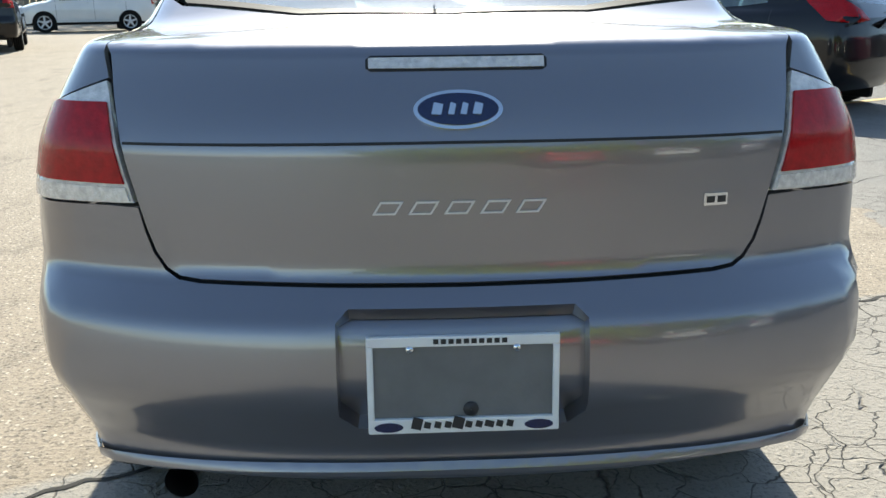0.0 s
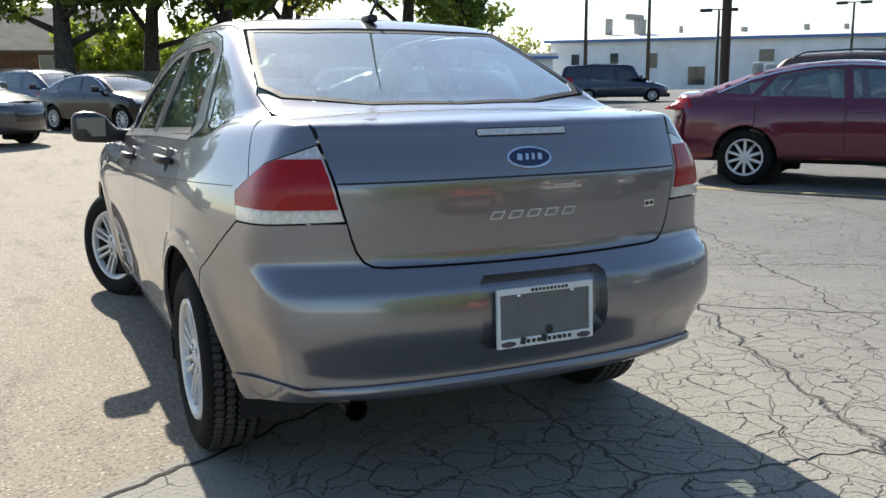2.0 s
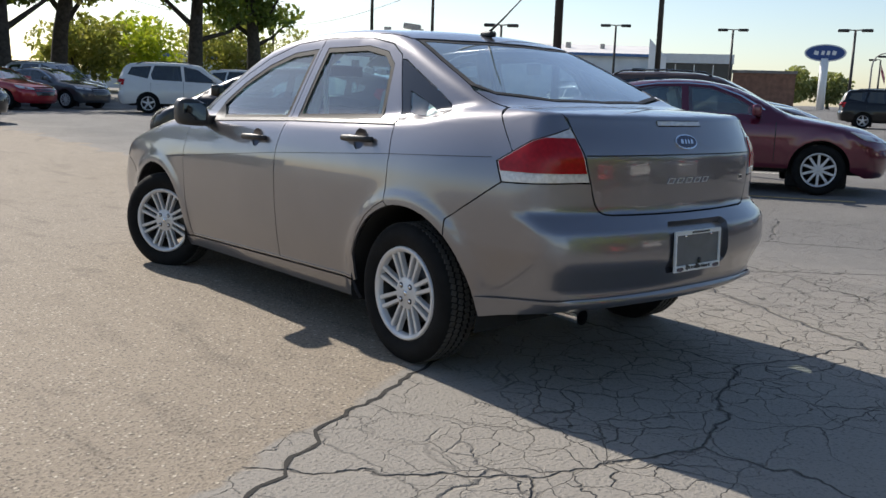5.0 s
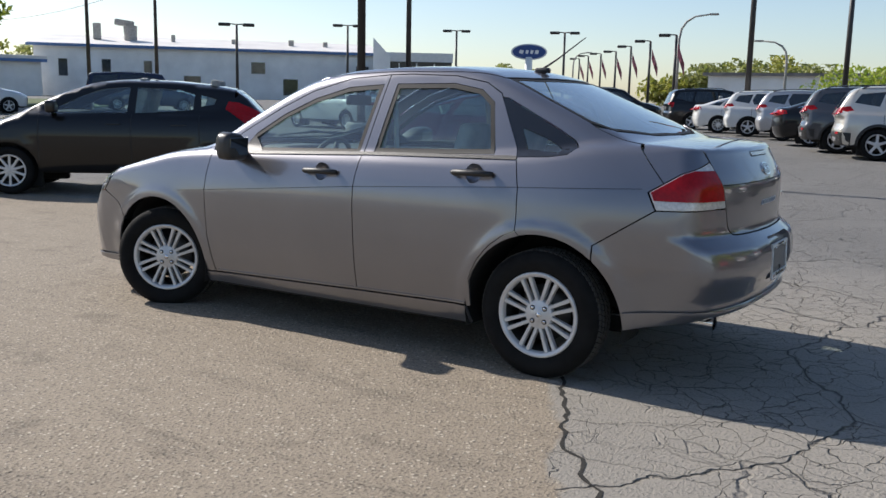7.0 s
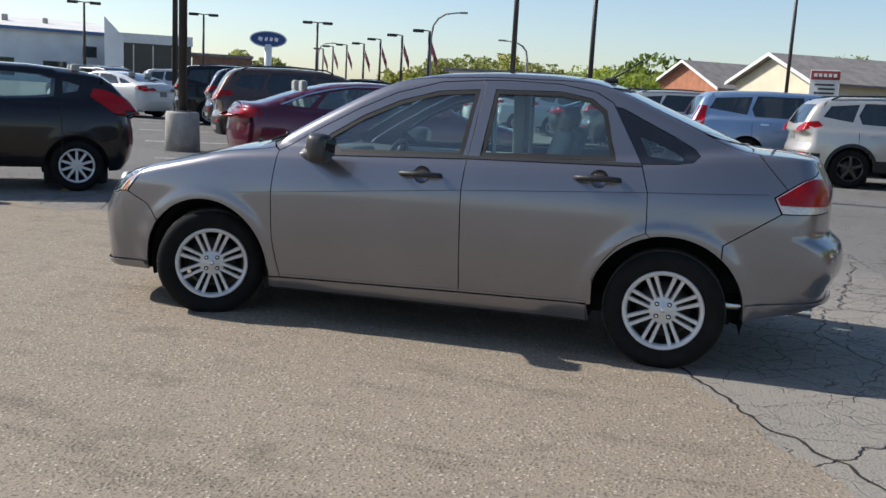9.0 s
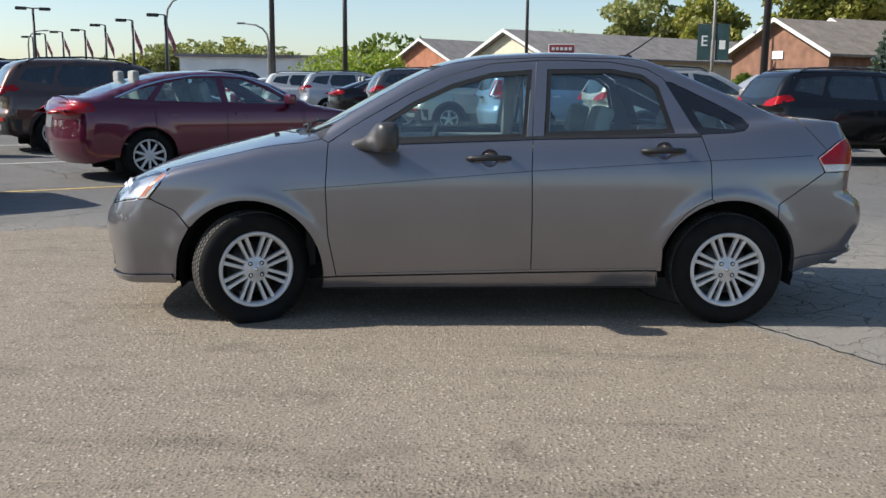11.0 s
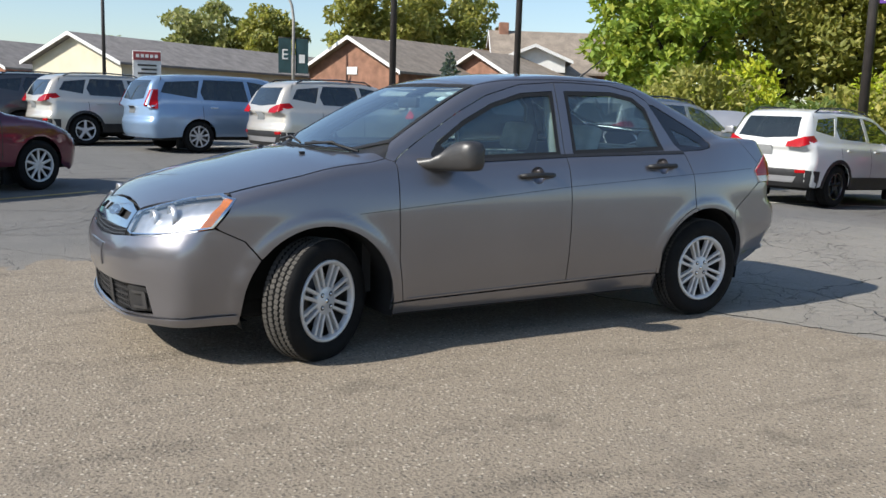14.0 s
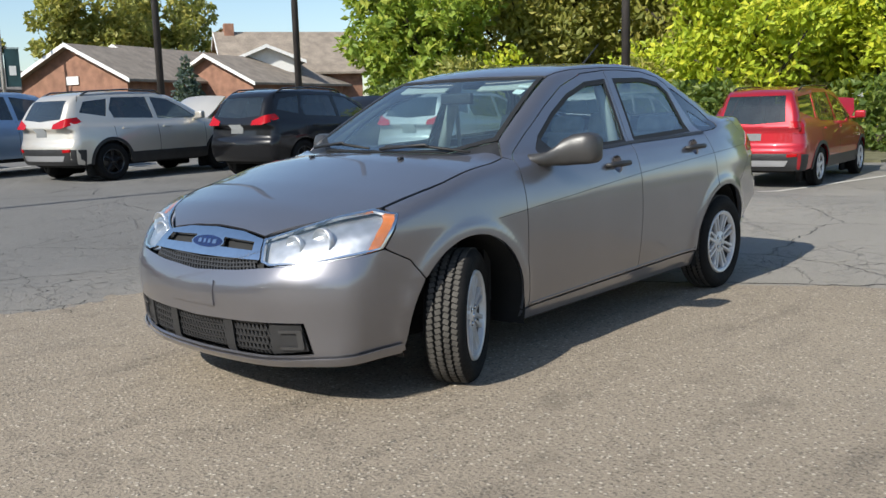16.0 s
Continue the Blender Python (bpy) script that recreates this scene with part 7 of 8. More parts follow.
# distant trees over the buildings; most of the farthest take the haze-paled leaf colour
for i, (d, az, h, sp, m) in enumerate(((190, 31.7, 15, 8, LEAF_OLIVE), (210, 34.3, 11, 6, LEAF_OLIVE), (230, 41.2, 12, 9, LEAF_GREEN), (230, 48.6, 12, 9, LEAF_GREEN), (170, 62.6, 8, 5, LEAF_OLIVE), (170, 64.6, 7, 4, LEAF_OLIVE), (150, 73.1, 6.0, 5, LEAF_OLIVE), (150, 75.1, 7.6, 5, LEAF_GREEN), (150, 77.1, 8.5, 6, LEAF_GREEN), (155, 79.1, 9.3, 6, LEAF_OLIVE), (150, 81.1, 7.6, 6, LEAF_GREEN), (150, 83.1, 6.8, 5, LEAF_GREEN), (110, 86.5, 6, 4, LEAF_LIGHT), (100, 88.9, 7, 5, LEAF_GREEN),
                                       (130, 91.8, 8, 5, LEAF_YELLOW), (150, 96.7, 9, 5, LEAF_GREEN), (150, 99.4, 11, 6, LEAF_GREEN), (150, 103.0, 11, 5, LEAF_GREEN))):
    tx, ty = polar(d, az)
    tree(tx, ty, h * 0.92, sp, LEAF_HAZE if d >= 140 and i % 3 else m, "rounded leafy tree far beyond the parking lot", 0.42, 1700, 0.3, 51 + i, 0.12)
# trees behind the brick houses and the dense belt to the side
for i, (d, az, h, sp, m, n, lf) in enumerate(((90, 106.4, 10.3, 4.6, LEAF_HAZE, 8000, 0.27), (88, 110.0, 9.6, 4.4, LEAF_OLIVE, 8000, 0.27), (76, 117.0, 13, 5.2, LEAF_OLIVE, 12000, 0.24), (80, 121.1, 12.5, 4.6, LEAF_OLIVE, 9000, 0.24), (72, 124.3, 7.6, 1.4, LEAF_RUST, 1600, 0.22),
                                              (34, 135.0, 8.5, 3.2, LEAF_LIGHT, 11000, 0.15), (38, 141.6, 10.5, 4.8, LEAF_OLIVE, 13000, 0.15), (40, 145.6, 12.5, 5.5, LEAF_OLIVE, 13000, 0.16), (36, 151.7, 12.5, 5.0, LEAF_OLIVE, 12000, 0.16), (30, 154.7, 7.0, 3.6, LEAF_YELLOW, 11000, 0.13), (31, 161.7, 8.5, 4.6, LEAF_YELLOW, 14000, 0.13), (38, 167.8, 12, 5.5, LEAF_GREEN, 10000, 0.16), (30, 171.8, 9, 4.5, LEAF_YELLOW, 8000, 0.14), (44, 157.7, 14, 6, LEAF_OLIVE, 10000, 0.2), (48, 148.7, 14, 6, LEAF_OLIVE, 9000, 0.2), (45, 177.8, 13, 6, LEAF_GREEN, 7000, 0.2))):
    tx, ty = polar(d, az, -4.6, 4.9)
    tree(tx, ty, h, sp, m, "dense leafy tree turning yellow green at the lot's edge" if d < 50 else "broad leafy tree behind brick houses", lf, n, 0.28, 91 + i, 0.06 if d < 50 else 0.15)
for i in range(14):
    tx, ty = polar(27 + 2.5 * (i % 3), 133 + 3.2 * i, -4.6, 4.9)
    bush(tx, ty, 2.2 + 0.8 * (i % 3), 1.9, (LEAF_GREEN, LEAF_OLIVE, LEAF_YELLOW)[i % 3], "leafy undergrowth below the trees", 200 + i, 2600, 0.11)
for i, (d, az, h, sp) in enumerate(((62, 85.5, 3.5, 3), (60, 87.9, 3.2, 2.5), (50, 114.1, 2.0, 0.9), (50, 116.6, 2.0, 0.9))):
    tx, ty = polar(d, az) if d > 55 else polar(d, az, -4.28, 5.06)
    bush(tx, ty, h, sp, LEAF_LIGHT if d > 55 else LEAF_GREEN, "clipped round shrub beside a building", 230 + i, 2200, 0.14)
sx, sy = polar(50, 121.5, -4.6, 4.9)
st = thing("spruce_tree", pose(sx, sy, gz(sx, sy)), "small blue spruce in front of brick houses", "tree", "trees round the lot")
tube("trunk", [(0, 0, 0), (0, 0, 4.0)], [0.12, 0.02], BARK, st, 6)
rs = np.random.default_rng(77)
sv, sf = leaf_cloud(rs, [(0, 0, 0.5 + 0.4 * k) for k in range(9)], [(1.45 - 0.15 * k, 1.45 - 0.15 * k, 0.35) for k in range(9)], 3500, 0.12)
link_mesh("crown", sv, sf, LEAF_SPRUCE, st, "", False)

# ---------------------------------------------------------------- buildings
WALL_CREAM = material("cream_painted_block", (0.84, 0.83, 0.80), 0.85, vary=0.10, scale=0.4, fine=0.2, bump=0.2, bump_scale=14)
WALL_BRICK = material("red_brown_brick", (0.25, 0.130, 0.085), 0.9, vary=0.25, scale=2.0, fine=0.4, bump=0.3, bump_scale=30)
WALL_ORANGE = material("orange_brick", (0.38, 0.16, 0.09), 0.9, vary=0.2, scale=2.0, fine=0.3, bump=0.3, bump_scale=30)
WALL_PALE = material("cream_siding", (0.62, 0.56, 0.42), 0.8, vary=0.08, scale=1.0)
WALL_DARK = material("dark_glass_front", (0.03, 0.032, 0.035), 0.2, vary=0.2, scale=0.8)
ROOF_GREY = material("grey_shingles", (0.22, 0.20, 0.185), 0.9, vary=0.2, scale=1.5, fine=0.4, bump=0.4, bump_scale=12)
ROOF_BROWN = material("brown_shingles", (0.26, 0.215, 0.17), 0.9, vary=0.2, scale=1.5, fine=0.4, bump=0.4, bump_scale=12)
TRIM_WHITE = material("white_trim", (0.72, 0.71, 0.68), 0.6, vary=0.06, scale=3)
ROOF_PALE = material("pale_roof_sheet", (0.74, 0.71, 0.66), 0.6, vary=0.1, scale=0.3)
WINDOW_M = material("window_pane", (0.04, 0.05, 0.06), 0.08, vary=0.2, scale=2, coat=0.5)
FENCE_M = material("grey_fence_boards", (0.16, 0.145, 0.125), 0.9, vary=0.3, scale=3, fine=0.4, per_object=0.15)
POLE_M = material("dark_bronze_pole", (0.035, 0.03, 0.027), 0.45, vary=0.2, scale=4)
WOOD_POLE = material("creosoted_pole", (0.085, 0.065, 0.048), 0.9, vary=0.3, scale=5)
CONCRETE = material("concrete", (0.36, 0.34, 0.31), 0.9, vary=0.2, scale=5, fine=0.3, bump=0.4, bump_scale=60)


def local(d, az, ox=-5.0, oy=2.0, turn=0.0, up=0.0):
    """A frame on the ground at that bearing, whose -y side faces back along it."""
    x, y = polar(d, az, ox, oy)
    return pose(x, y, gz(x, y) + up, 0, 0, -az + turn)


def window(parent, c, w, h, axis="y", bars=1):
    s = (w, 0.06, h) if axis == "y" else (0.06, w, h)
    win = box("window", c, s, WINDOW_M, parent)
    for e in (-1, 1):
        sc = (w + 0.16, 0.10, 0.08) if axis == "y" else (0.10, w + 0.16, 0.08)
        box("window_frame", (c[0], c[1], c[2] + e * (h / 2 + 0.04)), sc, TRIM_WHITE, win)
        o = (e * (w / 2 + 0.04), 0, 0) if axis == "y" else (0, e * (w / 2 + 0.04), 0)
        sv2 = (0.08, 0.10, h) if axis == "y" else (0.10, 0.08, h)
        box("window_frame", (c[0] + o[0], c[1] + o[1], c[2]), sv2, TRIM_WHITE, win)
    return win


def gable_house(m, w, depth, wall_h, roof_h, wall, roof, label, trim=0.22, over=0.5, name="house"):
    """A house whose gable looks along its local -y, with bargeboards and eaves."""
    hs = thing(name, m, label, "house", "houses beyond the lot")
    v = [(-w / 2, 0, -0.5), (w / 2, 0, -0.5), (w / 2, 0, wall_h), (0, 0, wall_h + roof_h), (-w / 2, 0, wall_h)]
    v += [(x, depth, z) for x, y, z in v]
    f = [(0, 1, 2, 3, 4), (9, 8, 7, 6, 5), (0, 5, 6, 1), (1, 6, 7, 2), (4, 9, 5, 0)]
    link_mesh("wall", v, f, wall, hs, "", False)
    k = roof_h / (w / 2)
    for sgn in (-1, 1):
        e = (sgn * (w / 2 + over), wall_h - over * k)
        v = []
        for y in (-over, depth + over):
            v += [(0, y, wall_h + roof_h + 0.02), (e[0], y, e[1] + 0.02), (e[0], y, e[1] + 0.16), (0, y, wall_h + roof_h + 0.18)]
        f = [(0, 1, 2, 3), (7, 6, 5, 4), (3, 2, 6, 7), (0, 4, 5, 1), (1, 5, 6, 2)]
        link_mesh("roof", v, f, roof, hs, "", False)
        v = [(0, -over - 0.06, wall_h + roof_h + 0.20), (e[0], -over - 0.06, e[1] + 0.18), (e[0], -over - 0.06, e[1] + 0.18 - trim), (0, -over - 0.06, wall_h + roof_h + 0.20 - trim)]
        v += [(x, y + 0.05, z) for x, y, z in v]
        link_mesh("bargeboard", v, [(0, 1, 2, 3), (7, 6, 5, 4), (0, 4, 5, 1), (2, 6, 7, 3), (1, 5, 6, 2)], TRIM_WHITE, hs, "", False)
    return hs


def row_house(d, az, turn, w, depth, eave, ridge, wall, roof, label, ox=-4.0, oy=5.6, **kw):
    """A gabled house whose eaves and ridge stand at those heights."""
    g = gz(*polar(d, az, ox, oy))
    return gable_house(local(d, az, ox, oy, turn=turn), w, depth, eave - g, ridge - eave, wall, roof, label, **kw)


h1 = row_house(56, 116.3, -38, 7.0, 14, 3.4, 5.2, WALL_BRICK, ROOF_BROWN, "single-storey red brick house with white gable trim")
box("vent", (0.0, -0.04, 3.0), (0.8, 0.06, 0.45), TRIM_WHITE, h1)
h1b = row_house(62, 118.9, -38, 7.4, 14, 3.5, 5.55, WALL_BRICK, ROOF_BROWN, "red brick house wing with brown shingle roof")
h1c = row_house(60, 124.0, -38, 6.4, 12, 3.2, 4.8, WALL_BRICK, ROOF_BROWN, "low brick house wing with white eaves")
h2 = row_house(70, 124.8, -84, 8, 9.5, 4.2, 7.0, WALL_BRICK, ROOF_BROWN, "taller brick house with chimney and tan shingle roof")
box("chimney", (0, 0.6, 6.6), (0.9, 0.7, 1.3), WALL_BRICK, h2, 0.03)
dm = gable_house(local(63.5, 127.4, -4.0, 5.6, turn=4, up=4.0), 4.2, 4, 0.3, 0.85, TRIM_WHITE, ROOF_BROWN, "white pedimented dormer of a brick house", name="dormer")
window(dm, (0.8, -0.03, -0.9), 0.8, 1.0)
part("dormer_wall", bm_box(bmesh.new(), (0, 2.0, -2.2), (3.4, 3.9, 4.4)), WALL_BRICK, dm)
h3 = row_house(62, 97.0, -52, 8.0, 24, 3.4, 5.0, WALL_PALE, ROOF_GREY, "cream gabled shop building with long grey roof", -5.8, 2.7)
h3c = row_house(76, 91.6, -52, 8.5, 13, 3.2, 5.1, WALL_ORANGE, ROOF_GREY, "orange brick house with grey roof among shrubs", -5.8, 2.7)
low = thing("low_building", local(95, 84.0), "long low grey flat-roofed building", "building")
box("wall", (0, 5, 1.5), (26, 10, 4.0), WALL_CREAM, low)
box("roof", (0, 5, 3.6), (27, 11, 0.3), ROOF_GREY, low)
# the long pale works building
FASCIA_BLUE = material("blue_fascia", (0.10, 0.19, 0.38), 0.6, vary=0.1, scale=2)
wb_ = thing("works_building", local(118, 43.9, -4.6, -1.8), "long cream industrial building with blue fascia and pale roof", "building")
box("wall", (0, 12, 2.75), (41.5, 24, 6.9), WALL_CREAM, wb_, 0.05)
v = [(-21.4, -0.5, 6.2), (21.4, -0.5, 6.2), (21.4, 12, 7.9), (-21.4, 12, 7.9), (21.4, 24.5, 6.2), (-21.4, 24.5, 6.2)]
v += [(x, y, z - 0.25) for x, y, z in v]
link_mesh("roof", v, [(0, 1, 2, 3), (3, 2, 4, 5), (0, 6, 7, 1), (1, 7, 8, 2), (2, 8, 10, 4), (6, 0, 3, 9), (9, 3, 5, 11)], ROOF_PALE, wb_, "", False)
box("fascia", (0, -0.6, 6.02), (42.9, 0.15, 0.34), FASCIA_BLUE, wb_)
for x, z, w, h in ((-17.5, 3.4, 1.0, 2.0), (-12.6, 3.6, 1.0, 1.7), (-7.8, 3.5, 0.95, 1.8), (5.4, 3.9, 1.7, 1.4), (9.4, 1.6, 1.8, 2.0), (14.7, 1.5, 2.6, 1.9), (-2.6, 1.6, 2.0, 2.2), (18.6, 3.8, 1.6, 1.3)):
    window(wb_, (x, -0.03, z), w, h)
for x, z, sz in ((-14.2, 8.1, (0.9, 0.9, 2.0)), (-5.0, 7.4, (0.5, 0.5, 1.1)), (2.7, 7.3, (0.8, 0.7, 0.7)), (10.0, 7.3, (0.7, 0.7, 1.0)), (14.5, 7.3, (0.6, 0.6, 0.8))):
    box("roof_vent", (x, 6, z), sz, CONCRETE, wb_, 0.1)
# the cyclone collector: a drum under a flared hood
bm = bm_tube(bmesh.new(), [(-10.2, 6, 6.6), (-10.2, 6, 8.9)], [0.75, 0.85], 16)
bm_box(bm, (-10.9, 6, 9.2), (2.3, 1.3, 0.75), 0.15, Matrix.Rotation(0.12, 4, "Y"), 2)
part("dust_collector", bm, CONCRETE, wb_, "grey roof dust collector with flared hood")
an = thing("annexe_building", local(105, 27.0, -4.6, -1.8), "low white annexe with blue fascia and pale roof", "building")
box("wall", (0, 6, 1.6), (27, 12, 4.2), WALL_CREAM, an, 0.05)
box("roof", (0, 6, 3.98), (28, 13, 0.4), ROOF_PALE, an, 0.05)
box("fascia", (0, -0.62, 3.66), (28, 0.12, 0.3), FASCIA_BLUE, an)
for x in (-8.0, -2.0, 4.0):
    window(an, (x, -0.03, 1.9), 2.6, 1.5)
sh = thing("showroom_building", local(105, 56.0, -4.6, -1.8), "dark glass-fronted showroom with white parapet and slanted fin", "building")
box("wall", (0, 7, 2.3), (8.8, 14, 5.6), WALL_DARK, sh, 0.05)
box("parapet", (0.4, -0.3, 5.15), (8.2, 0.3, 1.0), TRIM_WHITE, sh)
v = [(-4.5, -0.9, -0.3), (-2.6, -0.9, -0.3), (-2.6, -0.9, 5.2), (-4.5, -0.9, 7.2)]
v += [(x, y + 0.5, z) for x, y, z in v]
link_mesh("fin", v, [(0, 1, 2, 3), (7, 6, 5, 4), (0, 4, 5, 1), (1, 5, 6, 2), (2, 6, 7, 3), (3, 7, 4, 0)], WALL_CREAM, sh, "", False)
for x in (-1.6, 0.4, 2.4):
    box("mullion", (x, -0.06, 2.3), (0.12, 0.1, 4.4), TRIM_WHITE, sh)
sh2 = thing("brick_annexe", local(105, 60.2, -4.6, -1.8), "low brick building beside a showroom", "building")
box("wall", (0, 5, 1.7), (6.4, 10, 4.2), WALL_BRICK, sh2)
box("roof", (0, 5, 3.9), (6.7, 10.4, 0.3), ROOF_GREY, sh2)
h0 = gable_house(local(70, 5.4, -1.0, -2.9, turn=84), 10, 26, 3.4, 2.8, WALL_BRICK, ROOF_GREY, "brick house with long dark roof behind a fence")
for yy in (3, 8, 14, 20):
    window(h0, (-5.03, yy, 2.3), 1.2, 1.2, "x")
    window(h0, (5.03, yy, 2.3), 1.2, 1.2, "x")

# the fence: boards on posts
def fence(p0, p1, label, h=1.9):
    p0, p1 = Vector(p0), Vector(p1)
    L, d = (p1 - p0).length, (p1 - p0).normalized()
    ang = math.degrees(math.atan2(d.y, d.x))
    f = thing("fence", pose(p0.x, p0.y, gz(p0.x, p0.y), 0, 0, ang), label, "fence")
    me = None
    n = int(L / 0.30)
    for i in range(n):
        if me is None:
            me = box("board", (0, 0, h / 2), (0.285, 0.02, h), FENCE_M, f, 0.006).data
            continue
        o = new("board", me)
        o.parent = f
        o.matrix_basis = pose(0.30 * i, random.uniform(-0.006, 0.006), random.uniform(-0.03, 0.03) + gz(*(p0 + d * 0.3 * i)) - gz(p0.x, p0.y), 0, random.uniform(-0.6, 0.6), 0)
    pm = None
    for i in range(int(L / 2.4) + 1):
        if pm is None:
            pm = box("post", (0, 0.08, h / 2), (0.10, 0.10, h + 0.1), FENCE_M, f).data
        else:
            o = new("post", pm)
            o.parent = f
            o.matrix_basis = pose(2.4 * i, 0, gz(*(p0 + d * 2.4 * i)) - gz(p0.x, p0.y))
    return f


fence((-26, 44), (13, 53), "weathered grey board fence in front of trees")

# ---------------------------------------------------------------- poles, lamps, sign, wires
def lamp_post(x, y, top, label, heads=2, flag=None):
    az = math.degrees(math.atan2(x + 4.6, y + 1.8))
    h = top - gz(x, y)
    p = thing("street_lamp", pose(x, y, gz(x, y), 0, 0, -az), label, "street lamp", "lot lights")
    tube("pole", [(0, 0, 0), (0, 0, h)], [0.11, 0.08], POLE_M, p, 8)
    part("base", bm_box(bmesh.new(), (0, 0, 0.35), (0.5, 0.5, 0.8), 0.06), CONCRETE, p)
    for sgn in ((-1, 1) if heads == 2 else (-1,)):
        tube("arm", [(0, 0, h), (sgn * 0.45, 0, h + 0.03)], 0.04, POLE_M, p, 6)
        part("lamp_head", bm_box(bmesh.new(), (sgn * 0.75, 0, h - 0.02), (0.75, 0.42, 0.20), 0.08, None, 3), POLE_M, p, smooth=True)
    if flag:
        v, f = [], []
        for i in range(7):
            for k in range(2):
                v.append((0.12 + 0.10 * i * 0.8, 0.08 * math.sin(i * 1.3), h - 0.5 - 0.28 * i * 0.8 - k * 0.75))
        f = [(2 * i, 2 * i + 1, 2 * i + 3, 2 * i + 2) for i in range(6)]
        link_mesh("flag", v, f, flag, p, "hanging striped flag", True)
    return p


FLAG_M = material("faded_flag", (0.35, 0.12, 0.14), 0.9, vary=0.7, scale=2.2)
BANNER_M = material("teal_banner", (0.020, 0.055, 0.060), 0.8, vary=0.3, scale=2)
for x, y, top in ((38.4, 40.8, 5.7), (51.35, 42.0, 6.65), (59.6, 37.3, 6.75), (59.45, 27.65, 6.4)):
    lamp_post(x, y, top, "double-headed dark car park light")
for x, y, top in ((53.8, 17.2, 5.65), (59.7, 21.0, 5.7), (67.8, 25.5, 5.85), (73.9, 29.2, 5.8), (83.5, 34.6, 6.15), (89.4, 38.5, 6.25), (94.5, 41.8, 6.2)):
    lamp_post(x, y, top, "dark car park light with a hanging flag", 1, FLAG_M)


def lettering(word, at, size, mat, parent):
    """A word standing upright, facing -y, centred at that point."""
    c = bpy.data.curves.new("lettering", "FONT")
    c.body, c.size, c.align_x, c.align_y, c.extrude = word, size, "CENTER", "CENTER", 0.006
    c.materials.append(mat)
    ob = new("lettering", c)
    ob.parent = parent
    ob.matrix_basis = pose(*at, 90, 0, 0)


def tall_pole(x, y, h, r, label, base=False, flag=False):
    p = thing("light_pole", pose(x, y, gz(x, y)), label, "pole", "tall poles")
    tube("shaft", [(0, 0, 0.0), (0, 0, h)], [r, r * 0.8], POLE_M, p, 12)
    part("flange", bm_box(bmesh.new(), (0, 0, 0.74 if base else 0.03), (3.2 * r, 3.2 * r, 0.05), 0.01), POLE_M, p)
    if base:
        bm = bmesh.new()
        bm_tube(bm, [(0, 0, -0.1), (0, 0, 0.70), (0, 0, 0.74)], [0.33, 0.31, 0.29], 24)
        part("base", bm, CONCRETE, p, "round concrete base", True)
    if flag:
        v, f = [], []
        for i in range(8):
            for k in range(2):
                v.append((0.1 + 0.11 * i, 0.07 * math.sin(i * 1.1), h - 0.3 - 0.22 * i - k * 0.95))
        link_mesh("flag", v, [(2 * i, 2 * i + 1, 2 * i + 3, 2 * i + 2) for i in range(7)], FLAG_M, p, "hanging striped flag", True)
    return p


tall_pole(10.01, 9.29, 11, 0.085, "dark square light pole on a round concrete base", True)
tall_pole(28.37, 20.69, 12, 0.12, "slim dark light pole")
tall_pole(33.38, 7.49, 10, 0.12, "dark pole with pennants on top", flag=True)
tall_pole(40.81, 4.97, 8.6, 0.13, "dark flag pole at the lot edge", flag=True)
tall_pole(46.0, -4.8, 10, 0.10, "dark light pole behind a parking row")
tall_pole(18.16, -7.52, 11, 0.10, "dark light pole behind a parking row")
tall_pole(14.89, -9.47, 11, 0.09, "dark light pole behind a parking row")
bp_ = tall_pole(8.68, -15.1, 10, 0.12, "brown pole in front of the trees")
bp_.matrix_basis = pose(8.68, -15.1, gz(8.68, -15.1), 0, 0, -148)
BANNER_PURPLE = material("purple_banner", (0.13, 0.05, 0.30), 0.8, vary=0.2, scale=3)
b_ = part("banner", bm_box(bmesh.new(), (0.44, 0, 5.12), (0.64, 0.03, 1.70), 0.01), BANNER_PURPLE, bp_, "purple banner with a white lettered field")
part("field", bm_box(bmesh.new(), (0.47, -0.012, 4.64), (0.52, 0.02, 0.62), 0.005), TRIM_WHITE, b_)
lettering("D", (0.47, -0.030, 4.62), 0.56, SEAL, b_)
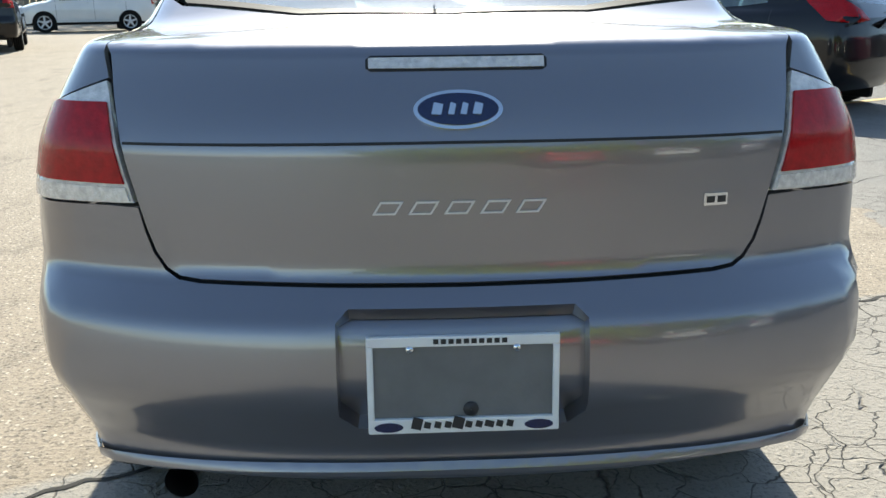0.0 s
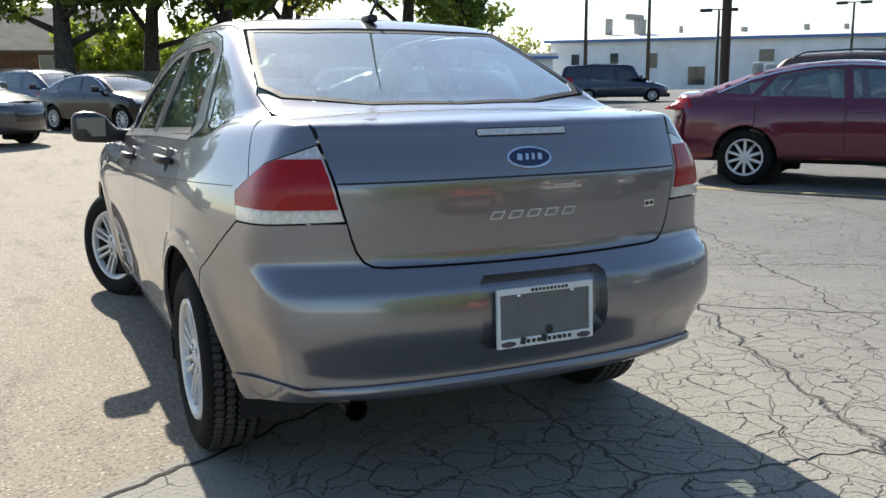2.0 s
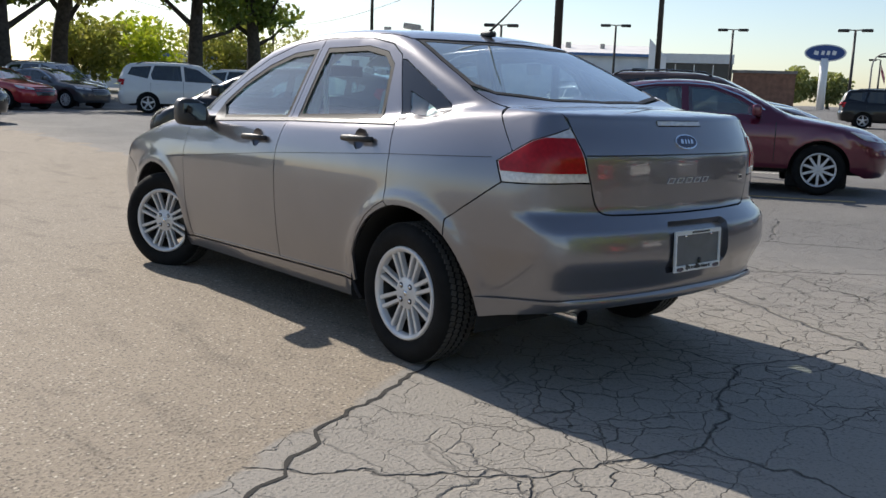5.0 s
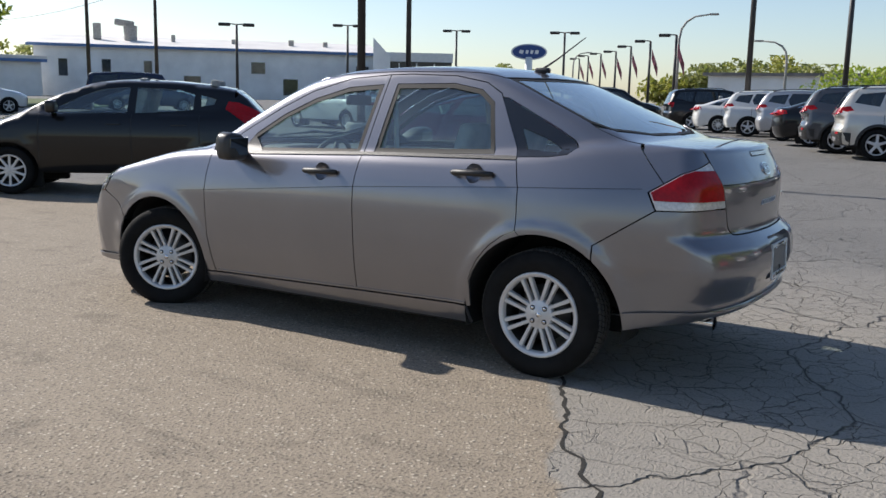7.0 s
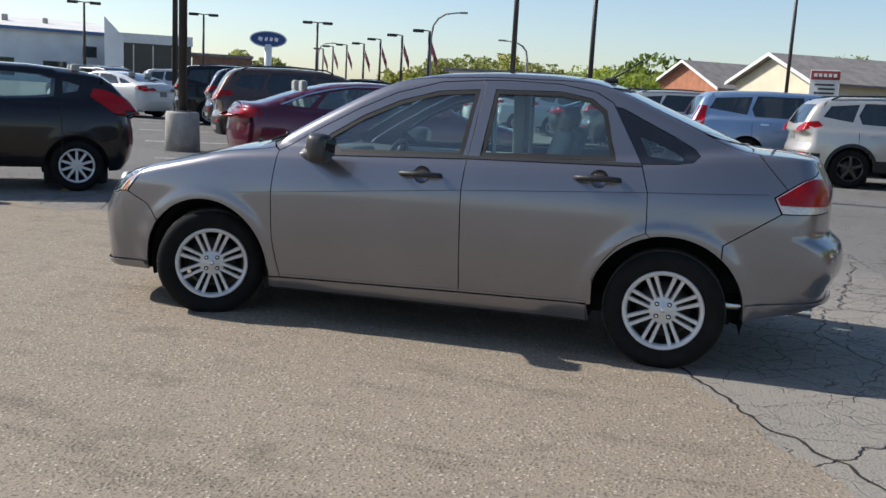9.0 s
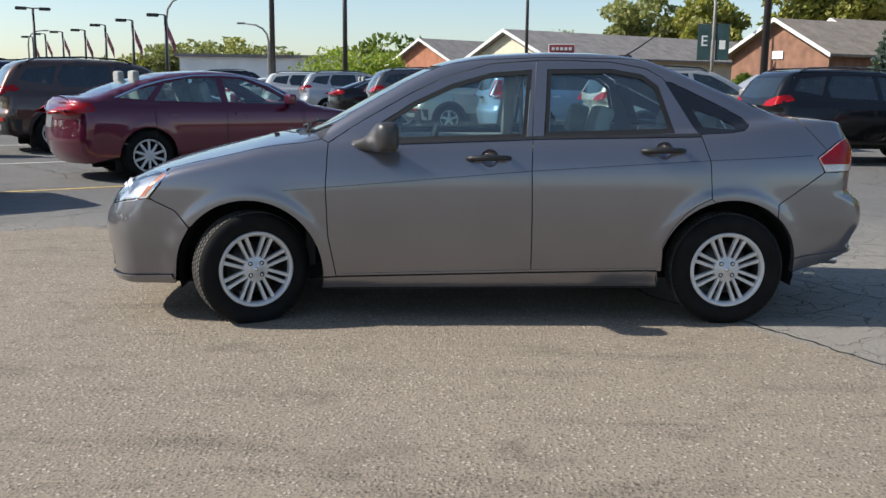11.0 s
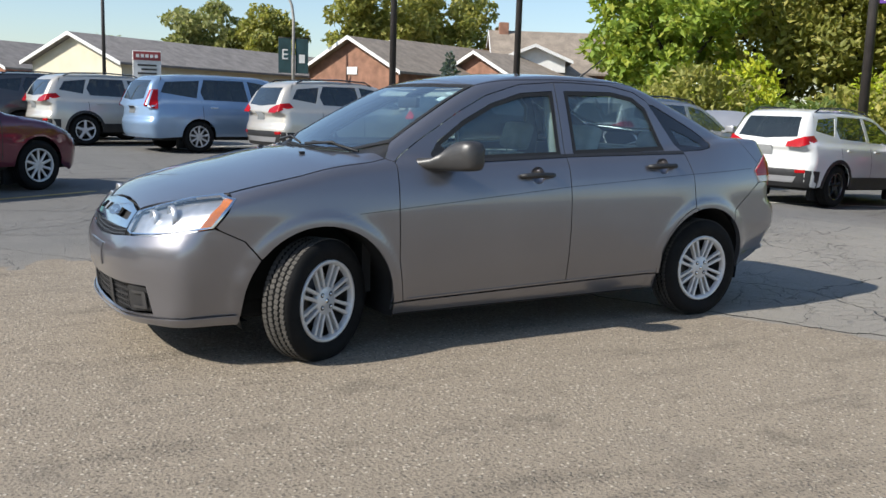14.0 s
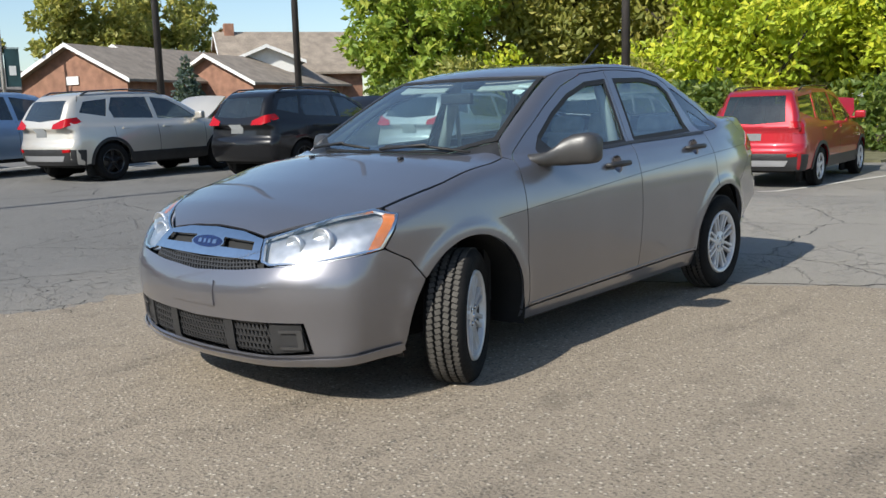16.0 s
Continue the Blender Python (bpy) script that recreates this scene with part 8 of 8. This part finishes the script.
# curved street lamps, one of them with two teal banners
for x, y, top, arm, banners in ((55.6, 17.6, 7.1, 1.9, False), (61.5, 11.9, 5.7, -1.7, False), (88.8, 40.0, 6.6, 1.5, False), (46.7, -15.6, 8.0, -1.6, True)):
    az = math.degrees(math.atan2(x + 4.6, y - 3.0))
    h = top - gz(x, y)
    p = thing("street_lamp", pose(x, y, gz(x, y), 0, 0, -az), "grey street lamp with curved arm" + (" and two teal banners" if banners else ""), "street lamp")
    tube("pole", [(0, 0, 0), (0, 0, h * 0.76), (0.06 * arm, 0, h * 0.86), (0.22 * arm, 0, h * 0.93), (0.5 * arm, 0, h * 0.98), (arm, 0, h)], [0.10, 0.08, 0.075, 0.07, 0.06, 0.05], CONCRETE, p, 8)
    part("lamp_head", bm_box(bmesh.new(), (1.12 * arm, 0, h), (0.6, 0.3, 0.13), 0.05), CONCRETE, p)
    if banners:
        for e in (-0.50, 0.50):
            b_ = part("banner", bm_box(bmesh.new(), (e, 0, 3.7), (0.74, 0.03, 2.0), 0.01), BANNER_M, p, "dark teal hanging banner")
            tube("banner_arm", [(0, 0, 4.74), (1.8 * e, 0, 4.74)], 0.025, POLE_M, p, 6)
            if e < 0:
                lettering("E", (e, -0.022, 3.75), 0.85, TRIM_WHITE, b_)
            else:
                part("lettering_bar", bm_box(bmesh.new(), (e, -0.022, 3.55), (0.34, 0.012, 0.5)), TRIM_WHITE, b_)
# the oval sign
x, y = 119.3, 60.9
sg_ = thing("oval_sign", pose(x, y, gz(x, y), 0, 0, -62.0), "blue oval roadside sign on a white post", "sign")
tube("post", [(0, 0, 0), (0, 0, 7.0)], 0.55, WHITE_PAINT, sg_, 10)
v = [(2.70 * math.cos(2 * math.pi * k / 48), q, 7.75 + 1.18 * math.sin(2 * math.pi * k / 48)) for q in (-0.25, 0.25) for k in range(48)]
link_mesh("panel", v, [list(range(48))[::-1], list(range(48, 96))] + [(k, (k + 1) % 48, 48 + (k + 1) % 48, 48 + k) for k in range(48)], WHITE_PAINT, sg_, "", False)
v = [(2.48 * math.cos(2 * math.pi * k / 48), -0.27, 7.75 + 1.02 * math.sin(2 * math.pi * k / 48)) for k in range(48)]
link_mesh("blue_face", v, [list(range(48))[::-1]], material("blue_sign_face", (0.02, 0.06, 0.22), 0.4, vary=0.1, scale=2), sg_, "", False)
for dx, w in ((-1.15, 0.75), (-0.3, 0.5), (0.4, 0.5), (1.15, 0.65)):
    part("script_stroke", bm_box(bmesh.new(), (dx, -0.29, 7.75), (w * 0.8, 0.02, 0.55), 0.0, Matrix.Rotation(0.25, 4, "Y")), WHITE_PAINT, sg_)
# shop sign with bars in place of lettering
x, y = polar(48, 99.8)
ps = thing("shop_sign", pose(x, y, gz(x, y), 0, 0, -98), "red and white shop sign on posts", "sign")
for e in (-0.55, 0.55):
    tube("post", [(e, 0, 0), (e, 0, 2.0)], 0.06, POLE_M, ps, 6)
part("panel", bm_box(bmesh.new(), (0, 0, 2.55), (1.35, 0.2, 1.6), 0.02), TRIM_WHITE, ps)
part("header", bm_box(bmesh.new(), (0, -0.03, 3.1), (1.3, 0.2, 0.42), 0.01), material("sign_red", (0.30, 0.05, 0.05), 0.6), ps)
for i in range(5):
    part("lettering_bar", bm_box(bmesh.new(), (-0.44 + 0.22 * i, -0.14, 3.1), (0.15, 0.02, 0.16)), TRIM_WHITE, ps)
for i in range(4):
    part("lettering_bar", bm_box(bmesh.new(), (0.1 * (i % 2), -0.11, 2.65 - 0.2 * i), (0.9 - 0.15 * (i % 2), 0.02, 0.09)), POLE_M, ps)
# wooden poles and wires
tops = []
for d, az, h in ((75, 17.4, 9.0), (81, 34.75, 13.0), (79, 38.45, 10.4), (110, 29.0, 8.5)):
    x, y = polar(d, az, -2.4, -3.8)
    p = thing("utility_pole", pose(x, y, gz(x, y), 0, 0, -az), "tall wooden utility pole with crossarm", "utility pole", "utility poles")
    tube("shaft", [(0, 0, 0), (0, 0, h)], [0.17, 0.11], WOOD_POLE, p, 8)
    box("crossarm", (0, -0.12, h - 0.6), (2.4, 0.12, 0.14), WOOD_POLE, p)
    for e in (-1.0, -0.4, 0.4, 1.0):
        tube("insulator", [(e, -0.12, h - 0.54), (e, -0.12, h - 0.36)], 0.05, CONCRETE, p, 6)
    tops.append(Vector((x, y, gz(x, y) + h - 0.4)))
for i, (a, b, dz) in enumerate(((tops[0], tops[1], 0), (tops[1], tops[2], 0), (tops[0], tops[1], -0.9), (tops[1], tops[2], -0.9), (tops[0], tops[3], -0.4), (tops[3], tops[2], -0.5), (tops[0], Vector((-26, 52, 8.5)), 0), (tops[0], Vector((-26, 50, 7.5)), -0.9))):
    pts = [a.lerp(b, k / 10) + Vector((0, 0, dz - 0.9 * (1 - (2 * k / 10 - 1) ** 2))) for k in range(11)]
    w = tube("overhead_wire", pts, 0.022, SEAL, None, 4)
    tagged(w, "black overhead power line strung between wooden poles", "wire", "overhead wires")
